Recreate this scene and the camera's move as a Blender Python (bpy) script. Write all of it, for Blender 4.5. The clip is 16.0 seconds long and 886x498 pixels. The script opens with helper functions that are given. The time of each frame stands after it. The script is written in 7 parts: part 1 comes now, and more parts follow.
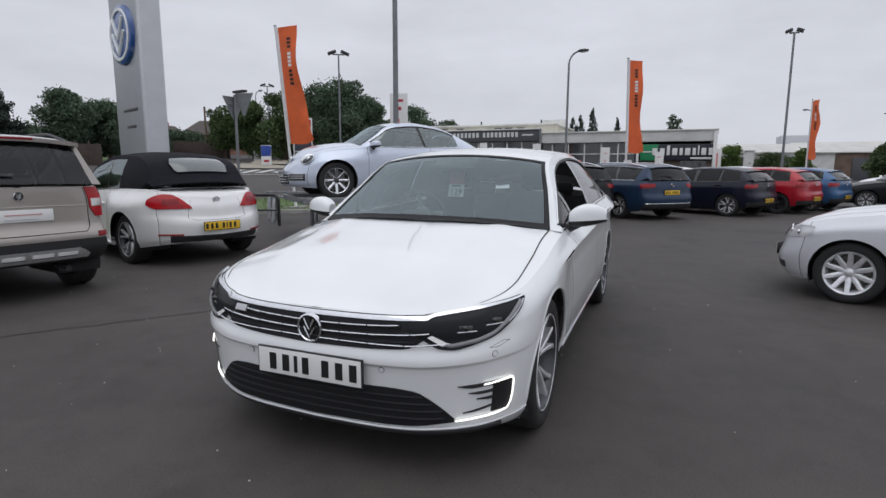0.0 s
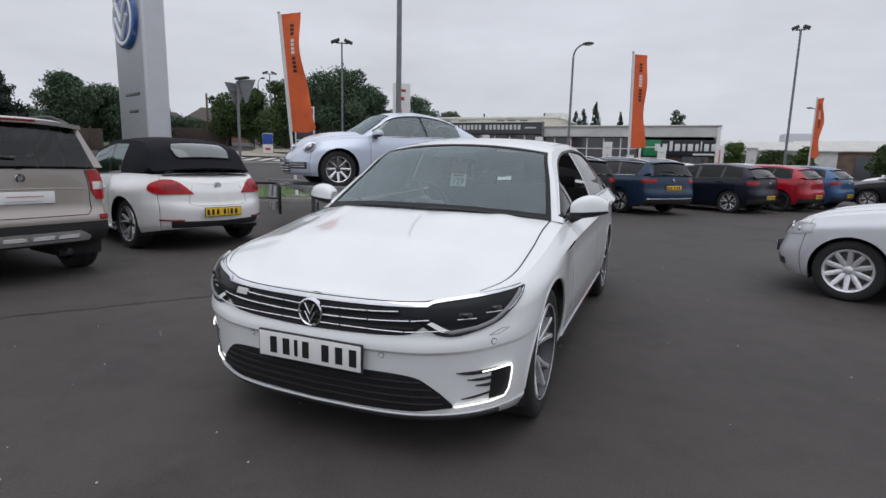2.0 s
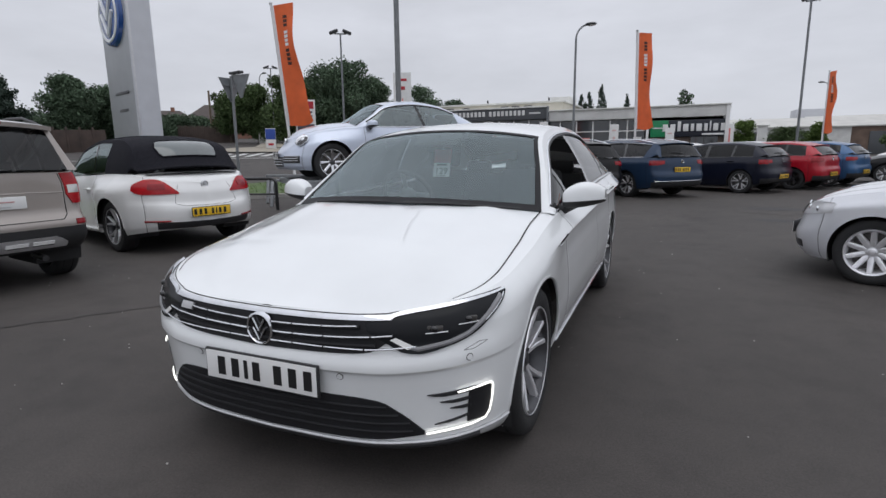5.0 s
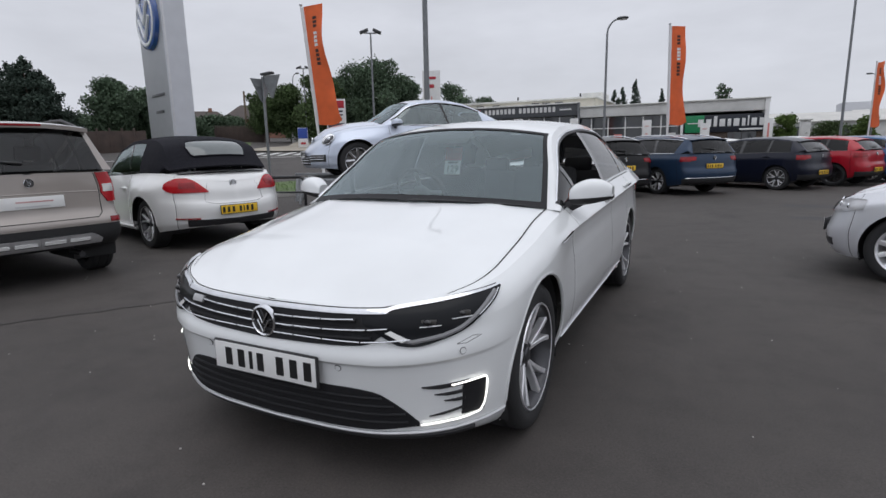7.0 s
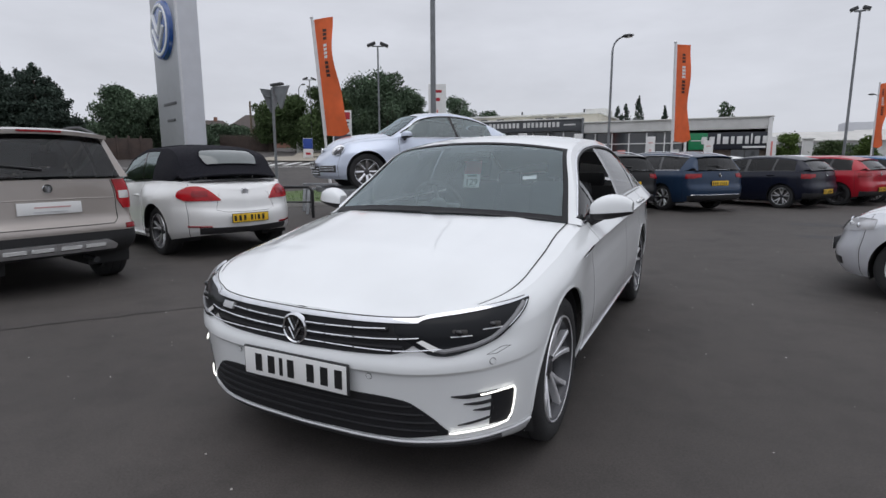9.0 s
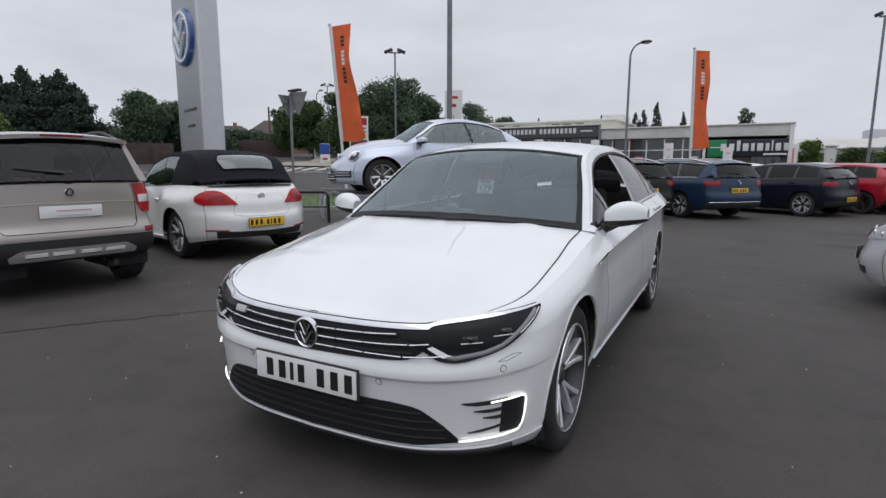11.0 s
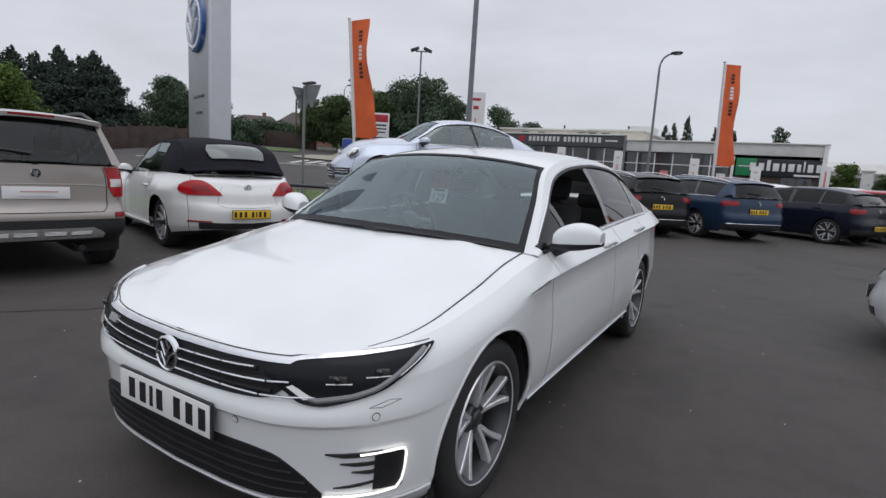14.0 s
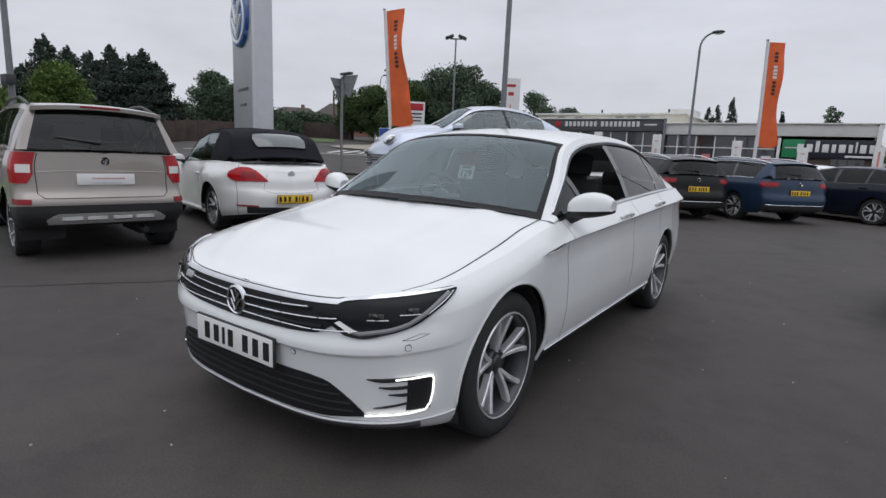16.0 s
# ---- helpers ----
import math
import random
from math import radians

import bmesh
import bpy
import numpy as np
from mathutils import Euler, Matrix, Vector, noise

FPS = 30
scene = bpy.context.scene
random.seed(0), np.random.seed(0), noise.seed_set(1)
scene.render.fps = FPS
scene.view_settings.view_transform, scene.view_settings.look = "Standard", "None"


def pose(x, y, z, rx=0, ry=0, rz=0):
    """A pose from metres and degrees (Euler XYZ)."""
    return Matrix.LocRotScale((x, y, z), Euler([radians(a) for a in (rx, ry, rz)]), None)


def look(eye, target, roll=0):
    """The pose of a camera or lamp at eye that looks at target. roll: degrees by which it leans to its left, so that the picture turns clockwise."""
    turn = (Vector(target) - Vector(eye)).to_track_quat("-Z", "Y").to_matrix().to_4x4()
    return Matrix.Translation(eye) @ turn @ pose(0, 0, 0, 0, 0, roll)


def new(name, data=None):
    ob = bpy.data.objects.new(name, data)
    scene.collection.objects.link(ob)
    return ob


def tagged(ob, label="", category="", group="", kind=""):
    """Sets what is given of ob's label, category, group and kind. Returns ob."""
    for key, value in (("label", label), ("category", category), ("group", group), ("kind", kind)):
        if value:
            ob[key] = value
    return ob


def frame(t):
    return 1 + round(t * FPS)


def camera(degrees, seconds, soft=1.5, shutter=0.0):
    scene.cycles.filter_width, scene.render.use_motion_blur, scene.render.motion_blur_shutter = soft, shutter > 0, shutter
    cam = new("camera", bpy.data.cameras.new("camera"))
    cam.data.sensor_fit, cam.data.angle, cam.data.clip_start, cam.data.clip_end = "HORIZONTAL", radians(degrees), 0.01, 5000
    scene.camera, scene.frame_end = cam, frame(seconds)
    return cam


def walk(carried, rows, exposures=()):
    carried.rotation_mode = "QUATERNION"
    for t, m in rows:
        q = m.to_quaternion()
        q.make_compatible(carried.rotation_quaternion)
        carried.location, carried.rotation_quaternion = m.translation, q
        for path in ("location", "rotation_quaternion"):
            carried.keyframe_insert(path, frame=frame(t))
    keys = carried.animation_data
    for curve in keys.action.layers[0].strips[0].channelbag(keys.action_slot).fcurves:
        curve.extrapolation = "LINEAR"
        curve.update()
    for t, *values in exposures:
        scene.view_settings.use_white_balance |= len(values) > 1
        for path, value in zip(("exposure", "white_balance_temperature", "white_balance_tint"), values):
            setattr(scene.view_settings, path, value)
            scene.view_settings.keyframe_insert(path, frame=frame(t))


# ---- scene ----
cam = camera(79.5, 16.0)
METRES, EYE, TILT, LEAN, TURN = 8.0, 1.5, 0.0, 0.0, 17.1
PATH = [
    (0, (1.401, -2.612, 1.299), (0.642, -0.786, 1.003), 0.2),
    (0.5, (1.413, -2.611, 1.298), (0.67, -0.779, 0.996), -0.5),
    (1, (1.416, -2.613, 1.288), (0.681, -0.778, 0.983), 0.2),
    (1.5, (1.404, -2.621, 1.279), (0.643, -0.801, 0.954), 0.5),
    (2, (1.4, -2.624, 1.281), (0.643, -0.802, 0.955), 1.3),
    (2.5, (1.416, -2.612, 1.286), (0.675, -0.78, 0.974), 0.4),
    (3, (1.448, -2.584, 1.294), (0.694, -0.753, 1.009), -0.3),
    (3.5, (1.469, -2.528, 1.288), (0.701, -0.705, 0.993), 1.1),
    (4, (1.406, -2.441, 1.276), (0.637, -0.621, 0.97), 2.1),
    (4.5, (1.351, -2.324, 1.275), (0.634, -0.491, 0.92), 2.0),
    (4.7, (1.377, -2.292, 1.276), (0.625, -0.473, 0.917), 0.2),
    (6.8, (1.565, -2.241, 1.268), (0.674, -0.492, 0.888), -1.1),
    (7, (1.566, -2.257, 1.275), (0.674, -0.506, 0.904), -1.2),
    (7.5, (1.56, -2.254, 1.279), (0.67, -0.498, 0.925), -0.5),
    (8, (1.54, -2.263, 1.28), (0.647, -0.509, 0.926), 0.1),
    (8.5, (1.508, -2.299, 1.281), (0.631, -0.536, 0.931), -1.2),
    (9, (1.483, -2.345, 1.281), (0.585, -0.588, 0.955), -0.2),
    (9.2, (1.482, -2.335, 1.265), (0.551, -0.599, 0.919), 2.8),
    (11.3, (1.493, -2.329, 1.282), (0.542, -0.596, 0.979), -0.1),
    (11.5, (1.485, -2.319, 1.274), (0.541, -0.586, 0.947), 0.1),
    (12, (1.479, -2.325, 1.275), (0.53, -0.596, 0.942), 0.1),
    (12.5, (1.502, -2.259, 1.274), (0.537, -0.54, 0.937), -1.6),
    (13, (1.642, -2.097, 1.275), (0.583, -0.439, 0.916), -0.2),
    (13.5, (1.718, -1.936, 1.291), (0.685, -0.258, 0.946), 0.3),
    (14, (1.734, -1.827, 1.322), (0.714, -0.134, 1.018), 3.5),
    (14.5, (1.862, -1.767, 1.31), (0.78, -0.115, 0.994), 2.2),
    (15, (1.949, -1.781, 1.278), (0.734, -0.229, 0.942), 1.3),
    (15.5, (1.981, -1.893, 1.299), (0.762, -0.329, 1.041), 3.1),
    (16, (1.955, -2.066, 1.264), (0.826, -0.454, 0.912), 2.5),
]
walk(cam, [(t, look(eye, target, roll)) for t, eye, target, roll in PATH])

# ---- light ----
SUN_AZ, SUN_EL = radians(200), radians(55)
world = bpy.data.worlds.new("overcast_sky")
scene.world = world
world.use_nodes = True
wt = world.node_tree
wn, wl = wt.nodes, wt.links
wn.clear()


def wnode(kind, **kw):
    n = wn.new(kind)
    for k, v in kw.items():
        n.inputs[k].default_value = v
    return n


w_out = wn.new("ShaderNodeOutputWorld")
w_bg = wnode("ShaderNodeBackground", Strength=1.0)
w_sky = wn.new("ShaderNodeTexSky")
w_sky.sky_type, w_sky.sun_disc = "NISHITA", False
w_sky.sun_elevation, w_sky.sun_rotation = SUN_EL, SUN_AZ
w_co = wn.new("ShaderNodeTexCoord")
w_sep = wn.new("ShaderNodeSeparateXYZ")
wl.new(w_co.outputs["Generated"], w_sep.inputs[0])
# the overcast vault: brighter towards the zenith
w_ramp = wn.new("ShaderNodeValToRGB")
wl.new(w_sep.outputs["Z"], w_ramp.inputs[0])
e = w_ramp.color_ramp.elements
e[0].position, e[0].color = 0.0, (0.625, 0.645, 0.71, 1)
e[1].position, e[1].color = 1.0, (1.04, 1.075, 1.17, 1)
for pos, val in ((0.12, 0.635), (0.30, 0.66), (0.6, 0.93)):
    k = e.new(pos)
    k.color = (val * 0.99, val * 1.02, val * 1.12, 1)
w_gain = wn.new("ShaderNodeMixRGB")
w_gain.blend_type = "MULTIPLY"
w_gain.inputs[0].default_value = 1.0
w_map = wn.new("ShaderNodeMapping")
w_map.inputs["Scale"].default_value = (1.6, 1.6, 5.0)
wl.new(w_co.outputs["Generated"], w_map.inputs[0])
w_noise = wnode("ShaderNodeTexNoise", Scale=2.2, Detail=6.0, Roughness=0.55)
wl.new(w_map.outputs[0], w_noise.inputs["Vector"])
w_cl = wn.new("ShaderNodeMapRange")
w_cl.inputs["From Min"].default_value, w_cl.inputs["From Max"].default_value = 0.3, 0.7
w_cl.inputs["To Min"].default_value, w_cl.inputs["To Max"].default_value = 0.92, 1.10
wl.new(w_noise.outputs["Fac"], w_cl.inputs[0])
wl.new(w_ramp.outputs[0], w_gain.inputs[1])
wl.new(w_cl.outputs[0], w_gain.inputs[2])
w_dim = wn.new("ShaderNodeMixRGB")
w_dim.blend_type = "MULTIPLY"
w_dim.inputs[0].default_value = 1.0
w_dim.inputs[2].default_value = (0.12, 0.12, 0.12, 1)
wl.new(w_sky.outputs[0], w_dim.inputs[1])
w_mix = wn.new("ShaderNodeMixRGB")
w_mix.inputs[0].default_value = 0.97
wl.new(w_dim.outputs[0], w_mix.inputs[1])
wl.new(w_gain.outputs[0], w_mix.inputs[2])
wl.new(w_mix.outputs[0], w_bg.inputs[0])
wl.new(w_bg.outputs[0], w_out.inputs[0])
sun = new("sun", bpy.data.lights.new("sun", "SUN"))
sun.data.energy, sun.data.angle, sun.data.color = 0.5, radians(50), (1.0, 0.985, 0.97)
sun.matrix_world = look((0, 0, 30), (-4, 8, 0))


# ---- materials ----
def nodes_of(name):
    m = bpy.data.materials.new(name)
    m.use_nodes = True
    t = m.node_tree
    return m, t, t.nodes["Principled BSDF"]


def mat(name, col, rough=0.5, metal=0.0, coat=0.0, var=0.0, scale=8.0, bump=0.0, bscale=60.0, coat_rough=0.03, spec=0.5, rand=0.0):
    """A painted, plastic or metal surface with faint unevenness in colour, gloss and relief."""
    m, t, b = nodes_of(name)
    b.inputs["Base Color"].default_value = (*col, 1)
    b.inputs["Roughness"].default_value = rough
    b.inputs["Metallic"].default_value = metal
    b.inputs["Coat Weight"].default_value = coat
    b.inputs["Coat Roughness"].default_value = coat_rough
    b.inputs["Specular IOR Level"].default_value = spec
    tc = t.nodes.new("ShaderNodeTexCoord")
    if var or rand:
        n1 = t.nodes.new("ShaderNodeTexNoise")
        n1.inputs["Scale"].default_value, n1.inputs["Detail"].default_value = scale, 6
        t.links.new(tc.outputs["Object"], n1.inputs["Vector"])
        mr = t.nodes.new("ShaderNodeMapRange")
        mr.inputs["From Min"].default_value, mr.inputs["From Max"].default_value = 0.3, 0.7
        mr.inputs["To Min"].default_value, mr.inputs["To Max"].default_value = 1 - var, 1 + var
        t.links.new(n1.outputs["Fac"], mr.inputs[0])
        last = mr.outputs[0]
        if rand:
            oi = t.nodes.new("ShaderNodeNewGeometry")
            m2 = t.nodes.new("ShaderNodeMapRange")
            m2.inputs["To Min"].default_value, m2.inputs["To Max"].default_value = 1 - rand, 1 + rand
            t.links.new(oi.outputs["Random Per Island"], m2.inputs[0])
            mul = t.nodes.new("ShaderNodeMath")
            mul.operation = "MULTIPLY"
            t.links.new(last, mul.inputs[0]), t.links.new(m2.outputs[0], mul.inputs[1])
            last = mul.outputs[0]
        mx = t.nodes.new("ShaderNodeMixRGB")
        mx.blend_type = "MULTIPLY"
        mx.inputs[0].default_value = 1
        mx.inputs[1].default_value = (*col, 1)
        t.links.new(last, mx.inputs[2])
        t.links.new(mx.outputs[0], b.inputs["Base Color"])
        r2 = t.nodes.new("ShaderNodeMapRange")
        r2.inputs["To Min"].default_value, r2.inputs["To Max"].default_value = max(0.02, rough * (1 - var)), min(1, rough * (1 + var))
        t.links.new(n1.outputs["Fac"], r2.inputs[0])
        t.links.new(r2.outputs[0], b.inputs["Roughness"])
    if bump:
        n2 = t.nodes.new("ShaderNodeTexNoise")
        n2.inputs["Scale"].default_value, n2.inputs["Detail"].default_value = bscale, 5
        t.links.new(tc.outputs["Object"], n2.inputs["Vector"])
        bp = t.nodes.new("ShaderNodeBump")
        bp.inputs["Strength"].default_value, bp.inputs["Distance"].default_value = bump, 0.01
        t.links.new(n2.outputs["Fac"], bp.inputs["Height"])
        t.links.new(bp.outputs[0], b.inputs["Normal"])
    return m


def glass(name, tint, clear, gloss_rough=0.0, ior=1.5, shine=(1, 1, 1)):
    """A tinted pane: what lies behind shows through by `clear`, with a reflection that grows at grazing angles."""
    m = bpy.data.materials.new(name)
    m.use_nodes = True
    t = m.node_tree
    t.nodes.clear()
    out, tr, gl, mx, fr = (t.nodes.new(k) for k in ("ShaderNodeOutputMaterial", "ShaderNodeBsdfTransparent", "ShaderNodeBsdfGlossy", "ShaderNodeMixShader", "ShaderNodeFresnel"))
    tr.inputs[0].default_value = (tint[0] * clear, tint[1] * clear, tint[2] * clear, 1)
    gl.inputs[0].default_value, gl.inputs["Roughness"].default_value = (*shine, 1), gloss_rough
    fr.inputs["IOR"].default_value = ior
    t.links.new(fr.outputs[0], mx.inputs[0])
    t.links.new(tr.outputs[0], mx.inputs[1])
    t.links.new(gl.outputs[0], mx.inputs[2])
    t.links.new(mx.outputs[0], out.inputs[0])
    return m


def glow(name, col, power):
    m, t, b = nodes_of(name)
    b.inputs["Base Color"].default_value = (*col, 1)
    b.inputs["Emission Color"].default_value = (*col, 1)
    b.inputs["Emission Strength"].default_value = power
    return m


def paint(name, col, flake=0.0, coat=1.0):
    return mat(name, col, rough=0.32 if flake == 0 else 0.38, metal=flake, coat=coat, coat_rough=0.03, var=0.035, scale=2.5, spec=0.2)


P_WHITE = paint("white_car_paint", (0.745, 0.76, 0.765))
P_WHITE2 = paint("pure_white_car_paint", (0.78, 0.78, 0.77))
P_SILVER = paint("silver_car_paint", (0.72, 0.73, 0.76), 0.40)
P_ICE = paint("pale_blue_silver_paint", (0.55, 0.60, 0.70), 0.45)
P_BEIGE = paint("cappuccino_metallic_paint", (0.34, 0.305, 0.28), 0.40)
P_BLUE = paint("slate_blue_metallic_paint", (0.016, 0.036, 0.075), 0.15, 0.45)
P_NAVY = paint("midnight_blue_paint", (0.007, 0.009, 0.020), 0.0, 0.25)
P_RED = paint("red_car_paint", (0.36, 0.008, 0.02), 0.0, 0.6)
P_LBLUE = paint("mid_blue_metallic_paint", (0.035, 0.10, 0.22), 0.2, 0.6)
P_BLACK = paint("black_car_paint", (0.007, 0.007, 0.008), 0.0, 0.22)
TRIM = mat("black_plastic_trim", (0.026, 0.026, 0.028), 0.5, var=0.15, scale=30)
GLOSSBLACK = mat("gloss_black_plastic", (0.006, 0.006, 0.007), 0.12, coat=0.6)
GREYPLASTIC = mat("dark_grey_bumper_plastic", (0.026, 0.026, 0.027), 0.6, spec=0.3, var=0.12, scale=40, bump=0.15, bscale=300)
CHROME = mat("bright_chrome", (0.72, 0.73, 0.75), 0.10, 1.0, var=0.05, scale=20)
SATIN = mat("satin_silver_plastic", (0.62, 0.62, 0.63), 0.3, 0.7, var=0.06, scale=20)
ALLOY = mat("machined_alloy", (0.80, 0.80, 0.82), 0.30, 0.6, var=0.08, scale=25)
ALLOYDARK = mat("dark_grey_alloy", (0.07, 0.07, 0.075), 0.35, 0.6, var=0.1, scale=25)
RUBBER = mat("tyre_rubber", (0.019, 0.019, 0.020), 0.78, var=0.2, scale=18, bump=0.2, bscale=120)
LINER = mat("wheel_arch_liner", (0.026, 0.026, 0.027), 0.9, var=0.2, scale=15)
DISC = mat("brake_disc_steel", (0.14, 0.135, 0.13), 0.4, 0.9, var=0.15, scale=30)
# near-black colour stands in for the shade inside gaps between body panels
SEAMS = mat("panel_gap_shade", (0.01, 0.01, 0.01), 0.9)
CLOTH = mat("black_seat_cloth", (0.038, 0.038, 0.041), 0.9, var=0.1, scale=50, bump=0.08, bscale=200)
DASH = mat("dark_dashboard_plastic", (0.036, 0.036, 0.039), 0.6, var=0.05, scale=20)
ROOFCLOTH = mat("black_fabric_roof", (0.017, 0.017, 0.022), 0.92, spec=0.12, var=0.25, scale=40, bump=0.4, bscale=500)
W_CLEAR = glass("windscreen_glass", (0.80, 0.94, 0.94), 0.88, 0.0, 2.08, (0.84, 0.97, 1.0))
W_CLEAR2 = glass("side_window_glass", (0.72, 0.80, 0.80), 0.32)
W_SIDE = glass("pale_green_side_glass", (0.86, 0.95, 0.93), 0.78, 0.0, 2.5, (0.86, 0.96, 0.96))
W_REAR = glass("grey_rear_glass", (0.7, 0.75, 0.76), 0.42, 0.0, 1.5)
W_TINT = glass("privacy_glass", (0.5, 0.55, 0.6), 0.12, 0.0, 1.38)
GUIDE = mat("grey_light_guide", (0.24, 0.24, 0.25), 0.35, var=0.05)
REFLECT = mat("white_lamp_reflector", (0.86, 0.86, 0.84), 0.25, coat=0.5)
LENS = glass("clear_lamp_lens", (1, 1, 1), 0.92, 0.0, 1.18)
LAMPDARK = mat("smoked_headlamp_housing", (0.012, 0.013, 0.015), 0.22, var=0.1, spec=0.18)
MESHBLACK = mat("black_moulded_grille_plastic", (0.017, 0.017, 0.019), 0.6, var=0.15, scale=30, spec=0.22)
REDLENS = mat("red_tail_lamp_plastic", (0.38, 0.005, 0.010), 0.22, coat=0.25, spec=0.3, var=0.2, scale=14)
REDDARK = mat("dark_red_tail_lamp", (0.24, 0.005, 0.010), 0.2, coat=0.25, spec=0.3, var=0.2, scale=14)
WHITELENS = mat("clear_reflector_plastic", (0.7, 0.68, 0.66), 0.15, 0.5, coat=0.8)
LED = glow("white_led_light_guide", (1.0, 0.98, 0.92), 1.7)
PLATE_W = mat("white_number_plate", (0.78, 0.78, 0.77), 0.35, var=0.03)
PLATE_Y = mat("yellow_number_plate", (0.80, 0.50, 0.03), 0.35, var=0.04)
INK = mat("black_plate_ink", (0.012, 0.012, 0.013), 0.4)


# ---- geometry helpers ----
class Geo:
    """Collects the corners and faces of one mesh."""

    def __init__(self):
        self.v, self.f = [], []

    def add(self, verts, faces):
        n = len(self.v)
        self.v += [tuple(p) for p in verts]
        self.f += [tuple(i + n for i in f) for f in faces]
        return self

    def grid(self, rows, close=False):
        """Rows of points, all of one length, joined into quads."""
        n, w = len(rows), len(rows[0])
        faces = []
        for i in range(n - 1):
            for j in range(w if close else w - 1):
                k = (j + 1) % w
                faces.append((i * w + j, i * w + k, (i + 1) * w + k, (i + 1) * w + j))
        return self.add([p for r in rows for p in r], faces)

    def box(self, c, s, bevel=0.0, rot=None):
        x, y, z = (a / 2 for a in s)
        if bevel <= 0:
            vs = [(i * x, j * y, k * z) for i in (-1, 1) for j in (-1, 1) for k in (-1, 1)]
            fs = [(0, 1, 3, 2), (4, 6, 7, 5), (0, 4, 5, 1), (2, 3, 7, 6), (0, 2, 6, 4), (1, 5, 7, 3)]
        else:
            bm = bmesh.new()
            bmesh.ops.create_cube(bm, size=1, matrix=Matrix.Diagonal((*s, 1)))
            bmesh.ops.bevel(bm, geom=bm.edges[:], offset=min(bevel, 0.45 * min(s)), segments=2, profile=0.6, affect="EDGES")
            bm.verts.index_update()
            vs = [tuple(v.co) for v in bm.verts]
            fs = [tuple(v.index for v in f.verts) for f in bm.faces]
            bm.free()
        m = Matrix.Translation(c) @ (rot.to_4x4() if rot else Matrix.Identity(4))
        return self.add([m @ Vector(v) for v in vs], fs)

    def tube(self, pts, r, seg=8, caps=True, flat=1.0):
        """A pipe along pts; r is one radius or one for each point."""
        pts = [Vector(p) for p in pts]
        rs = r if isinstance(r, (list, tuple)) else [r] * len(pts)
        rows, side = [], None
        for i, p in enumerate(pts):
            d = (pts[min(i + 1, len(pts) - 1)] - pts[max(i - 1, 0)]).normalized()
            if side is None:
                side = d.orthogonal().normalized() if abs(d.z) > 0.9 else d.cross(Vector((0, 0, 1))).normalized()
            side = (side - d * side.dot(d)).normalized()
            up = d.cross(side)
            rows.append([p + (side * math.cos(a) + up * math.sin(a) * flat) * rs[i] for a in (2 * math.pi * k / seg for k in range(seg))])
        n = len(self.v)
        self.grid(rows, close=True)
        if caps:
            self.f.append(tuple(n + k for k in range(seg))[::-1])
            self.f.append(tuple(n + (len(pts) - 1) * seg + k for k in range(seg)))
        return self

    def lathe(self, prof, seg=32, axis="x", c=(0, 0, 0)):
        """prof: (radius, place along the axis)."""
        rows = []
        for r, h in prof:
            row = []
            for k in range(seg):
                a = 2 * math.pi * k / seg
                p = {"x": (h, r * math.cos(a), r * math.sin(a)), "y": (r * math.cos(a), h, r * math.sin(a)), "z": (r * math.cos(a), r * math.sin(a), h)}[axis]
                row.append((p[0] + c[0], p[1] + c[1], p[2] + c[2]))
            rows.append(row)
        return self.grid(rows, close=True)

    def prism(self, poly, lift):
        """A flat polygon in space, thickened by the vector lift."""
        n, lift = len(poly), Vector(lift)
        vs = [Vector(p) for p in poly] + [Vector(p) + lift for p in poly]
        fs = [tuple(range(n))[::-1], tuple(range(n, 2 * n))] + [(i, (i + 1) % n, n + (i + 1) % n, n + i) for i in range(n)]
        return self.add(vs, fs)

    def ball(self, c, r, seg=12, rings=8):
        rx, ry, rz = r if isinstance(r, (tuple, list)) else (r, r, r)
        rows = [[(c[0] + rx * math.sin(a) * math.cos(b), c[1] + ry * math.sin(a) * math.sin(b), c[2] + rz * math.cos(a)) for b in (2 * math.pi * k / seg for k in range(seg))] for a in (math.pi * (i + 0.02) / (rings + 0.04) for i in range(rings + 1))]
        return self.grid(rows, close=True)

    def moved(self, m):
        self.v = [tuple(m @ Vector(p)) for p in self.v]
        return self


def mesh_of(name, geo, material, smooth=35, normals=None):
    me = bpy.data.meshes.new(name)
    me.from_pydata(geo.v, [], geo.f)
    me.materials.append(material)
    if smooth:
        me.polygons.foreach_set("use_smooth", [True] * len(me.polygons))
        if normals is not None:
            me.normals_split_custom_set_from_vertices(normals)
        else:
            me.set_sharp_from_angle(angle=radians(smooth))
    me.update()
    return me


def part(name, geo, material, parent, label="", smooth=35, normals=None):
    ob = new(name, mesh_of(name, geo, material, smooth, normals))
    ob.parent = parent
    if label:
        ob["label"] = label
    return ob


def thing(name, m, label, category, group="", kind=""):
    ob = new(name)
    ob.empty_display_size = 0.1
    ob.matrix_world = m
    return tagged(ob, label, category, group, kind)


def solo(name, geo, material, m, label, category, group="", kind="", smooth=35):
    ob = new(name, mesh_of(name, geo, material, smooth))
    ob.matrix_world = m
    return tagged(ob, label, category, group, kind)


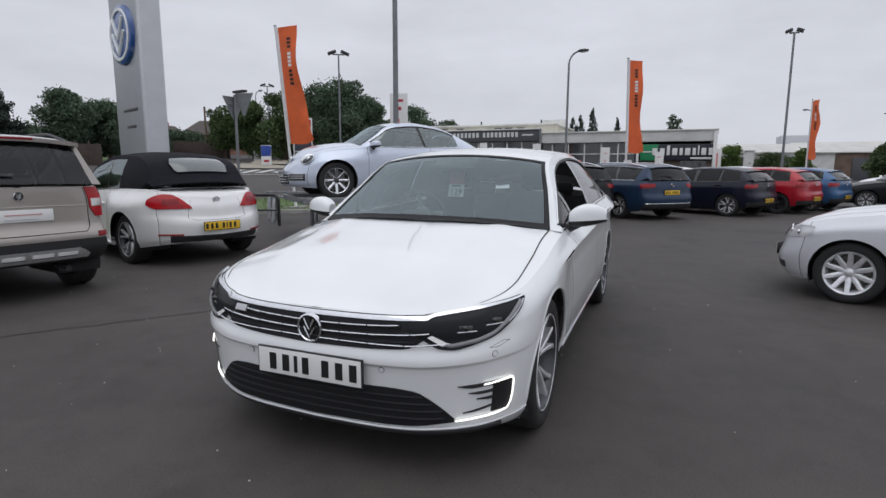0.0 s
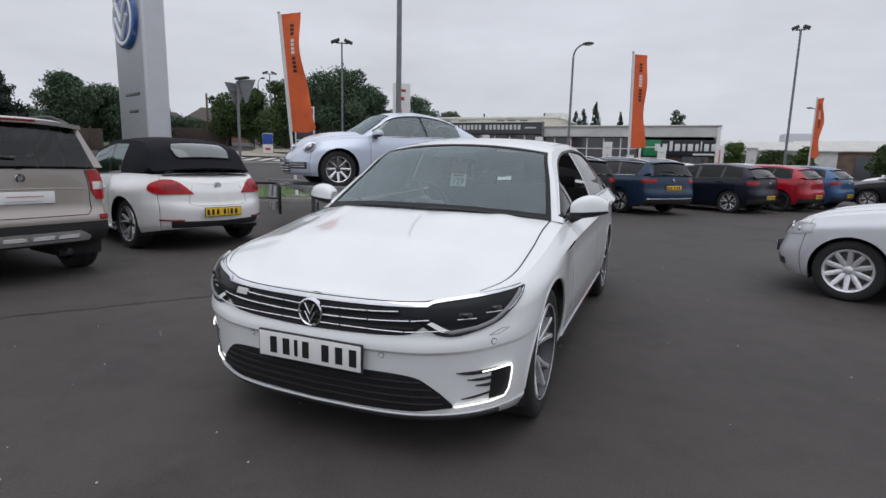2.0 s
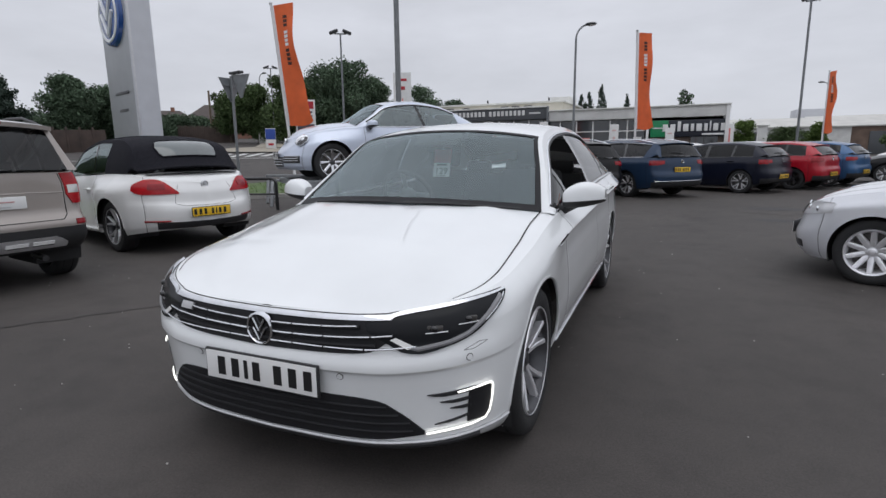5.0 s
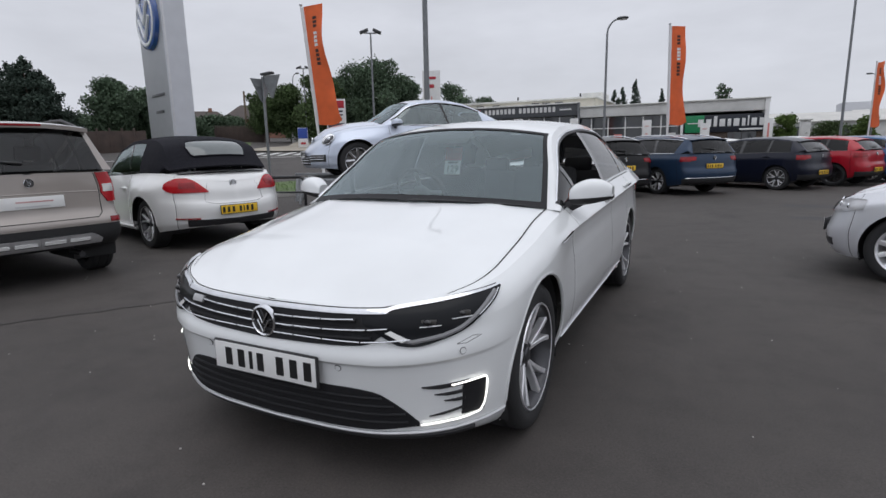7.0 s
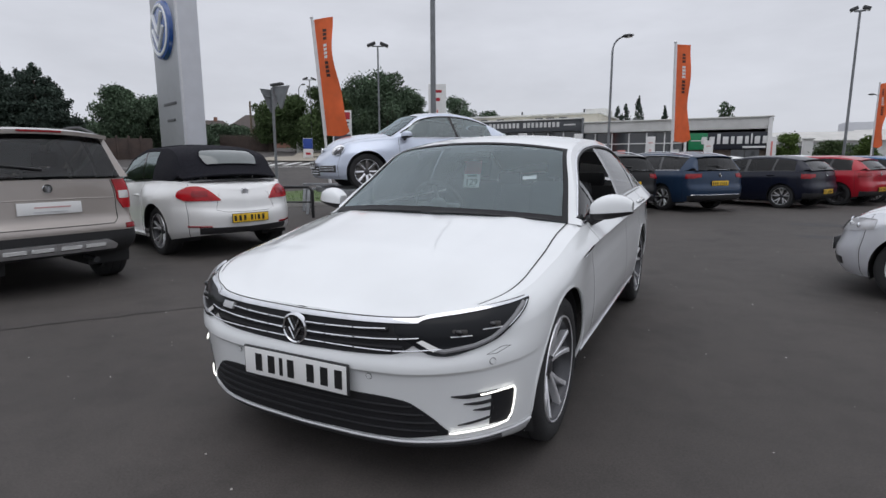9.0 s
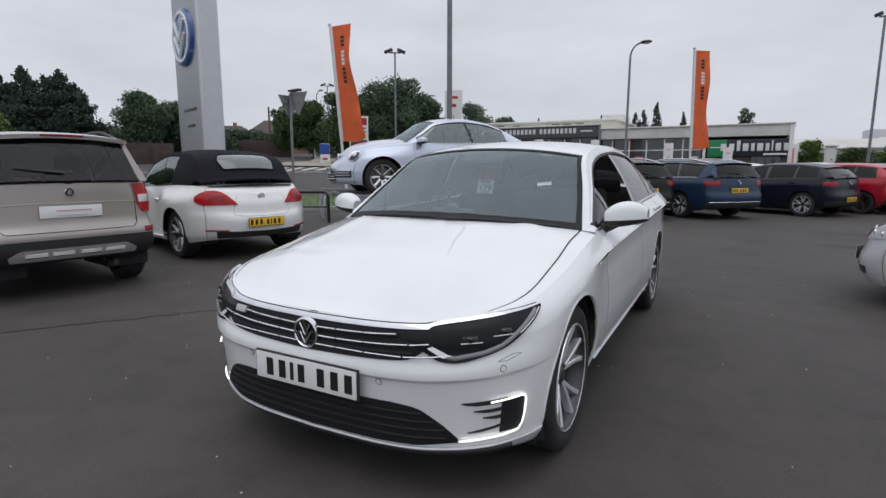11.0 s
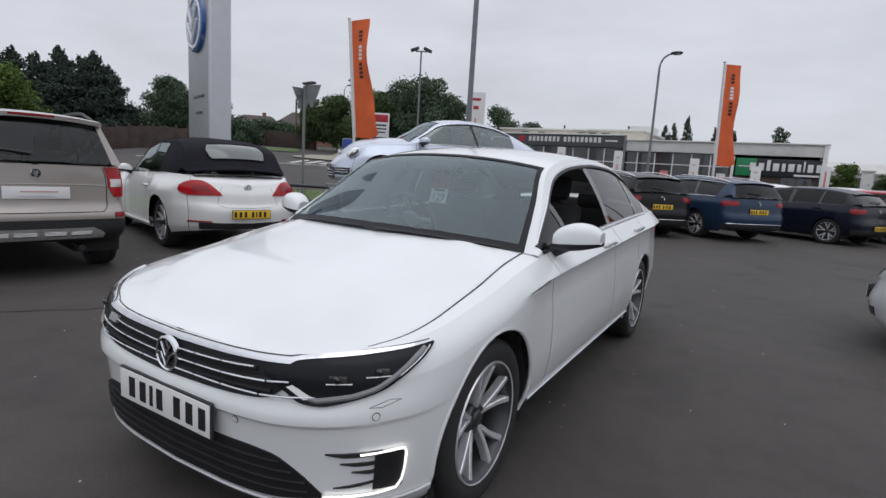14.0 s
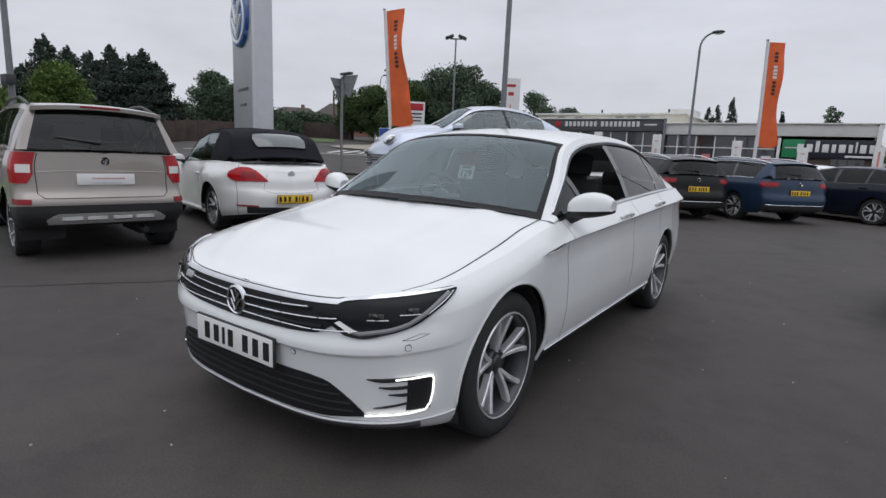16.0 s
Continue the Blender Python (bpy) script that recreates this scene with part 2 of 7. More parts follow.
def curve_fn(pts):
    """A smooth function through (u, value) pairs, with no overshoot."""
    u = np.array([p[0] for p in pts], float)
    v = np.array([p[1] for p in pts], float)
    d = np.diff(v) / np.diff(u)
    m = np.zeros(len(u))
    m[0], m[-1] = d[0], d[-1]
    for i in range(1, len(u) - 1):
        m[i] = 0 if d[i - 1] * d[i] <= 0 else 2 * d[i - 1] * d[i] / (d[i - 1] + d[i])

    def f(q):
        q = np.clip(np.asarray(q, float), u[0], u[-1])
        i = np.clip(np.searchsorted(u, q) - 1, 0, len(u) - 2)
        h = u[i + 1] - u[i]
        s = (q - u[i]) / h
        return (2 * s**3 - 3 * s**2 + 1) * v[i] + (s**3 - 2 * s**2 + s) * h * m[i] + (-2 * s**3 + 3 * s**2) * v[i + 1] + (s**3 - s**2) * h * m[i + 1]

    return f


def smoothstep(a, b, x):
    s = np.clip((np.asarray(x, float) - a) / (b - a), 0, 1)
    return s * s * (3 - 2 * s)


# ---- cars ----
# A car's own axes: the front axle's middle on the ground is the origin, the nose points to -y, its left side to +x.
class Car:
    def __init__(self, W, nose, tail, wheelbase, R, zbot, ztop, planf, planr, nosep, tailp, sidep, rail, crown, bow, headq, rearq, seams=(), bulge=(), arch=1.13, fine=1.0, deck_crown=0.07, hood_gap=0.8, drop=0.0, gap=0.0030, gap_deep=0.008, folds=(), gap_start=0.30, gap_front=None, wingp=None):
        self.W, self.nose, self.tail, self.wb, self.R = W, nose, tail, wheelbase, R
        self.bulge, self.fine, self.deck_crown, self.hood_gap = bulge, fine, deck_crown, hood_gap
        self.headq, self.rearq = headq, rearq
        self.Ra = R * arch
        self.zc = R - drop
        self.folds = list(folds)
        self.gap, self.gap_deep, self.gap_start = gap, gap_deep, gap_start
        self.gap_front = gap_front or hood_gap
        self.wingp = curve_fn(wingp) if wingp else None
        self.zb, self.zt = curve_fn(zbot), curve_fn(ztop)
        self.nosep, self.tailp, self.sidep = curve_fn(nosep), curve_fn(tailp), curve_fn(sidep)
        # the widest outline, from the nose round the left side to the tail
        ff = curve_fn(planf)
        fr = curve_fn(planr)
        pts = [(W * s, nose + float(ff(s))) for s in np.linspace(0, 1, 400) ** 0.7]
        back = [(W * s, tail - float(fr(s))) for s in np.linspace(0, 1, 400) ** 0.7]
        pts += back[::-1]
        xy = np.array(pts)
        keep = np.r_[True, np.hypot(*np.diff(xy, axis=0).T) > 1e-6]
        self.base = xy[keep]
        self.arc = np.r_[0, np.cumsum(np.hypot(*np.diff(self.base, axis=0).T))]
        self.A = self.arc[-1]
        self.front_reach = planf[-1][1]
        self.rear_reach = planr[-1][1]
        self.rail = rail
        q = [p[0] for p in rail]
        self.ry, self.rz, self.rx = (curve_fn([(p[0], p[k]) for p in rail]) for k in (1, 2, 3))
        self.crown, self.bow = curve_fn(crown), curve_fn(bow)

    def levels(self, a, t):
        """Points of the left wall at arc lengths a and levels t from sill to shoulder (arrays of one shape)."""
        a, t = np.asarray(a, float), np.asarray(t, float)
        xs = np.interp(a, self.arc, self.base[:, 0])
        y = np.interp(a, self.arc, self.base[:, 1])
        ins = self.sidep(t)
        if self.wingp:
            k = smoothstep(0.15, 0.65, y)
            ins = ins * k + self.wingp(t) * (1 - k)
        for yc, width, amount, t0, t1 in self.bulge:
            ins = ins - amount * np.exp(-(((y - yc) / width) ** 4)) * (1 - smoothstep(t0, t1, t))
        wf = 1 - smoothstep(0, self.front_reach, y - self.nose)
        wr = 1 - smoothstep(0, self.rear_reach, self.tail - y)
        zb, zt = self.zb(y), self.zt(y)
        return np.stack([xs * (1 - ins / self.W), y + self.nosep(t) * wf - self.tailp(t) * wr, zb + t * (zt - zb)], -1)

    def level(self, a, t):
        return tuple(float(v) for v in self.levels(a, t))

    def surf_many(self, a, z, off=0.0):
        """Points of the body's wall at arc lengths a from the nose (negative: right side) and heights z, off metres proud of it."""
        a, z = np.broadcast_arrays(np.asarray(a, float), np.asarray(z, float))
        side = np.where(a < 0, -1.0, 1.0)
        a = np.abs(a)
        e = 0.008

        def at(aa, zz):
            aa = np.clip(aa, 0, self.A)
            y = np.interp(aa, self.arc, self.base[:, 1])
            zb = self.zb(y)
            return self.levels(aa, np.clip((zz - zb) / (self.zt(y) - zb), 0, 1))

        c = at(a, z)
        if np.any(off):
            n = np.cross(at(a + e, z) - at(a - e, z), at(a, z + e) - at(a, z - e))
            k = np.linalg.norm(n, axis=-1, keepdims=True)
            c = c + np.where(k > 1e-12, n / np.maximum(k, 1e-12), 0) * np.asarray(off, float)[..., None]
        c[..., 0] *= side
        return c

    def surf(self, a, z, off=0.0):
        return Vector([float(v) for v in self.surf_many(a, z, off)])

    def arc_at_y(self, y):
        """Arc length at which the left flank passes y."""
        i = np.searchsorted(self.base[:, 1], y)
        return float(np.interp(y, self.base[:, 1], self.arc))

    def patch(self, a0, a1, lo, hi, off, na=14, nz=5, depth=0.012):
        """A strip of the wall between the curves lo(a) and hi(a), off proud, with a skirt back to the body."""
        g = Geo()
        aa = a0 + (a1 - a0) * np.arange(na + 1) / na
        zl = np.array([float(lo(v)) for v in aa])
        zh = np.maximum(np.array([float(hi(v)) for v in aa]), zl + 0.002)
        aa, zl, zh = np.r_[aa[0], aa, aa[-1]], np.r_[zl[0], zl, zl[-1]], np.r_[zh[0], zh, zh[-1]]
        f = np.r_[0, np.arange(nz + 1) / nz, 1]
        Z = zl[:, None] + (zh - zl)[:, None] * f[None, :]
        O = np.full(Z.shape, off)
        O[:, 0] = O[:, -1] = off - depth
        O[0, :] = O[-1, :] = off - depth
        P = self.surf_many(np.repeat(aa[:, None], nz + 3, 1), Z, O)
        rows = [[tuple(q) for q in r] for r in P.tolist()]
        g.grid(rows[::-1] if a1 > a0 else rows)
        return g

    def line(self, pts, r, off, seg=6, flat=1.0, n=4):
        """A rod laid on the wall through (a, z) points."""
        k = np.arange(len(pts))
        u = np.linspace(0, len(pts) - 1, (len(pts) - 1) * n + 1)
        path = self.surf_many(np.interp(u, k, [p[0] for p in pts]), np.interp(u, k, [p[1] for p in pts]), np.full(len(u), off)).tolist()
        return Geo().tube(path, r, seg, flat=flat)

    # -- the shell --
    def shell(self, root, painted, labels, glassy=None, clad=None, flush=()):
        """labels: (name, y0, y1) panels of the flank from nose to tail, with gaps between them."""
        f = self.fine
        cuts = [y for _, y, _ in labels[1:] if y not in flush]
        seam_a = [self.arc_at_y(y) for y in cuts]
        a_list = list(np.linspace(0, self.A, int(150 * f)))
        a_list = [a for a in a_list if all(abs(a - s) > 0.012 for s in seam_a)]
        for s in seam_a:
            a_list += [s - self.gap, s, s + self.gap]
        # finer by the wheels
        for wy in (0, self.wb):
            s = self.arc_at_y(wy)
            for d in np.linspace(-self.Ra * 1.05, self.Ra * 1.05, int(36 * f)):
                if all(abs(s + d - k) > 0.014 for k in a_list):
                    a_list.append(s + d)
        a_list.sort()
        ts = sorted(set(np.round(np.concatenate([np.linspace(0, 1, int(26 * f)), [0.03, 0.97], self.folds, [clad] if clad else []]), 4)))
        seam_set = {round(s, 6) for s in seam_a}
        na, nt = len(a_list), len(ts)
        P = self.levels(np.repeat(np.array(a_list)[:, None], nt, 1), np.repeat(np.array(ts)[None, :], na, 0))
        for i, a in enumerate(a_list):
            if round(a, 6) in seam_set:
                P[i, :, 0] -= self.gap_deep
        arc = np.array(a_list)
        # wheel openings
        dead = np.zeros((na - 1, nt - 1), bool)
        flank = P[:, :, 0] > 0.6 * self.W
        for wy in (0, self.wb):
            dy, dz = P[:, :, 1] - wy, P[:, :, 2] - self.zc
            d = np.hypot(dy, dz)
            inside = (d < self.Ra) & flank
            c = inside[:-1, :-1] & inside[1:, :-1] & inside[:-1, 1:] & inside[1:, 1:]
            low = (P[:, :, 2] < self.zc) & (np.abs(dy) < self.Ra) & flank
            dead |= c
            # bring the rim of the opening onto the circle
            for i in range(na):
                for j in range(nt):
                    if inside[i, j] or (flank[i, j] and self.Ra <= d[i, j] < self.Ra + 0.004):
                        k = self.Ra / max(d[i, j], 1e-6)
                        if d[i, j] > 0.55 * self.Ra:
                            P[i, j, 1], P[i, j, 2] = wy + dy[i, j] * k, self.zc + dz[i, j] * k
        # panels
        groups = {}

        def panel(y):
            for name, y0, y1 in labels:
                if y0 <= y < y1:
                    return name
            return labels[-1][0]

        V, idx = [], {}

        def vert(key, p):
            if key not in idx:
                idx[key] = len(V)
                V.append(tuple(p))
            return idx[key]

        def face(name, keys):
            groups.setdefault(name, []).append(keys)

        for side in (1, -1):
            for i in range(na):
                for j in range(nt):
                    x, y, z = P[i, j]
                    vert((side if a_list[i] > 1e-6 and a_list[i] < self.A - 1e-6 else 0, i, j), (x * side, y, z))

        def key(side, i, j):
            return idx[(side if 1e-6 < a_list[i] < self.A - 1e-6 else 0, i, j)]

        for side in (1, -1):
            for i in range(na - 1):
                y = 0.5 * (P[i, 0, 1] + P[i + 1, 0, 1])
                on_seam = round(a_list[i], 6) in seam_set or round(a_list[i + 1], 6) in seam_set
                for j in range(nt - 1):
                    if dead[i, j]:
                        continue
                    q = [key(side, i, j), key(side, i + 1, j), key(side, i + 1, j + 1), key(side, i, j + 1)]
                    q = q if side > 0 else q[::-1]
                    name = "panel_gap" if on_seam else panel(float(np.interp(0.5 * (a_list[i] + a_list[i + 1]), self.arc, self.base[:, 1])))
                    if clad and ts[j + 1] <= clad + 1e-6:
                        name = "lower_cladding"
                    tag = i if name == "panel_gap" else 0
                    if name == "panel_gap":
                        tag = next(n for n, s in enumerate(seam_a) if abs(a_list[i] - s) < 0.01) + 1
                    face((name, side * (1 + tag) if name not in ("front_bumper", "rear_bumper", "boot_lid", "lower_cladding") else 0), q)
        # bonnet and boot deck, as rungs between the two shoulders
        top = [P[i, nt - 1] for i in range(na)]
        sv = list(np.linspace(-1, 1, int(41 * f)))
        g = self.hood_gap
        sv = [s for s in sv if abs(abs(s) - g) > 0.011] + [k * (g + d) for k in (-1, 1) for d in (-0.004, 0, 0.004)]
        sv.sort()
        yA, zA = float(self.ry(0)), float(self.rz(0))
        yC = float(self.ry(1))
        bowA, bowC = float(self.bow(0)), float(self.bow(1))
        for i in range(na):
            x, y, z = top[i]
            cr = self.deck_height(y)
            ahead = 1 - min(1.0, max(0.0, (y - self.nose - self.gap_start) / 0.85))
            gy = g + (self.gap_front - g) * ahead ** 1.3
            for k, s in enumerate(sv):
                s = math.copysign(abs(s) * gy / g if abs(s) <= g else gy + (abs(s) - g) * (1 - gy) / (1 - g), s)
                h = cr * (1 - abs(s) ** 2.4)
                if y < yA:
                    h += 0.008 * math.exp(-(((abs(s) - 0.62) / 0.08) ** 2)) * float(smoothstep(self.nose, self.nose + 0.5, y))
                drop = 0.008 if abs(abs(sv[k]) - g) < 1e-6 and self.nose + self.gap_start < y < yA + 0.1 else 0
                vert(("d", i, k), (x * s, y, z + h - drop))
        for i in range(1, na - 2):
            for k in range(len(sv) - 1):
                s = 0.5 * (sv[k] + sv[k + 1])
                y = 0.5 * (top[i][1] + top[i + 1][1])
                ya, yc = yA - bowA * (1 - s * s), yC - bowC * (1 - s * s)
                if ya + 0.05 < y < yc - 0.05 and abs(s) < 0.97:
                    continue
                gap = min(abs(abs(sv[k]) - g), abs(abs(sv[k + 1]) - g)) < 1e-6 and self.nose + self.gap_start < y < yA + 0.1
                if y < 0.5 * (yA + yC):
                    name = "panel_gap" if gap else "bonnet" if abs(s) < g else "front_wing"
                    if name == "front_wing" and y > yA + 0.2:
                        name = "body_shoulder"
                else:
                    name = "boot_lid" if abs(s) < 0.93 else "body_shoulder"
                q = [idx[("d", i, k)], idx[("d", i, k + 1)], idx[("d", i + 1, k + 1)], idx[("d", i + 1, k)]]
                face((name, 0 if name in ("bonnet", "scuttle", "boot_lid") else (1 if s > 0 else -1) * (20 if name == "panel_gap" else 1)), q)
        self.emit(V, groups, root, painted)

    def deck_height(self, y):
        yA, yC = float(self.ry(0)), float(self.ry(1))
        up = float(smoothstep(self.nose, self.nose + 0.55, y)) * self.deck_crown
        if y > 0.5 * (yA + yC):
            up = 0.045 * float(smoothstep(0, 0.35, self.tail - y))
        return up

    def emit(self, V, groups, root, painted):
        """One mesh for each panel, with the normals of the whole shell."""
        Va = np.array(V)
        N = np.zeros_like(Va)
        for faces in groups.values():
            for q in faces:
                n = np.cross(Va[q[2]] - Va[q[0]], Va[q[3]] - Va[q[1]])
                for i in q:
                    N[i] += n
        L = np.linalg.norm(N, axis=1)
        L[L == 0] = 1
        N /= L[:, None]
        for (name, _), faces in groups.items():
            used = sorted({i for q in faces for i in q})
            pos = {i: n for n, i in enumerate(used)}
            g = Geo().add([V[i] for i in used], [tuple(pos[i] for i in q) for q in faces])
            m = {"panel_gap": SEAMS, "scuttle": TRIM, "lower_cladding": GREYPLASTIC}.get(name, painted)
            if isinstance(m, dict):
                m = m.get(name, m["*"])
            part(name, g, m, root, normals=[tuple(N[i]) for i in used])

    def belt(self, q):
        """The lower edge of the side windows along the cabin."""
        y = float(self.ry(0)) + (float(self.ry(1)) - float(self.ry(0))) * q
        a = self.arc_at_y(y)
        x, yy, z = self.level(a, 1.0)
        k = min(1.0, (1 - q) / 0.06)
        return Vector((float(self.rx(q)) * (1 - k) + (x - 0.012) * k, y, float(self.rz(q)) * (1 - k) + (z + 0.004) * k))

    def railp(self, q, s=1.0):
        b = float(self.bow(q)) * (1 - s * s)
        return Vector((float(self.rx(q)) * s, float(self.ry(q)) - b, float(self.rz(q)) + float(self.crown(q)) * (1 - abs(s) ** 2.2)))

    def sidep_at(self, q, t, side, out=0.0):
        b, r = self.belt(q), self.railp(q)
        p = b * (1 - t) + r * t
        p.x += 0.022 * 4 * t * (1 - t) + out
        return Vector((p.x * side, p.y, p.z))

    def cabin(self, root, painted, panes, glassy, pillar=TRIM, trim=CHROME, roof_mat=None, rear_mat=None, screen=None, edge=0.055, open_panes=(), a_pillar=None):
        """panes: (name, q0, q1) side windows."""
        f = self.fine
        n = int(70 * f)
        qs = sorted(set(np.round(np.concatenate([np.linspace(0, 1, n), [p for _, a, b in panes for p in (a, b)], [self.headq, self.rearq]]), 4)))
        t_lo, t_hi = 0.05, 0.9
        for side in (1, -1):
            pill, rails = Geo(), Geo()
            ts = [0, t_lo, 0.3, 0.5, 0.7, t_hi, 1.0]
            for q0, q1 in zip(qs, qs[1:]):
                mid = 0.5 * (q0 + q1)
                pane = next((p for p in panes if p[1] <= mid <= p[2]), None)
                for t0, t1 in zip(ts, ts[1:]):
                    c = [self.sidep_at(q0, t0, side), self.sidep_at(q1, t0, side), self.sidep_at(q1, t1, side), self.sidep_at(q0, t1, side)]
                    c = c if side > 0 else c[::-1]
                    if t0 == t_hi:
                        rails.add(c, [(0, 1, 2, 3)])
                    elif pane is None or t1 == t_lo:
                        first = panes[0][1] <= mid <= panes[-1][2]
                        (pill if first else rails).add(c, [(0, 1, 2, 3)])
            for gg, nm, mm in ((pill, "window_pillar", pillar), (rails, "roof_rail", painted)):
                if gg.v:
                    gg = weld(gg)
                    part(nm, gg, mm, root, smooth=50)
            for nm, q0, q1 in panes:
                if (nm, side) in open_panes:
                    continue
                qq = [q0 + (q1 - q0) * k / 10 for k in range(11)]
                tt = [t_lo + (t_hi - t_lo) * k / 6 for k in range(7)]
                rows = [[self.sidep_at(q, t, side, -0.004) for t in tt] for q in qq]
                g = Geo().grid(rows[::-1] if side > 0 else rows)
                ob = part(nm, g, glassy, root)
                ob.visible_shadow = False
            if trim:
                q0, q1 = panes[0][1], panes[-1][2]
                lo = [self.sidep_at(q0 + (q1 - q0) * k / 40, t_lo * 0.5, side, 0.004) for k in range(41)]
                hi = [self.sidep_at(q0 + (q1 - q0) * k / 40, t_hi + 0.01, side, 0.004) for k in range(41)]
                part("window_trim", Geo().tube(lo, 0.009, 6), trim, root)
                part("window_trim", Geo().tube(hi, 0.0075, 6), trim, root)
                seal = [self.sidep_at(q0 + (q1 - q0) * k / 40, t_hi - 0.022, side, 0.002) for k in range(41)]
                part("window_seal", Geo().tube(seal, 0.009, 6), TRIM, root)
        # roof, screens
        def top(q0, q1, s0, s1, m, drop=0.0):
            qq = [q0 + (q1 - q0) * k / int(16 * f + 2) for k in range(int(16 * f + 3))]
            ss = [s0 + (s1 - s0) * k / int(20 * f + 2) for k in range(int(20 * f + 3))]
            return Geo().grid([[self.railp(q, s) - Vector((0, 0, drop)) for s in ss] for q in qq])

        e = 1 - edge
        ws = part("windscreen", top(0.0, self.headq, -e, e, None), screen or glassy, root)
        ws.visible_shadow = False
        border = Geo()
        for s0, s1 in ((-e, -e + 0.035), (e - 0.035, e)):
            border.grid([[self.railp(q, s) + Vector((0, -0.002, 0.003)) for s in (s0, s1)] for q in [self.headq * k / 14 for k in range(15)]])
        border.grid([[self.railp(q, s) + Vector((0, -0.002, 0.003)) for s in np.linspace(-e, e, 22)] for q in (self.headq * 0.955, self.headq)])
        border.grid([[self.railp(q, s) + Vector((0, -0.002, 0.003)) for s in np.linspace(-e, e, 22)] for q in (0, self.headq * 0.04, self.headq * 0.07)])
        part("screen_border", border, MESHBLACK, root)
        for s0, s1 in ((-1, -e), (e, 1)):
            part("windscreen_pillar", Geo().grid([[self.railp(q, s) for s in (s0, 0.5 * (s0 + s1), s1)] for q in [self.headq * k / 16 for k in range(17)]]), a_pillar or painted, root)
        part("roof", top(self.headq, self.rearq, -1, 1, None), roof_mat or painted, root)
        rq = min(self.rearq + 0.02, 1)
        if self.rearq < 0.995:
            part("rear_window", top(self.rearq, 1, -e, e, None), rear_mat or glassy, root).visible_shadow = False
            for s0, s1 in ((-1, -e), (e, 1)):
                part("rear_pillar", Geo().grid([[self.railp(q, s) for s in (s0, s1)] for q in [self.rearq + (1 - self.rearq) * k / 12 for k in range(13)]]), painted, root)

    def wheels(self, root, style, tyre_w=0.225, rim=None, xface=None):
        rim = rim or self.R * 0.70
        xf = xface or self.W - 0.045
        for side in (1, -1):
            for wy in (0, self.wb):
                wheel(root, (side * (xf - tyre_w / 2), wy, self.zc), self.R, rim, tyre_w, side, style)
                a0 = math.radians(-25)
                g = Geo()
                R = self.Ra + 0.004
                arcs = [math.pi * k / 22 * 1.24 - math.radians(21) for k in range(23)]
                rows = []
                for x in (xf - 0.015, xf - 0.20, xf - 0.42):
                    rows.append([(side * x, wy + R * math.cos(b), self.zc + R * math.sin(b)) for b in arcs])
                g.grid(rows)
                # inner wall of the arch
                g.add([(side * (xf - 0.42), wy + R * math.cos(b), self.zc + R * math.sin(b)) for b in arcs], [tuple(range(23))])
                part("wheel_arch_liner", g, LINER, root)


def weld(g, eps=1e-5):
    """Joins the corners of a Geo that lie in one place."""
    idx, v, f = {}, [], []
    mapto = []
    for p in g.v:
        k = (round(p[0] / eps), round(p[1] / eps), round(p[2] / eps))
        if k not in idx:
            idx[k] = len(v)
            v.append(p)
        mapto.append(idx[k])
    for q in g.f:
        r = []
        for i in q:
            if mapto[i] not in r:
                r.append(mapto[i])
        if len(r) > 2:
            f.append(tuple(r))
    out = Geo()
    out.v, out.f = v, f
    return out


WHEELS = {}


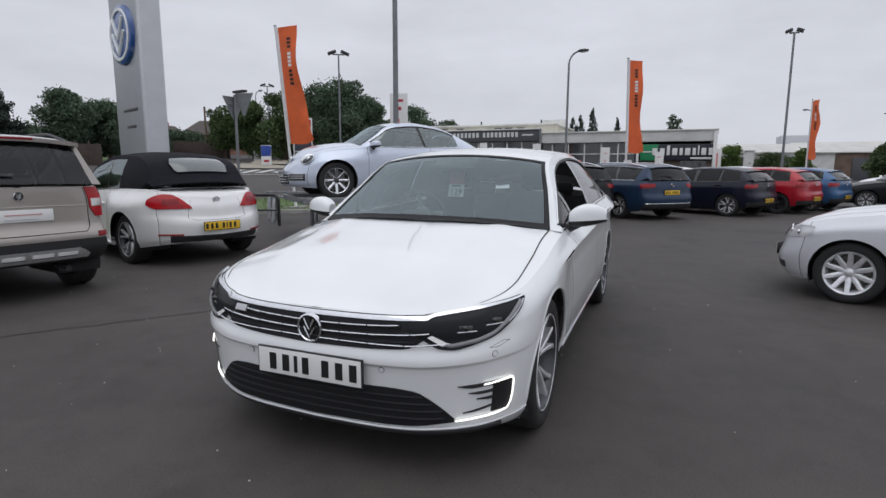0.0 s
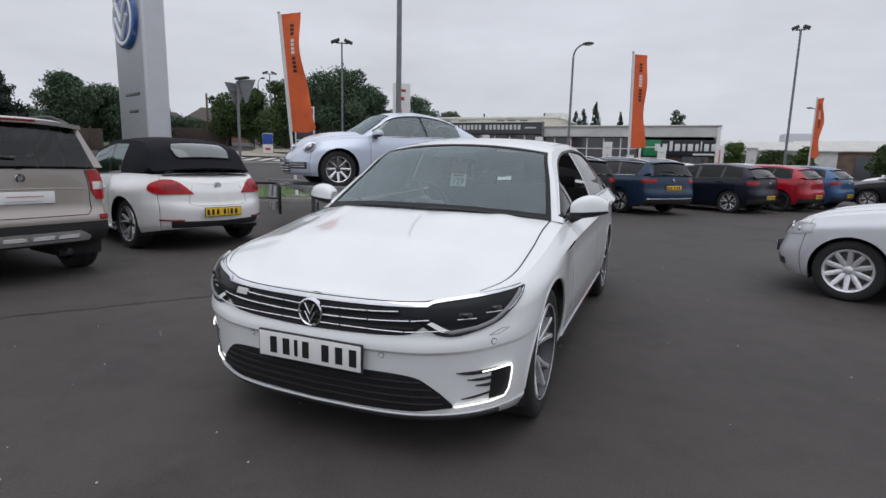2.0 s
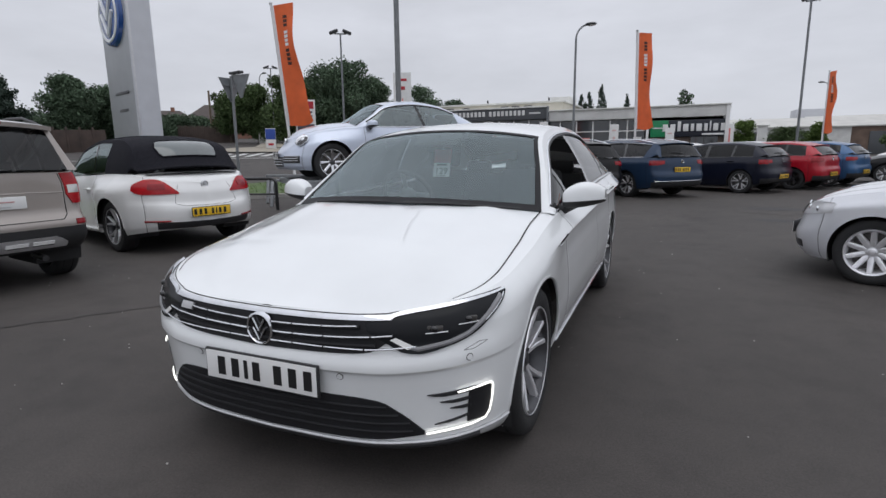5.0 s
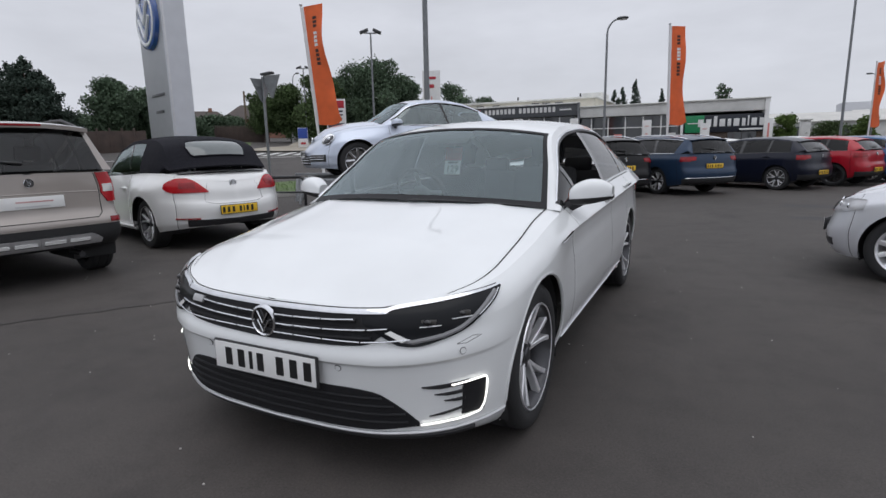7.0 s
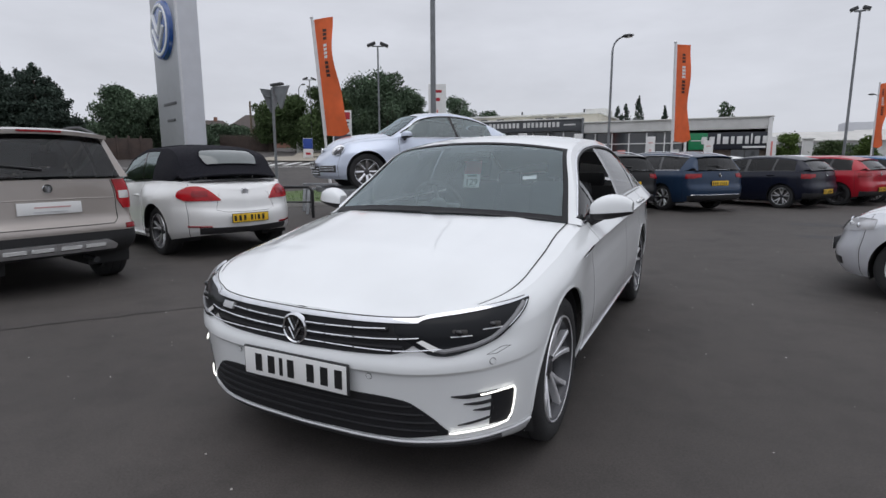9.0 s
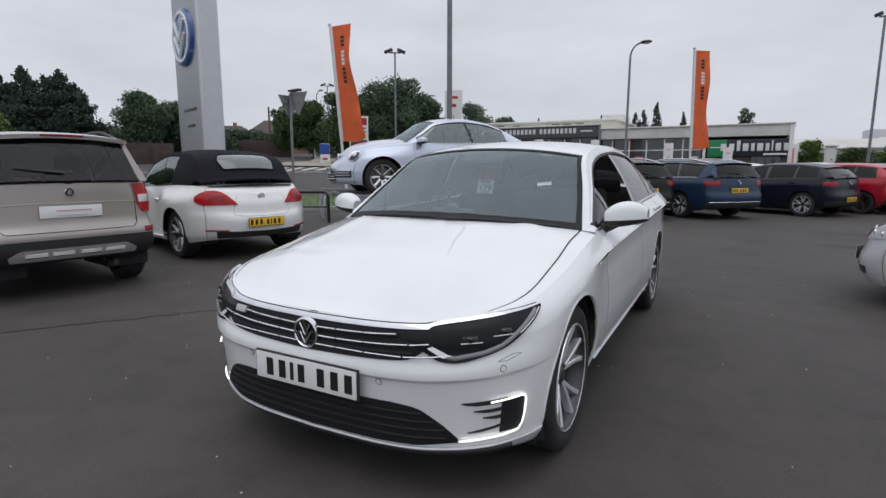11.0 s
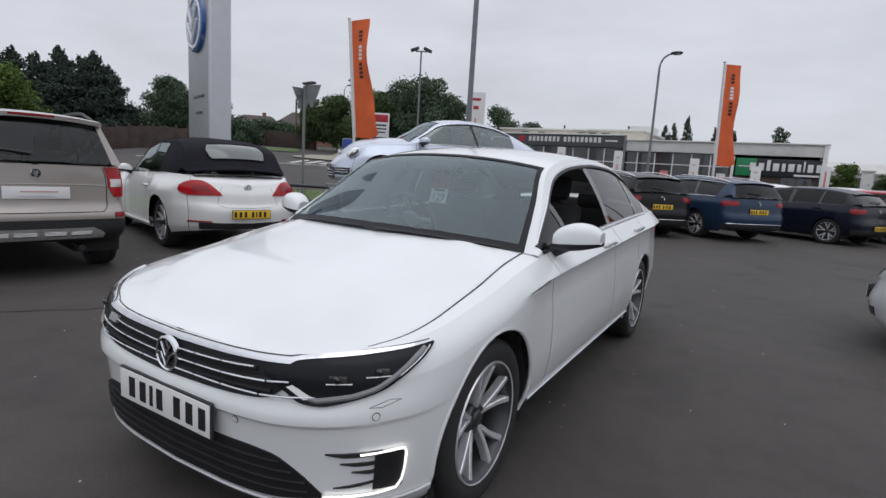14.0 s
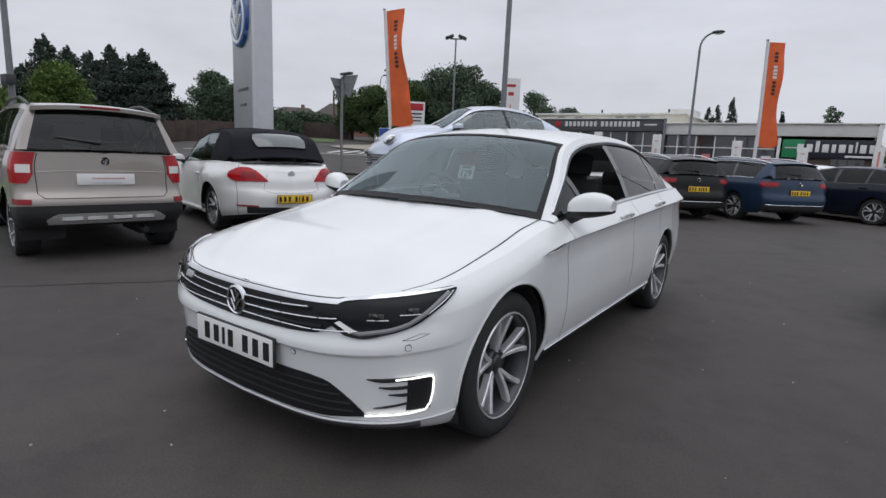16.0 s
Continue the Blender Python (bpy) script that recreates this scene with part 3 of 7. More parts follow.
def wheel(root, c, R, rim, w, side, style):
    """A tyre on its alloy rim with a brake disc behind the spokes; style is (spokes, double, colour)."""
    spokes, double, dark = style
    key = (round(R, 3), round(rim, 3), w, style)
    if key not in WHEELS:
        h = w / 2
        t = Geo().lathe([(rim - 0.012, -h * 0.80), (rim + 0.004, -h * 0.92), (rim + 0.02, -h * 0.97), (0.5 * (rim + R), -h), (R - 0.018, -h * 0.93), (R - 0.004, -h * 0.78), (R, -h * 0.6), (R, -h * 0.42), (R - 0.006, -h * 0.40), (R - 0.006, -h * 0.36), (R, -h * 0.34), (R, 0), (R, h * 0.34), (R - 0.006, h * 0.36), (R - 0.006, h * 0.40), (R, h * 0.42), (R, h * 0.6), (R - 0.004, h * 0.78), (R - 0.018, h * 0.93), (0.5 * (rim + R), h), (rim + 0.02, h * 0.97), (rim + 0.004, h * 0.92), (rim - 0.012, h * 0.80)], 56)
        r = Geo().lathe([(rim + 0.002, h * 0.90), (rim - 0.006, h * 0.95), (rim - 0.014, h * 0.90), (rim - 0.022, h * 0.72), (rim - 0.034, h * 0.3), (rim - 0.04, -h * 0.8)], 56)
        sp, pocket = Geo(), Geo()
        for k in range(spokes):
            for d in ((-0.25, 0.25) if double else (0,)):
                a = 2 * math.pi * k / spokes + math.pi / 2
                rows_f, rows_b = [], []
                for i in range(7):
                    u = i / 6
                    rr = 0.045 + (rim - 0.018 - 0.045) * u
                    aa = a + d * (0.35 + 0.65 * u) * (1.0 if double else 0) + 0.0
                    half = (0.011 + 0.004 * u if double else 0.030 - 0.006 * u)
                    x = h * (0.62 + 0.24 * u - 0.10 * (1 - u))
                    ca, sa = math.cos(aa), math.sin(aa)
                    row = []
                    for (o, dx) in ((-half, -0.035), (-half * 0.85, -0.004), (-half * 0.6, 0), (half * 0.6, 0), (half * 0.85, -0.004), (half, -0.035)):
                        row.append((x + dx, rr * ca - o * sa, rr * sa + o * ca))
                    rows_f.append(row)
                sp.grid(rows_f)
        hub = Geo().lathe([(0.0005, h * 0.60), (0.028, h * 0.60), (0.034, h * 0.57), (0.036, h * 0.54), (0.06, h * 0.50), (0.068, h * 0.40), (0.07, h * 0.1)], 24)
        for k in range(5):
            a = 2 * math.pi * (k + 0.5) / 5
            hub.lathe([(0.0005, h * 0.56), (0.009, h * 0.56), (0.010, h * 0.45)], 8, c=(0, 0.05 * math.cos(a), 0.05 * math.sin(a)))
        disc = Geo().lathe([(0.05, h * 0.05), (rim * 0.80, h * 0.05), (rim * 0.80, -h * 0.1), (0.05, -h * 0.1)], 36)
        back = Geo().lathe([(0.0005, -h * 0.35), (rim - 0.03, -h * 0.35)], 24)
        metal, inner = dark
        lip = Geo().lathe([(rim + 0.003, h * 0.89), (rim - 0.001, h * 0.97), (rim - 0.007, h * 0.95), (rim - 0.010, h * 0.86)], 56)
        WHEELS[key] = [mesh_of("tyre", t, RUBBER), mesh_of("rim", r, inner if double else metal), mesh_of("spokes", sp, metal, 30), mesh_of("hub", hub, inner), mesh_of("brake_disc", disc, DISC), mesh_of("brake_backplate", back, LINER), mesh_of("rim_lip", lip, metal)]
    g = new("wheel", None)
    meshes = WHEELS[key]
    bpy.data.objects.remove(g)
    g = new("wheel", meshes[0])
    g.parent = root
    g.matrix_local = pose(*c, 0, 0, 0 if side > 0 else 180)
    for me in meshes[1:]:
        o = new(me.name, me)
        o.parent = g
    return g


def plate(car, root, a, z, w, h, m, off=0.012, rear=False, slant=0.0):
    """A number plate with a dark surround and bars for its characters."""
    y = car.surf(a, z).y
    s = -1 if not rear else 1
    c = car.surf(a, z)
    y = c.y + s * off
    fr = part("number_plate", Geo().box((0, y, z), (w + 0.014, 0.012, h + 0.014), 0.004), TRIM, root)
    part("plate_face", Geo().box((0, y + s * 0.0075, z), (w, 0.004, h), 0.001), m, fr)
    x = -w * 0.41
    for k, b in enumerate((0.062, 0.062, 0.03, 0.058, 0, 0.062, 0.062, 0.062)):
        if b == 0:
            x += 0.034
            continue
        b *= w / 0.52
        part("plate_bar", Geo().box((x + b / 2, y + s * 0.0105, z), (b * 0.56, 0.003, h * 0.66)), INK, fr)
        x += b + 0.006
    return fr


def mirror(car, root, side, y, z, x, painted, size=1.0):
    """A door mirror: painted shell over a black foot."""
    s = side
    x *= s
    g, low = Geo(), Geo()
    rows, under = [], []
    L, H, D = 0.198 * size, 0.080 * size, 0.060 * size
    for i in range(15):
        u = i / 14
        w = max(0.12, math.sin(math.pi * (0.05 + 0.90 * u)) ** 0.28)
        top = H * (0.70 + 0.22 * math.sin(math.pi * (0.25 + 0.6 * u))) * w
        cx, cy, cz = x + s * (0.045 + L * u), y + 0.055 * u, z - 0.026 + 0.016 * u
        rows.append([(cx, cy - 1.25 * D * w * math.copysign(abs(math.cos(b)) ** 0.7, math.cos(b)), cz + 1.25 * top * math.sin(b) ** 0.6) for b in (math.pi * k / 14 for k in range(15))])
        under.append([(cx, cy - 1.2 * D * w * math.cos(b), cz - 0.001 - 0.046 * size * w * math.sin(b) * (1 - 0.5 * u)) for b in (math.pi * k / 8 for k in range(9))])
    g.grid(rows)
    g.add(rows[0], [tuple(range(15))])
    g.add(rows[-1], [tuple(range(15))[::-1]])
    low.grid(under)
    low.add([r[0] for r in under] + [r[-1] for r in under][::-1], [tuple(range(30))])
    ob = part("door_mirror", g, painted, root)
    f = Geo().tube([(x - s * 0.04, y + 0.03, z - 0.105), (x + s * 0.02, y + 0.025, z - 0.078), (x + s * 0.10, y + 0.02, z - 0.042)], [0.036, 0.032, 0.024], 10)
    part("mirror_foot", f, TRIM, ob)
    part("mirror_base", low, TRIM, ob)
    part("mirror_indicator", Geo().tube([(x + s * (0.06 + 0.2 * u), y + 0.012 + 0.05 * u - 0.066 * size * math.sin(math.pi * (0.12 + 0.8 * u)) ** 0.4, z - 0.024 + 0.014 * u) for u in (0, 0.2, 0.4, 0.6, 0.8, 1)], 0.005, 6), SATIN, ob)
    part("mirror_glass", Geo().ball((x + s * 0.15, y + 0.062, z + 0.004), (0.082 * size, 0.008, 0.046 * size), 16, 8), mat_mirror, ob)
    return ob


mat_mirror = mat("mirror_glass", (0.8, 0.82, 0.84), 0.02, 1.0)


def handle(car, root, side, y, z, painted, L=0.2):
    a = car.arc_at_y(y)
    pts = [(a - L / 2, z), (a - L * 0.4, z), (a, z + 0.002), (a + L * 0.4, z), (a + L / 2, z)]
    offs = [0.0, 0.026, 0.032, 0.026, 0.0]
    g = Geo().tube([Vector((car.surf(p[0], p[1], o).x * side, *car.surf(p[0], p[1], o)[1:])) for p, o in zip(pts, offs)], [0.012, 0.013, 0.014, 0.013, 0.012], 8)
    ob = part("door_handle", g, painted, root)
    cup = Geo().ball(tuple(Vector((car.surf(a, z, -0.004).x * side, *car.surf(a, z)[1:]))), (0.012, 0.07, 0.026), 14, 8)
    part("handle_recess", cup, painted, ob)


def mirrored(fn):
    """Runs fn for both sides of a car, +1 being its left."""
    for s in (1, -1):
        fn(s)


def emblem(car, root, z, r, rear=False, chrome=CHROME, field=GLOSSBLACK, off=0.016, y=None):
    """A round badge: a bright ring round plain chevrons."""
    c = car.surf(car.A if rear else 0.0, z)
    s = 1 if rear else -1
    yy = (c.y if y is None else y) + s * off
    g = Geo().lathe([(r * 0.86, yy - s * 0.014), (r * 0.84, yy), (r * 0.90, yy + s * 0.004), (r, yy), (r * 1.02, yy - s * 0.014)], 36, "y", (0, 0, z))
    ob = part("emblem", g, chrome, root, "round chrome emblem")
    part("emblem_field", Geo().lathe([(0.0005, yy - s * 0.006), (r * 0.9, yy - s * 0.006)], 32, "y", (0, 0, z)), field, ob)
    ch = Geo()
    for top in (0.62, 0.05):
        ch.tube([(-0.42 * r, yy, z + top * r), (0, yy, z + (top - 0.75) * r), (0.42 * r, yy, z + top * r)], r * 0.085, 6)
    part("emblem_chevrons", ch, chrome, ob)
    return ob


# ---- the white saloon in the middle ----
def place(x, y, dx, dy, z=0.0, tilt=0.0):
    """The pose of a car whose front axle stands at (x, y) and whose nose points along (dx, dy)."""
    return pose(x, y, z, tilt, 0, math.degrees(math.atan2(dx, -dy)))


def seat(root, x, y, z, w=0.5, m=CLOTH, head=True, lean=18):
    """A car seat facing the nose."""
    s = part("seat", Geo().box((x, y, z + 0.06), (w, 0.52, 0.16), 0.06), m, root)
    r = Matrix.Rotation(radians(-lean), 3, "X")
    part("seat_backrest", Geo().box((x, y + 0.33, z + 0.40), (w * 0.96, 0.13, 0.62), 0.06, r), m, s)
    if head:
        part("headrest", Geo().box((x, y + 0.47, z + 0.80), (0.26, 0.09, 0.17), 0.05, r), m, s)
        part("headrest_post", Geo().tube([(x - 0.06, y + 0.43, z + 0.66), (x - 0.06, y + 0.46, z + 0.76)], 0.008, 6), CHROME, s)


def steering_wheel(root, x, y, z, m=DASH, r=0.185):
    g = Geo()
    t = Matrix.Translation((x, y, z)) @ Matrix.Rotation(radians(-62), 4, "X")
    rows = []
    for i in range(33):
        a = 2 * math.pi * i / 32
        rows.append([t @ Vector(((r + 0.016 * math.cos(b)) * math.cos(a), (r + 0.016 * math.cos(b)) * math.sin(a), 0.016 * math.sin(b))) for b in (2 * math.pi * k / 8 for k in range(8))])
    g.grid(rows, close=True)
    w = part("steering_wheel", g, m, root)
    h = Geo().ball((0, 0, 0), (0.07, 0.06, 0.025), 16, 8)
    for a in (0, 180, 270):
        h.tube([(0.05 * math.cos(radians(a)), 0.05 * math.sin(radians(a)), 0), (r * math.cos(radians(a)), r * math.sin(radians(a)), 0)], 0.018, 6, flat=0.5)
    part("steering_hub", h.moved(t), SATIN, w)


def cabin_inside(c, root, lining=DASH, roof_lining=None, floor=0.27, seats=True, wheel_at=None, bench=True):
    """Dark lining of floor, flanks and roof, the dashboard, seats and wheel."""
    yA, yC = float(c.ry(0)), float(c.ry(1))
    g = Geo()
    for side in (1, -1):
        rows = []
        for k in range(13):
            q = 0.03 + 0.94 * k / 12
            b = c.belt(q)
            rows.append([((b.x - 0.05) * side, b.y, b.z - 0.004), ((b.x - 0.075) * side, b.y, b.z - 0.06), ((b.x - 0.07) * side, b.y, 0.5), ((b.x - 0.10) * side, b.y, floor)])
        g.grid(rows if side > 0 else [r[::-1] for r in rows])
        g.grid([[(c.belt(q).x * side - 0.055 * side, c.belt(q).y, c.belt(q).z - 0.004), (c.belt(q).x * side - 0.004 * side, c.belt(q).y, c.belt(q).z - 0.006)] for q in [0.03 + 0.94 * k / 12 for k in range(13)]])
    x = c.W - 0.2
    g.add([(-x, yA - 0.1, floor), (x, yA - 0.1, floor), (x, yC, floor), (-x, yC, floor)], [(0, 1, 2, 3)])
    g.add([(-x, yA - 0.12, floor), (x, yA - 0.12, floor), (x, yA - 0.12, 0.86), (-x, yA - 0.12, 0.86)], [(0, 1, 2, 3)])
    g.add([(-x, yC - 0.25, floor), (x, yC - 0.25, floor), (x, yC - 0.1, float(c.rz(1)) - 0.03), (-x, yC - 0.1, float(c.rz(1)) - 0.03)], [(0, 1, 2, 3)])
    part("cabin_lining", g, lining, root)
    qs = [c.headq + (c.rearq - c.headq) * k / 14 for k in range(15)]
    part("roof_lining", Geo().grid([[c.railp(q, s) * 1.0 - Vector((0.02 * s, 0, 0.022)) for s in np.linspace(-1, 1, 13)] for q in qs]), roof_lining or lining, root)
    # dashboard
    rows = []
    for s in np.linspace(-1, 1, 15):
        xx = s * (c.W - 0.17)
        bow = float(c.bow(0)) * (1 - s * s)
        y0 = yA - bow + 0.02
        z0 = float(c.rz(0)) - 0.035
        hood = 0.05 * math.exp(-(((xx + 0.36) / 0.2) ** 2))
        rows.append([(xx, y0, z0), (xx, y0 + 0.25, z0 + 0.012), (xx, y0 + 0.42 + 0.06 * s * s, z0 - 0.005 + hood), (xx, y0 + 0.47 + 0.05 * s * s, z0 - 0.05), (xx, y0 + 0.46 + 0.05 * s * s, z0 - 0.20), (xx, y0 + 0.36, z0 - 0.42)])
    part("dashboard", Geo().grid(rows), lining, root)
    if seats:
        for xs in (-0.37, 0.37):
            seat(root, xs, yA + 0.92, floor + 0.12)
    if seats and bench:
        b = part("rear_seat", Geo().box((0, yA + 1.85, floor + 0.17), (1.25, 0.5, 0.18), 0.06), CLOTH, root)
        part("rear_seat_backrest", Geo().box((0, yA + 2.18, floor + 0.46), (1.25, 0.14, 0.6), 0.06, Matrix.Rotation(radians(-22), 3, "X")), CLOTH, b)
        for xs in (-0.4, 0, 0.4):
            part("headrest", Geo().box((xs, yA + 2.32, floor + 0.80), (0.25, 0.09, 0.14), 0.04), CLOTH, b)
    if wheel_at:
        steering_wheel(root, *wheel_at)


def wiper(root, c, a, b, lift=0.012):
    """A wiper blade lying on the foot of the screen between two (q, s) places."""
    pts = [c.railp(a[0] + (b[0] - a[0]) * k / 10, a[1] + (b[1] - a[1]) * k / 10) + Vector((0, -0.004, lift)) for k in range(11)]
    w = part("wiper_blade", Geo().tube(pts, 0.0045, 6), TRIM, root)
    part("wiper_arm", Geo().tube([pts[5] + Vector((0, 0, 0.005)), pts[0] + Vector((0, -0.02, 0.0))], [0.004, 0.006], 6), TRIM, w)


def white_saloon():
    root = thing("saloon_car", pose(0.035, -0.02, 0.035, 0, 0, 0.2), "white plug-in hybrid saloon car with its front window open", "car")
    c = Car(
        W=0.905, nose=-0.80, tail=3.72, wheelbase=2.786, R=0.334,
        zbot=[(-0.80, 0.148), (-0.45, 0.150), (-0.2, 0.180), (0.4, 0.215), (2.4, 0.225), (3.3, 0.25), (3.72, 0.30)],
        ztop=[(-0.80, 0.672), (-0.74, 0.680), (-0.64, 0.702), (-0.43, 0.740), (0, 0.808), (0.3, 0.868), (0.6, 0.908), (0.9, 0.922), (1.6, 0.95), (2.4, 0.982), (3.0, 1.0), (3.5, 1.005), (3.72, 0.965)],
        planf=[(0, 0), (0.3, 0.010), (0.5, 0.034), (0.68, 0.096), (0.80, 0.168), (0.89, 0.262), (0.94, 0.340), (0.98, 0.48), (1, 0.85)],
        planr=[(0, 0), (0.4, 0.02), (0.7, 0.07), (0.88, 0.16), (0.96, 0.30), (1, 0.75)],
        nosep=[(0, 0.11), (0.04, 0.070), (0.08, 0.050), (0.14, 0.040), (0.30, 0.034), (0.53, 0.021), (0.605, 0.015), (0.63, 0.0), (0.68, 0.003), (0.74, 0.018), (0.80, 0.030), (0.9, 0.034), (0.97, 0.046), (1, 0.062)],
        tailp=[(0, 0.08), (0.1, 0.02), (0.4, 0.0), (0.6, 0.01), (0.9, 0.06), (1, 0.10)],
        sidep=[(0, 0.065), (0.1, 0.036), (0.2, 0.022), (0.35, 0.012), (0.5, 0.014), (0.62, 0.020), (0.74, 0.030), (0.82, 0.030), (0.856, 0.018), (0.874, -0.004), (0.886, 0.000), (0.92, 0.024), (1, 0.075)],
        rail=[(0, 0.49, 0.912, 0.795), (0.13, 0.77, 1.115, 0.715), (0.26, 1.05, 1.302, 0.63), (0.36, 1.4, 1.372, 0.60), (0.5, 1.9, 1.400, 0.585), (0.65, 2.36, 1.385, 0.58), (0.78, 2.72, 1.315, 0.60), (0.9, 3.08, 1.16, 0.64), (1, 3.42, 1.025, 0.67)],
        crown=[(0, 0.055), (0.1, 0.05), (0.26, 0.055), (0.5, 0.045), (0.72, 0.045), (1, 0.03)],
        bow=[(0, 0.28), (0.26, 0.10), (0.5, 0.0), (0.72, -0.06), (1, -0.12)],
        headq=0.268, rearq=0.72, fine=1.3, arch=1.15, deck_crown=0.108, hood_gap=0.91, drop=0.035, gap_start=0.25, gap_front=0.975, wingp=[(0, 0.065), (0.1, 0.036), (0.2, 0.022), (0.35, 0.012), (0.55, 0.004), (0.7, 0.002), (0.82, 0.006), (0.92, 0.026), (1, 0.075)], gap=0.0018, gap_deep=0.004, folds=(0.53, 0.605, 0.618, 0.63, 0.84, 0.856, 0.866, 0.874, 0.886),
    )
    c.shell(root, P_WHITE, [("front_bumper", -9, -0.30), ("front_wing", -0.30, 0.60), ("front_door", 0.60, 1.80), ("rear_door", 1.80, 2.55), ("rear_quarter", 2.55, 3.42), ("rear_bumper", 3.42, 9)], flush=(-0.30,))
    c.cabin(root, P_WHITE, [("front_quarter_window", 0.022, 0.150), ("front_window", 0.17, 0.43), ("rear_door_window", 0.455, 0.72), ("rear_quarter_window", 0.735, 0.835)], W_TINT, pillar=GLOSSBLACK, screen=W_CLEAR, open_panes={("front_window", 1)}, edge=0.038)
    c.wheels(root, (5, True, (ALLOY, ALLOYDARK)), 0.235, rim=0.243, xface=0.868)

    def ax(x):
        if x > 0.82:
            return ax(0.82) + (x - 0.82) / 0.048 * (c.arc_at_y(-0.41) - ax(0.82))
        return float(np.interp(x, c.base[:400, 0], c.arc[:400]))

    def zfn(pts):
        return curve_fn([(ax(x), z) for x, z in pts])

    # grille between the lamps
    top, low = zfn([(0, 0.656), (0.3, 0.657), (0.53, 0.662)]), zfn([(0, 0.530), (0.2, 0.534), (0.435, 0.546), (0.53, 0.60)])
    ahalf = ax(0.53)
    gr = part("grille", c.patch(-ahalf, ahalf, lambda a: low(abs(a)), lambda a: top(abs(a)), 0.006, 40, 4, 0.02), MESHBLACK, root, "black slatted grille")
    for z0, z1, x1 in ((0.618, 0.634, 0.42), (0.590, 0.606, 0.47), (0.560, 0.575, 0.47)):
        pts = [(-ax(x1) + 2 * ax(x1) * k / 20, z0 + (z1 - z0) * abs(k - 10) / 10) for k in range(21)]
        part("grille_slat", c.line(pts, 0.010, 0.008, 8, n=1, flat=0.8), MESHBLACK, gr)
    for s in (1, -1):
        for z0, z1, x1 in ((0.625, 0.637, 0.42), (0.592, 0.606, 0.46), (0.5535, 0.556, 0.435)):
            x0 = 0.05
            cuts = [x0, 0.15, 0.28, x1]
            for u, v in zip(cuts, cuts[1:]):
                f = lambda x: z0 + (z1 - z0) * (x / x1) ** 2
                part("chrome_strip", c.line([(s * ax(u), f(u)), (s * ax(0.5 * (u + v)), f(0.5 * (u + v))), (s * ax(v - 0.006), f(v))], 0.0036, 0.017, 6), CHROME, gr)
        part("chrome_strip", c.line([(s * ax(0.46), 0.606), (s * ax(0.53), 0.612)], 0.0034, 0.016, 6), CHROME, gr)
        part("chrome_strip", c.line([(s * ax(0.435), 0.556), (s * ax(0.53), 0.564), (s * ax(0.60), 0.572)], 0.0036, 0.016, 6), CHROME, gr)
    # bright line under the bonnet's lip, over grille and lamps
    part("grille_top_strip", c.patch(-ax(0.54), ax(0.54), lambda a: 0.649 + 0.008 * (abs(a) / ax(0.54)) ** 2, lambda a: 0.662 + 0.008 * (abs(a) / ax(0.54)) ** 2, 0.012, 40, 3, 0.03), CHROME, gr, "bright chrome strip under the bonnet")
    edge = [(0.0, 0.668), (0.2, 0.669), (0.4, 0.672), (0.53, 0.677), (0.6, 0.688), (0.7, 0.702), (0.8, 0.716), (0.866, 0.730)]
    # thin dark rod drawn for the shade in the gap along the bonnet's front edge
    part("bonnet_gap", c.line([(-ax(x), z) for x, z in edge[::-1]] + [(ax(x), z) for x, z in edge[1:]], 0.0019, 0.001, 6, n=6), SEAMS, root)
    emblem(c, root, 0.597, 0.062, off=0.022)
    part("hybrid_badge", c.patch(-ax(0.44), -ax(0.37), lambda a: 0.622, lambda a: 0.645, 0.022, 4, 2), SATIN, gr, "small blue and silver badge")

    aend = ax(0.868)

    def lamp(s):
        zu = zfn([(0.445, 0.648), (0.50, 0.653), (0.535, 0.660), (0.56, 0.669), (0.6, 0.676), (0.7, 0.690), (0.8, 0.706), (0.868, 0.724)])
        zl = zfn([(0.445, 0.624), (0.50, 0.588), (0.565, 0.550), (0.61, 0.546), (0.70, 0.568), (0.76, 0.597), (0.80, 0.632), (0.84, 0.680), (0.868, 0.718)])
        P = lambda off, u0=0.445, u1=0.868, lo=zl, hi=zu, n=48, d=0.02: c.patch(s * ax(u0), s * ax(u1), lambda a: lo(abs(a)), lambda a: hi(abs(a)), off, n, 10, d)
        h = part("headlamp", P(0.010), LAMPDARK, root, "slim smoked headlamp with chrome accents")
        L = lambda pts, r, off, m, nm, fl=1.0: part(nm, c.line([(s * ax(x), z) for x, z in pts], r, off, 6, fl), m, h)
        part("lamp_top_strip", c.patch(s * ax(0.535), s * ax(0.868), lambda a: zu(abs(a)) - 0.003, lambda a: zu(abs(a)) + 0.006 - 0.004 * smoothstep(ax(0.75), ax(0.868), abs(a)), 0.014, 48, 3, 0.025), CHROME, h, "bright strip over the lamp")
        L([(0.575, 0.570), (0.61, 0.562), (0.70, 0.583), (0.752, 0.608), (0.79, 0.640), (0.832, 0.688), (0.850, 0.708)], 0.0055, 0.013, GUIDE, "light_guide", 1.6)
        L([(0.80, 0.642), (0.838, 0.686), (0.858, 0.711)], 0.0024, 0.015, CHROME, "lamp_trim")
        # reflector in the inner corner: its bright reflection is put into a plain white colour
        q = Geo().grid([[c.surf(s * ax(x), z, 0.018) for x, z in r] for r in (((0.520, 0.598), (0.540, 0.606)), ((0.575, 0.560), (0.600, 0.570)))])
        part("lamp_reflector_glint", q, REFLECT, h)
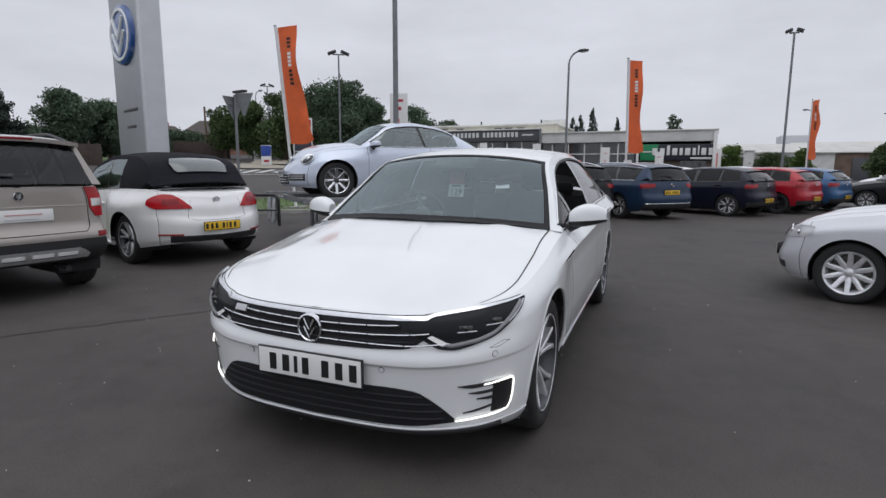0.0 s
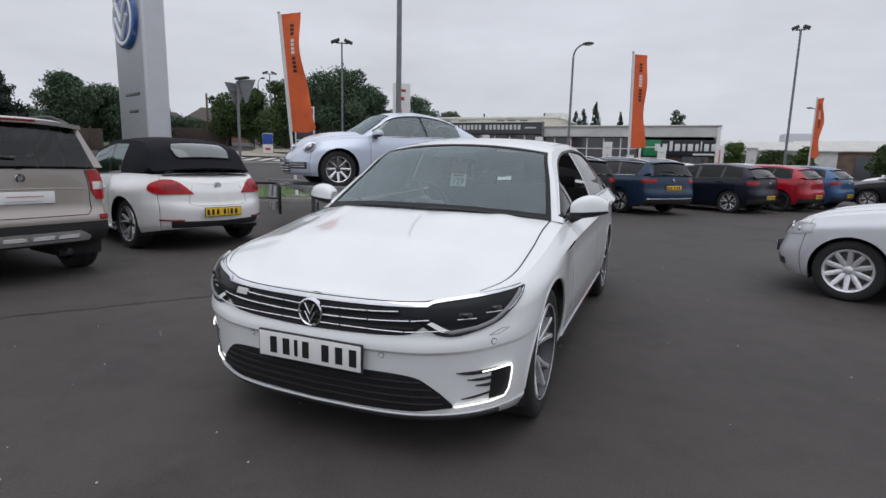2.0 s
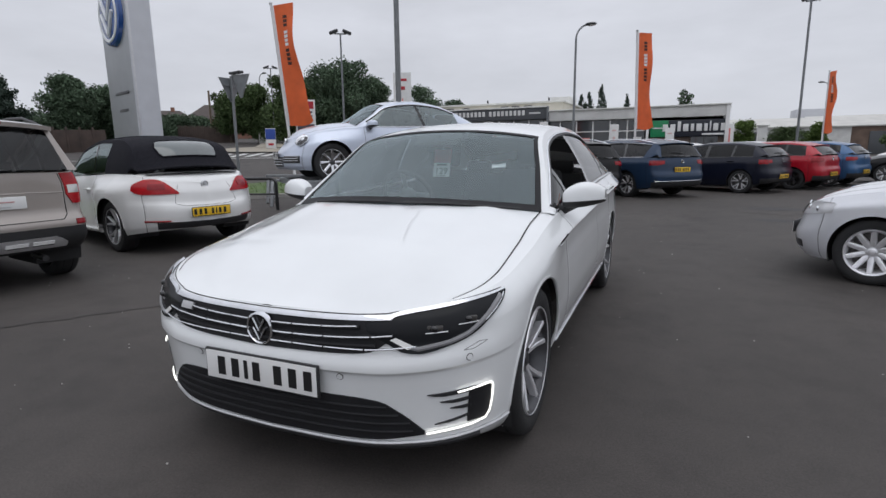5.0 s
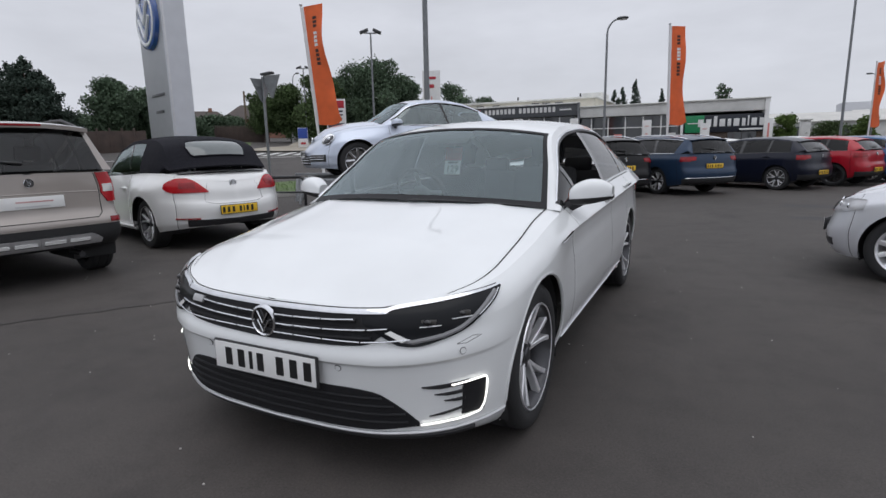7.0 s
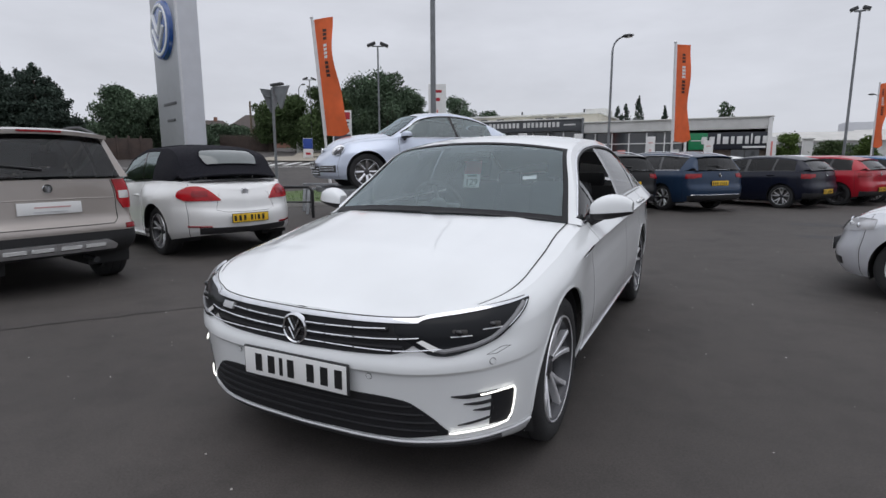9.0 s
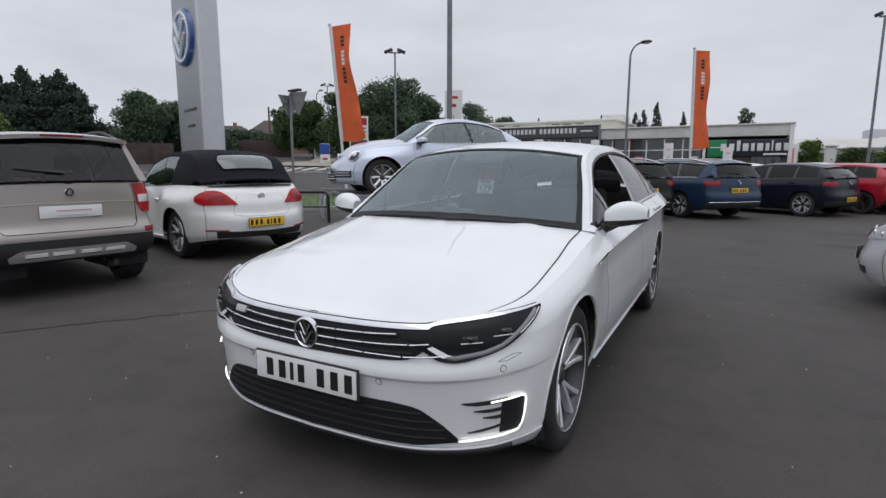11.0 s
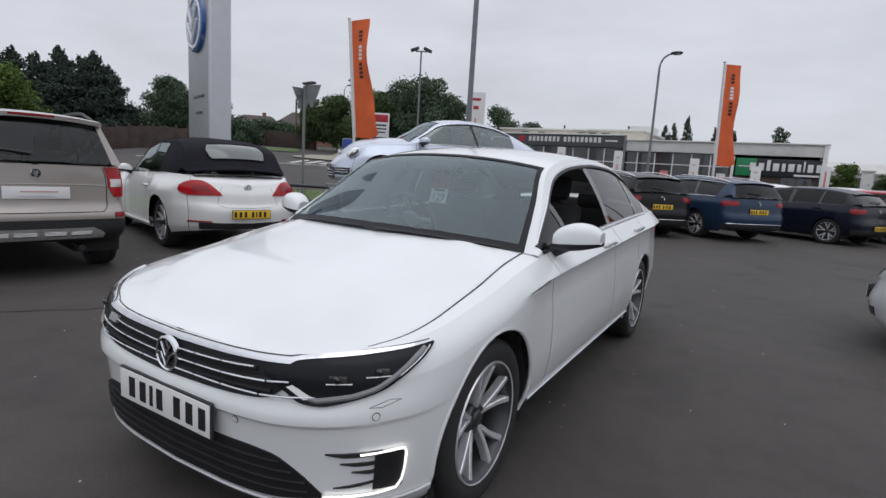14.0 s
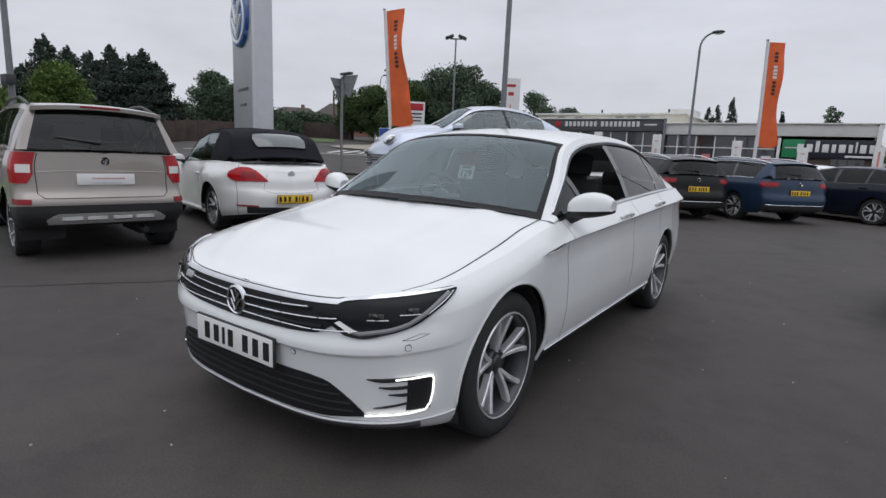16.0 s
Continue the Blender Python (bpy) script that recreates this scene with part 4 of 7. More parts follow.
        for x, z, r in ((0.665, 0.632, 0.021), (0.765, 0.655, 0.019)):
            p = c.surf(s * ax(x), z, 0.005)
            b = part("projector", Geo().box(tuple(p), (0.056, 0.012, 0.020), 0.004, Matrix.Rotation(s * 0.5, 3, "Z")), DISC, h)
            part("projector_lens", Geo().ball(tuple(p + Vector((0, -0.010, 0))), (r * 0.8, 0.008, r * 0.6), 14, 8), GLOSSBLACK, b)
            L([(x - 0.032, z - 0.016), (x + 0.034, z - 0.012)], 0.002, 0.011, ALLOY, "lamp_trim")

    mirrored(lamp)
    # bumper: intake, lip, light guides
    it, il = zfn([(0, 0.374), (0.35, 0.376), (0.47, 0.366), (0.55, 0.318), (0.63, 0.245)]), zfn([(0, 0.205), (0.45, 0.212), (0.63, 0.232)])
    ai = ax(0.63)
    ik = part("lower_intake", c.patch(-ai, ai, lambda a: il(abs(a)), lambda a: it(abs(a)), 0.006, 44, 4, 0.02), MESHBLACK, root, "black lower air intake")
    for k, (z, x1) in enumerate(((0.340, 0.50), (0.308, 0.54), (0.276, 0.58), (0.244, 0.59))):
        part("intake_slat", c.line([(-ax(x1) + 2 * ax(x1) * j / 20, z + 0.006 * (abs(j - 10) / 10) ** 2) for j in range(21)], 0.0055, 0.008, 6, n=1), MESHBLACK, ik)
    part("bumper_lip", c.line([(-ax(0.868) + 2 * ax(0.868) * j / 40, 0.194 + 0.040 * (abs(j - 20) / 20) ** 3) for j in range(41)], 0.007, 0.006, 6, n=1), SATIN, root, "thin bright strip along the bumper")
    part("bumper_splitter", c.line([(-ax(0.80) + 2 * ax(0.80) * j / 30, 0.174 + 0.020 * (abs(j - 15) / 15) ** 3) for j in range(31)], 0.018, -0.004, 6, n=1), TRIM, root)

    def fog(s):
        f = part("fog_recess", c.patch(s * ax(0.758), s * ax(0.818), lambda a: 0.262 + 0.05 * (abs(a) - ax(0.758)), lambda a: 0.400, 0.005, 8, 4), MESHBLACK, root, "black recess with a C-shaped light")
        for (xa, za, xb, zb, w) in ((0.635, 0.388, 0.775, 0.401, 0.013), (0.675, 0.356, 0.775, 0.366, 0.010), (0.705, 0.328, 0.775, 0.336, 0.010), (0.66, 0.268, 0.775, 0.300, 0.006)):
            lo = lambda a: za + (zb - za) * (abs(a) - ax(xa)) / (ax(xb) - ax(xa)) - w * min(1, (abs(a) - ax(xa)) / 0.05)
            hi = lambda a: za + (zb - za) * (abs(a) - ax(xa)) / (ax(xb) - ax(xa)) + 0.002
            part("fog_slat", c.patch(s * ax(xa), s * ax(xb), lo, hi, 0.005, 6, 2, 0.01), TRIM, f)
        pts = [(0.725, 0.394), (0.775, 0.401), (0.808, 0.406), (0.816, 0.405), (0.820, 0.39), (0.819, 0.34), (0.815, 0.292), (0.806, 0.265), (0.77, 0.254), (0.71, 0.247), (0.635, 0.238)]
        part("light_strip", c.line([(s * ax(x), z) for x, z in pts], 0.0032, 0.010, 6), LED, f, "glowing white C-shaped light strip")

    mirrored(fog)
    for s in (1, -1):
        o = [(0.745, 0.549), (0.772, 0.549), (0.808, 0.570), (0.785, 0.571), (0.745, 0.549)]
        part("washer_cover", c.line([(s * ax(x), z) for x, z in o], 0.0010, 0.0, 5), SEAMS, root)
        for x, z in ((0.763, 0.523), (0.335, 0.452)):
            p0, p1 = c.surf(s * ax(x), z, 0.0), c.surf(s * ax(x), z, 0.003)
            ob = part("parking_sensor", Geo().tube([p0, p1], 0.011, 14), P_WHITE, root)
            part("sensor_ring", Geo().tube([c.surf(s * ax(x) + 0.0118 * math.cos(b), z + 0.0118 * math.sin(b), 0.0012) for b in (2 * math.pi * k / 14 for k in range(15))], 0.0015, 5), SEAMS, ob)
        # bumper edge down from the lamp, sill strip, badge, handles
        y0, y1 = c.arc_at_y(0.39), c.arc_at_y(2.40)
        part("sill_strip", c.line([(s * (y0 + (y1 - y0) * k / 12), 0.262 + 0.010 * k / 12) for k in range(13)], 0.007, 0.005, 6, flat=0.8, n=1), CHROME, root, "bright strip along the sill")
        part("sill_cover", c.patch(s * y0, s * y1, lambda a: 0.226, lambda a: 0.252, 0.004, 14, 2), MESHBLACK, root)
        b0, b1 = c.arc_at_y(0.28), c.arc_at_y(0.47)
        bl, bh = (lambda a: 0.778 + 0.08 * (abs(a) - b0)), (lambda a: 0.780 + 0.17 * (abs(a) - b0))
        wb = part("wing_badge", c.patch(s * b0, s * b1, bl, bh, 0.008, 8, 2), GLOSSBLACK, root, "dark and chrome wing badge")
        part("badge_edge", c.line([(s * b0, 0.778), (s * b1, 0.796)], 0.003, 0.008, 5), CHROME, wb)
        handle(c, root, s, 1.50, 0.872, P_WHITE)
        handle(c, root, s, 2.36, 0.908, P_WHITE)
        mirror(c, root, s, 0.66, 0.985, 0.80, P_WHITE, 1.06)
    for y in (0.0, 2.786):
        for s in (1, -1):
            g = Geo()
            pts = []
            for k in range(25):
                b = radians(-14 + 208 * k / 24)
                yy, zz = y + (c.Ra + 0.001) * math.cos(b), c.zc + (c.Ra + 0.001) * math.sin(b)
                p = c.surf(c.arc_at_y(yy), max(zz, float(c.zb(yy)) + 0.002), 0.0)
                pts.append((s * (p.x - 0.006), yy, zz))
            part("arch_lip", Geo().tube(pts, 0.009, 6), P_WHITE, root)
    plate(c, root, 0, 0.432, 0.52, 0.111, PLATE_W, off=0.02)
    # rear
    emblem(c, root, 0.80, 0.05, rear=True)
    plate(c, root, c.A, 0.62, 0.52, 0.111, PLATE_Y, off=0.015, rear=True)
    for s in (1, -1):
        part("tail_lamp", c.patch(s * (c.A - 0.35), s * (c.A - 0.98), lambda a: 0.80, lambda a: 0.93, 0.006, 14, 4), REDLENS, root)
    cabin_inside(c, root, wheel_at=(-0.37, 1.18, 0.93))
    wiper(root, c, (0.004, -0.66), (0.004, 0.02), 0.004)
    wiper(root, c, (0.004, 0.12), (0.004, 0.84), 0.004)
    # inside mirror and the sensor housing at the head of the screen
    m = c.railp(c.headq * 0.90, 0.0)
    im = part("inside_mirror", Geo().box((0, m.y + 0.09, m.z - 0.07), (0.24, 0.03, 0.07), 0.02), TRIM, root)
    part("mirror_stem", Geo().tube([(0, m.y + 0.08, m.z - 0.05), (0, m.y + 0.02, m.z - 0.012)], 0.014, 8), TRIM, im)
    part("sensor_housing", Geo().box((0, m.y + 0.02, m.z - 0.03), (0.30, 0.16, 0.02), 0.008, Matrix.Rotation(radians(32), 3, "X")), TRIM, root)
    return c, root


saloon, saloon_root = white_saloon()


def text_geo(body, size, depth=0.001):
    cu = bpy.data.curves.new("lettering", "FONT")
    cu.body, cu.size, cu.extrude, cu.align_x, cu.align_y = body, size, depth, "CENTER", "CENTER"
    ob = bpy.data.objects.new("lettering", cu)
    me = ob.to_mesh()
    g = Geo().add([tuple(v.co) for v in me.vertices], [tuple(p.vertices) for p in me.polygons])
    ob.to_mesh_clear()
    bpy.data.objects.remove(ob)
    bpy.data.curves.remove(cu)
    return g


TAG_RED = mat("red_card", (0.80, 0.16, 0.14), 0.6, var=0.05)
TAG_WHITE = mat("white_card", (0.88, 0.88, 0.86), 0.6, var=0.03)
TAG_GREEN = mat("dark_green_print", (0.02, 0.11, 0.09), 0.6)
tag = thing("hanging_tag", pose(0.045, 0.90, 1.195, 74), "red and white stock number card hanging behind the windscreen", "tag")
part("tag_card", Geo().box((0, 0.045, 0), (0.115, 0.085, 0.002), 0.0), TAG_RED, tag)
part("number_card", Geo().box((0, -0.045, 0.001), (0.115, 0.09, 0.002), 0.0), TAG_WHITE, tag)
part("number", text_geo("129", 0.06).moved(pose(0, -0.055, 0.004)), TAG_GREEN, tag, "the number 129")
part("caption_bars", Geo().box((0, -0.012, 0.003), (0.07, 0.01, 0.001)).box((0, -0.082, 0.003), (0.06, 0.004, 0.001)), TAG_GREEN, tag)
part("tag_string", Geo().tube([(0, 0.085, 0), (0.0, 0.13, 0.01)], 0.002, 5), TAG_WHITE, tag)


# ---- the other cars ----
def rear_axle(x, y, dx, dy, wb, z=0.0):
    n = math.hypot(dx, dy)
    return place(x + dx / n * wb, y + dy / n * wb, dx, dy, z)


FIVE = (5, True, (ALLOY, ALLOYDARK))
TEN = (10, False, (ALLOY, ALLOY))
DARKFIVE = (5, True, (ALLOYDARK, ALLOYDARK))
EIGHT = (8, False, (CHROME, ALLOYDARK))


def tail_kit(c, root, lamp, plate_z, emblem_z, bumper=None, strip=None, lamp_mat=REDLENS, plate_mat=PLATE_Y, reflect=None):
    """Lamps, number plate, badge, lower trim and reflectors of a tail; lamp is (inner, outer, low, high) along the body from its middle."""
    b0, b1, zl, zh = lamp
    for s in (1, -1):
        f0 = zl + 0.25 * (zh - zl)
        t = part("tail_lamp", c.patch(s * (c.A - b0), s * (c.A - b1), lambda a: f0 + (zl - f0) * min(1, (c.A - b0 - abs(a)) / 0.2), lambda a: zh, 0.008, 14, 4), lamp_mat, root)
        mid = 0.5 * (zl + zh)
        part("reversing_light", c.patch(s * (c.A - b0 - 0.04), s * (c.A - b0 - 0.16), lambda a: mid - 0.008, lambda a: mid + 0.008, 0.012, 5, 2), REDDARK if lamp_mat is REDLENS else REDLENS, t)
    if plate_z:
        plate(c, root, c.A, plate_z, 0.52, 0.111, plate_mat, off=0.012, rear=True)
    if emblem_z:
        emblem(c, root, emblem_z, 0.045, rear=True)
    if bumper:
        part("bumper_trim", c.patch(c.A - 0.95, c.A, lambda a: bumper[0], lambda a: bumper[1], 0.006, 16, 3), TRIM, root)
        part("bumper_trim", c.patch(-(c.A - 0.95), -c.A, lambda a: bumper[0], lambda a: bumper[1], 0.006, 16, 3), TRIM, root)
    if strip:
        pts = [(c.A - 0.85 * k / 10, strip) for k in range(11)]
        part("bumper_strip", c.line(pts, 0.008, 0.006, 6, n=1), CHROME, root)
        part("bumper_strip", c.line([(-a, z) for a, z in pts], 0.008, 0.006, 6, n=1), CHROME, root)
    if reflect:
        for s in (1, -1):
            part("reflector", c.line([(s * (c.A - reflect[0]), reflect[2]), (s * (c.A - reflect[1]), reflect[2])], 0.012, 0.004, 6), REDDARK, root)


def nose_kit(c, root, lamp, grille, plate_z=0.42, emblem_z=0.60, lens=LENS, intake=(0.26, 0.36)):
    """Lamps, grille, badge and plate of a nose; lamp is (inner, outer, low, high) along the body from its middle."""
    a0, a1, zl, zh = lamp
    for s in (1, -1):
        lo = lambda a: zl + (zh - zl) * 0.35 * max(0, (abs(a) - a0) / (a1 - a0)) ** 2
        hi = lambda a: zh - (zh - zl) * 0.45 * max(0, 1 - (abs(a) - a0) / (0.6 * (a1 - a0)))
        h = part("headlamp", c.patch(s * a0, s * a1, lo, hi, 0.006, 14, 4), SATIN, root)
        for f, r in ((0.35, 0.032), (0.68, 0.028)):
            p = c.surf(s * (a0 + f * (a1 - a0)), 0.5 * (zl + zh) + 0.005, 0.004)
            part("headlamp_reflector", Geo().ball(tuple(p), (r, r * 0.5, r), 14, 8), CHROME, h)
        part("lamp_lens", c.patch(s * a0, s * a1, lo, hi, 0.022, 14, 4, 0.016), lens, h).visible_shadow = False
        part("fog_recess", c.patch(s * 0.52, s * 0.74, lambda a: intake[0] + 0.02, lambda a: intake[1] - 0.01, 0.005, 6, 2), TRIM, root)
    part("grille", c.patch(-a0, a0, lambda a: grille[0], lambda a: grille[1], 0.006, 14, 2), GLOSSBLACK, root)
    part("lower_intake", c.patch(-0.45, 0.45, lambda a: intake[0], lambda a: intake[1], 0.006, 14, 2), TRIM, root)
    emblem(c, root, emblem_z, 0.055, off=0.014)
    plate(c, root, 0, plate_z, 0.52, 0.111, PLATE_W, off=0.012)


def roof_rails(c, root, m, q0=0.34, q1=0.88, lift=0.045):
    for s in (1, -1):
        pts = [c.railp(q0 + (q1 - q0) * k / 20, s * 0.96) + Vector((0, 0, lift * min(1, 4 * k / 20, 4 * (20 - k) / 20))) for k in range(21)]
        part("roof_bar", Geo().tube(pts, 0.016, 8), m, root)


def hatch(name, m, label, painted, wb=2.63, over=0.85, tail=0.76, W=0.895, H=1.45, R=0.318, belt=0.955, estate=False, fine=0.62, style=FIVE, chrome=False, front=False, group="cars parked on the forecourt", lamp=None):
    """A hatchback or estate."""
    root = thing(name, m, label, "car", group)
    T, L0 = wb + tail, -over
    back = 0.12 if estate else 0.0
    c = Car(
        W=W, nose=L0, tail=T, wheelbase=wb, R=R,
        zbot=[(L0, 0.2), (0, 0.19), (wb, 0.21), (T, 0.30)],
        ztop=[(L0, 0.69), (-0.5, 0.77), (0, 0.86), (0.5, 0.92), (1.2, 0.935), (wb, belt + 0.015), (T - 0.2, belt + 0.02), (T, belt + 0.01)],
        planf=[(0, 0), (0.4, 0.035), (0.7, 0.11), (0.9, 0.25), (0.97, 0.42), (1, 0.8)],
        planr=[(0, 0), (0.5, 0.02), (0.8, 0.07), (0.93, 0.16), (1, 0.6)],
        nosep=[(0, 0.07), (0.1, 0.03), (0.4, 0.0), (0.6, 0.03), (0.8, 0.06), (1, 0.12)],
        tailp=[(0, 0.08), (0.1, 0.02), (0.35, 0.0), (0.45, 0.012), (0.55, 0.05), (0.8, 0.06), (1, 0.10)],
        sidep=[(0, 0.07), (0.15, 0.03), (0.35, 0.008), (0.6, 0.0), (0.82, 0.002), (0.86, 0.016), (1, 0.06)],
        rail=[(0, 0.48, 0.955, 0.735), (0.15, 0.86, 1.16, 0.69), (0.27, 1.20, H - 0.12, 0.62), (0.4, 1.6, H - 0.05, 0.59), (0.6, 2.2, H - 0.045, 0.58), (0.8, wb + 0.05 + 2 * back, H - 0.085, 0.575), (0.9, T - 0.46 + back, H - 0.14, 0.575), (1, T - 0.11, belt + 0.03, 0.69)],
        crown=[(0, 0.03), (0.3, 0.05), (0.7, 0.045), (1, 0.03)],
        bow=[(0, 0.22), (0.27, 0.08), (0.5, 0.0), (0.85, -0.03), (1, -0.06)],
        headq=0.29, rearq=0.90, fine=fine, arch=1.11,
    )
    c.shell(root, painted, [("front_bumper", -9, -0.42), ("front_wing", -0.42, 0.55), ("front_door", 0.55, 1.62), ("rear_door", 1.62, wb - 0.25), ("rear_quarter", wb - 0.25, T - 0.35), ("rear_bumper", T - 0.35, 9)])
    c.cabin(root, painted, [("front_window", 0.07, 0.40), ("rear_door_window", 0.43, 0.66), ("rear_quarter_window", 0.68, 0.87)], W_TINT, trim=CHROME if chrome else None, pillar=GLOSSBLACK)
    c.wheels(root, style, 0.22)
    tail_kit(c, root, lamp or (0.55, 0.98, belt - 0.165, belt - 0.05), 0.72 if estate else 0.46, belt - 0.08, bumper=(0.28, 0.42), strip=0.44 if chrome else None, lamp_mat=REDDARK)
    p = c.railp(0.90, 0.0)
    part("roof_spoiler", Geo().grid([[c.railp(0.885, s) + Vector((0, 0, 0.012)) for s in np.linspace(-1, 1, 13)], [c.railp(0.905, s) + Vector((0, 0.07, 0.004)) for s in np.linspace(-1, 1, 13)], [c.railp(0.905, s) + Vector((0, 0.06, -0.02)) for s in np.linspace(-1, 1, 13)], [c.railp(0.905, s) + Vector((0, 0.0, -0.005)) for s in np.linspace(-1, 1, 13)]]), painted, root)
    part("rear_wiper", Geo().tube([c.railp(0.985, 0.0) + Vector((0, 0.02, 0.012)), c.railp(0.98, 0.25) + Vector((0, 0.02, 0.012)), c.railp(0.975, 0.5) + Vector((0, 0.02, 0.01))], [0.014, 0.009, 0.007], 6), TRIM, root)
    for s in (1, -1):
        handle(c, root, s, 1.42, 0.83, painted)
        handle(c, root, s, wb - 0.28, 0.87, painted)
        mirror(c, root, s, 0.62, 0.98, W - 0.10, painted)
    if estate:
        roof_rails(c, root, CHROME if chrome else GLOSSBLACK)
    if front:
        nose_kit(c, root, (0.50, 1.02, 0.60, 0.735), (0.60, 0.67), emblem_z=0.635)
    cabin_inside(c, root, seats=fine > 0.65)
    return c, root


hatch("estate_car", rear_axle(0.82, 13.2, -0.73, 0.68, 2.79), "slate blue estate car with chrome roof rails and strip", P_BLUE, wb=2.79, tail=1.05, W=0.916, H=1.49, R=0.335, belt=1.0, estate=True, chrome=True, fine=0.8)
hatch("estate_car", rear_axle(-1.0, 11.85, -0.70, 0.71, 2.63), "black estate car with dark roof rails beside a blue one", P_BLACK, tail=1.0, H=1.49, belt=1.0, estate=True, chrome=True, fine=0.8)
hatch("hatchback_car", rear_axle(3.45, 15.2, -0.86, 0.51, 2.63), "midnight blue hatchback car with tinted windows and alloy wheels", P_NAVY, belt=0.965, H=1.40)
hatch("hatchback_car", rear_axle(4.95, 16.9, -0.86, 0.51, 2.63), "bright red hatchback car with dark alloy wheels", P_RED, style=DARKFIVE, belt=0.965, H=1.40)
hatch("hatchback_car", rear_axle(6.15, 18.6, -0.86, 0.51, 2.63), "mid blue hatchback car beside a red one", P_LBLUE, belt=0.965, H=1.40)
hatch("hatchback_car", place(7.9, 20.6, -0.97, 0.2), "black hatchback car standing across the row's end", P_BLACK, front=True)
hatch("hatchback_car", place(3.42, 4.42, -0.92, 0.38), "silver hatchback car with ten-spoke alloy wheels", P_SILVER, style=TEN, front=True, fine=1.0, over=0.74, R=0.304)
hatch("hatchback_car", rear_axle(2.0, 22.5, -0.62, 0.78, 2.63), "white hatchback car behind the front row", P_WHITE2, fine=0.5)
hatch("hatchback_car", rear_axle(4.4, 21.0, -0.74, 0.67, 2.63), "white hatchback car behind a midnight blue one", P_WHITE2, fine=0.5)
hatch("hatchback_car", place(11.5, 27, -0.9, -0.3), "silver hatchback car far across the forecourt", P_SILVER, fine=0.5, front=True)
hatch("hatchback_car", place(12.0, 33, -0.9, -0.3), "white hatchback car far across the forecourt", P_WHITE2, fine=0.5, front=True)
hatch("hatchback_car", place(15.5, 36, -0.9, -0.3), "dark blue hatchback car far across the forecourt", P_NAVY, fine=0.5, front=True)


PINKPRINT = mat("pale_red_plate_print", (0.55, 0.30, 0.29), 0.5)
ROOFPANE = mat("roof_pane_glass", (0.09, 0.105, 0.105), 0.08, coat=1.0, var=0.2, scale=3)


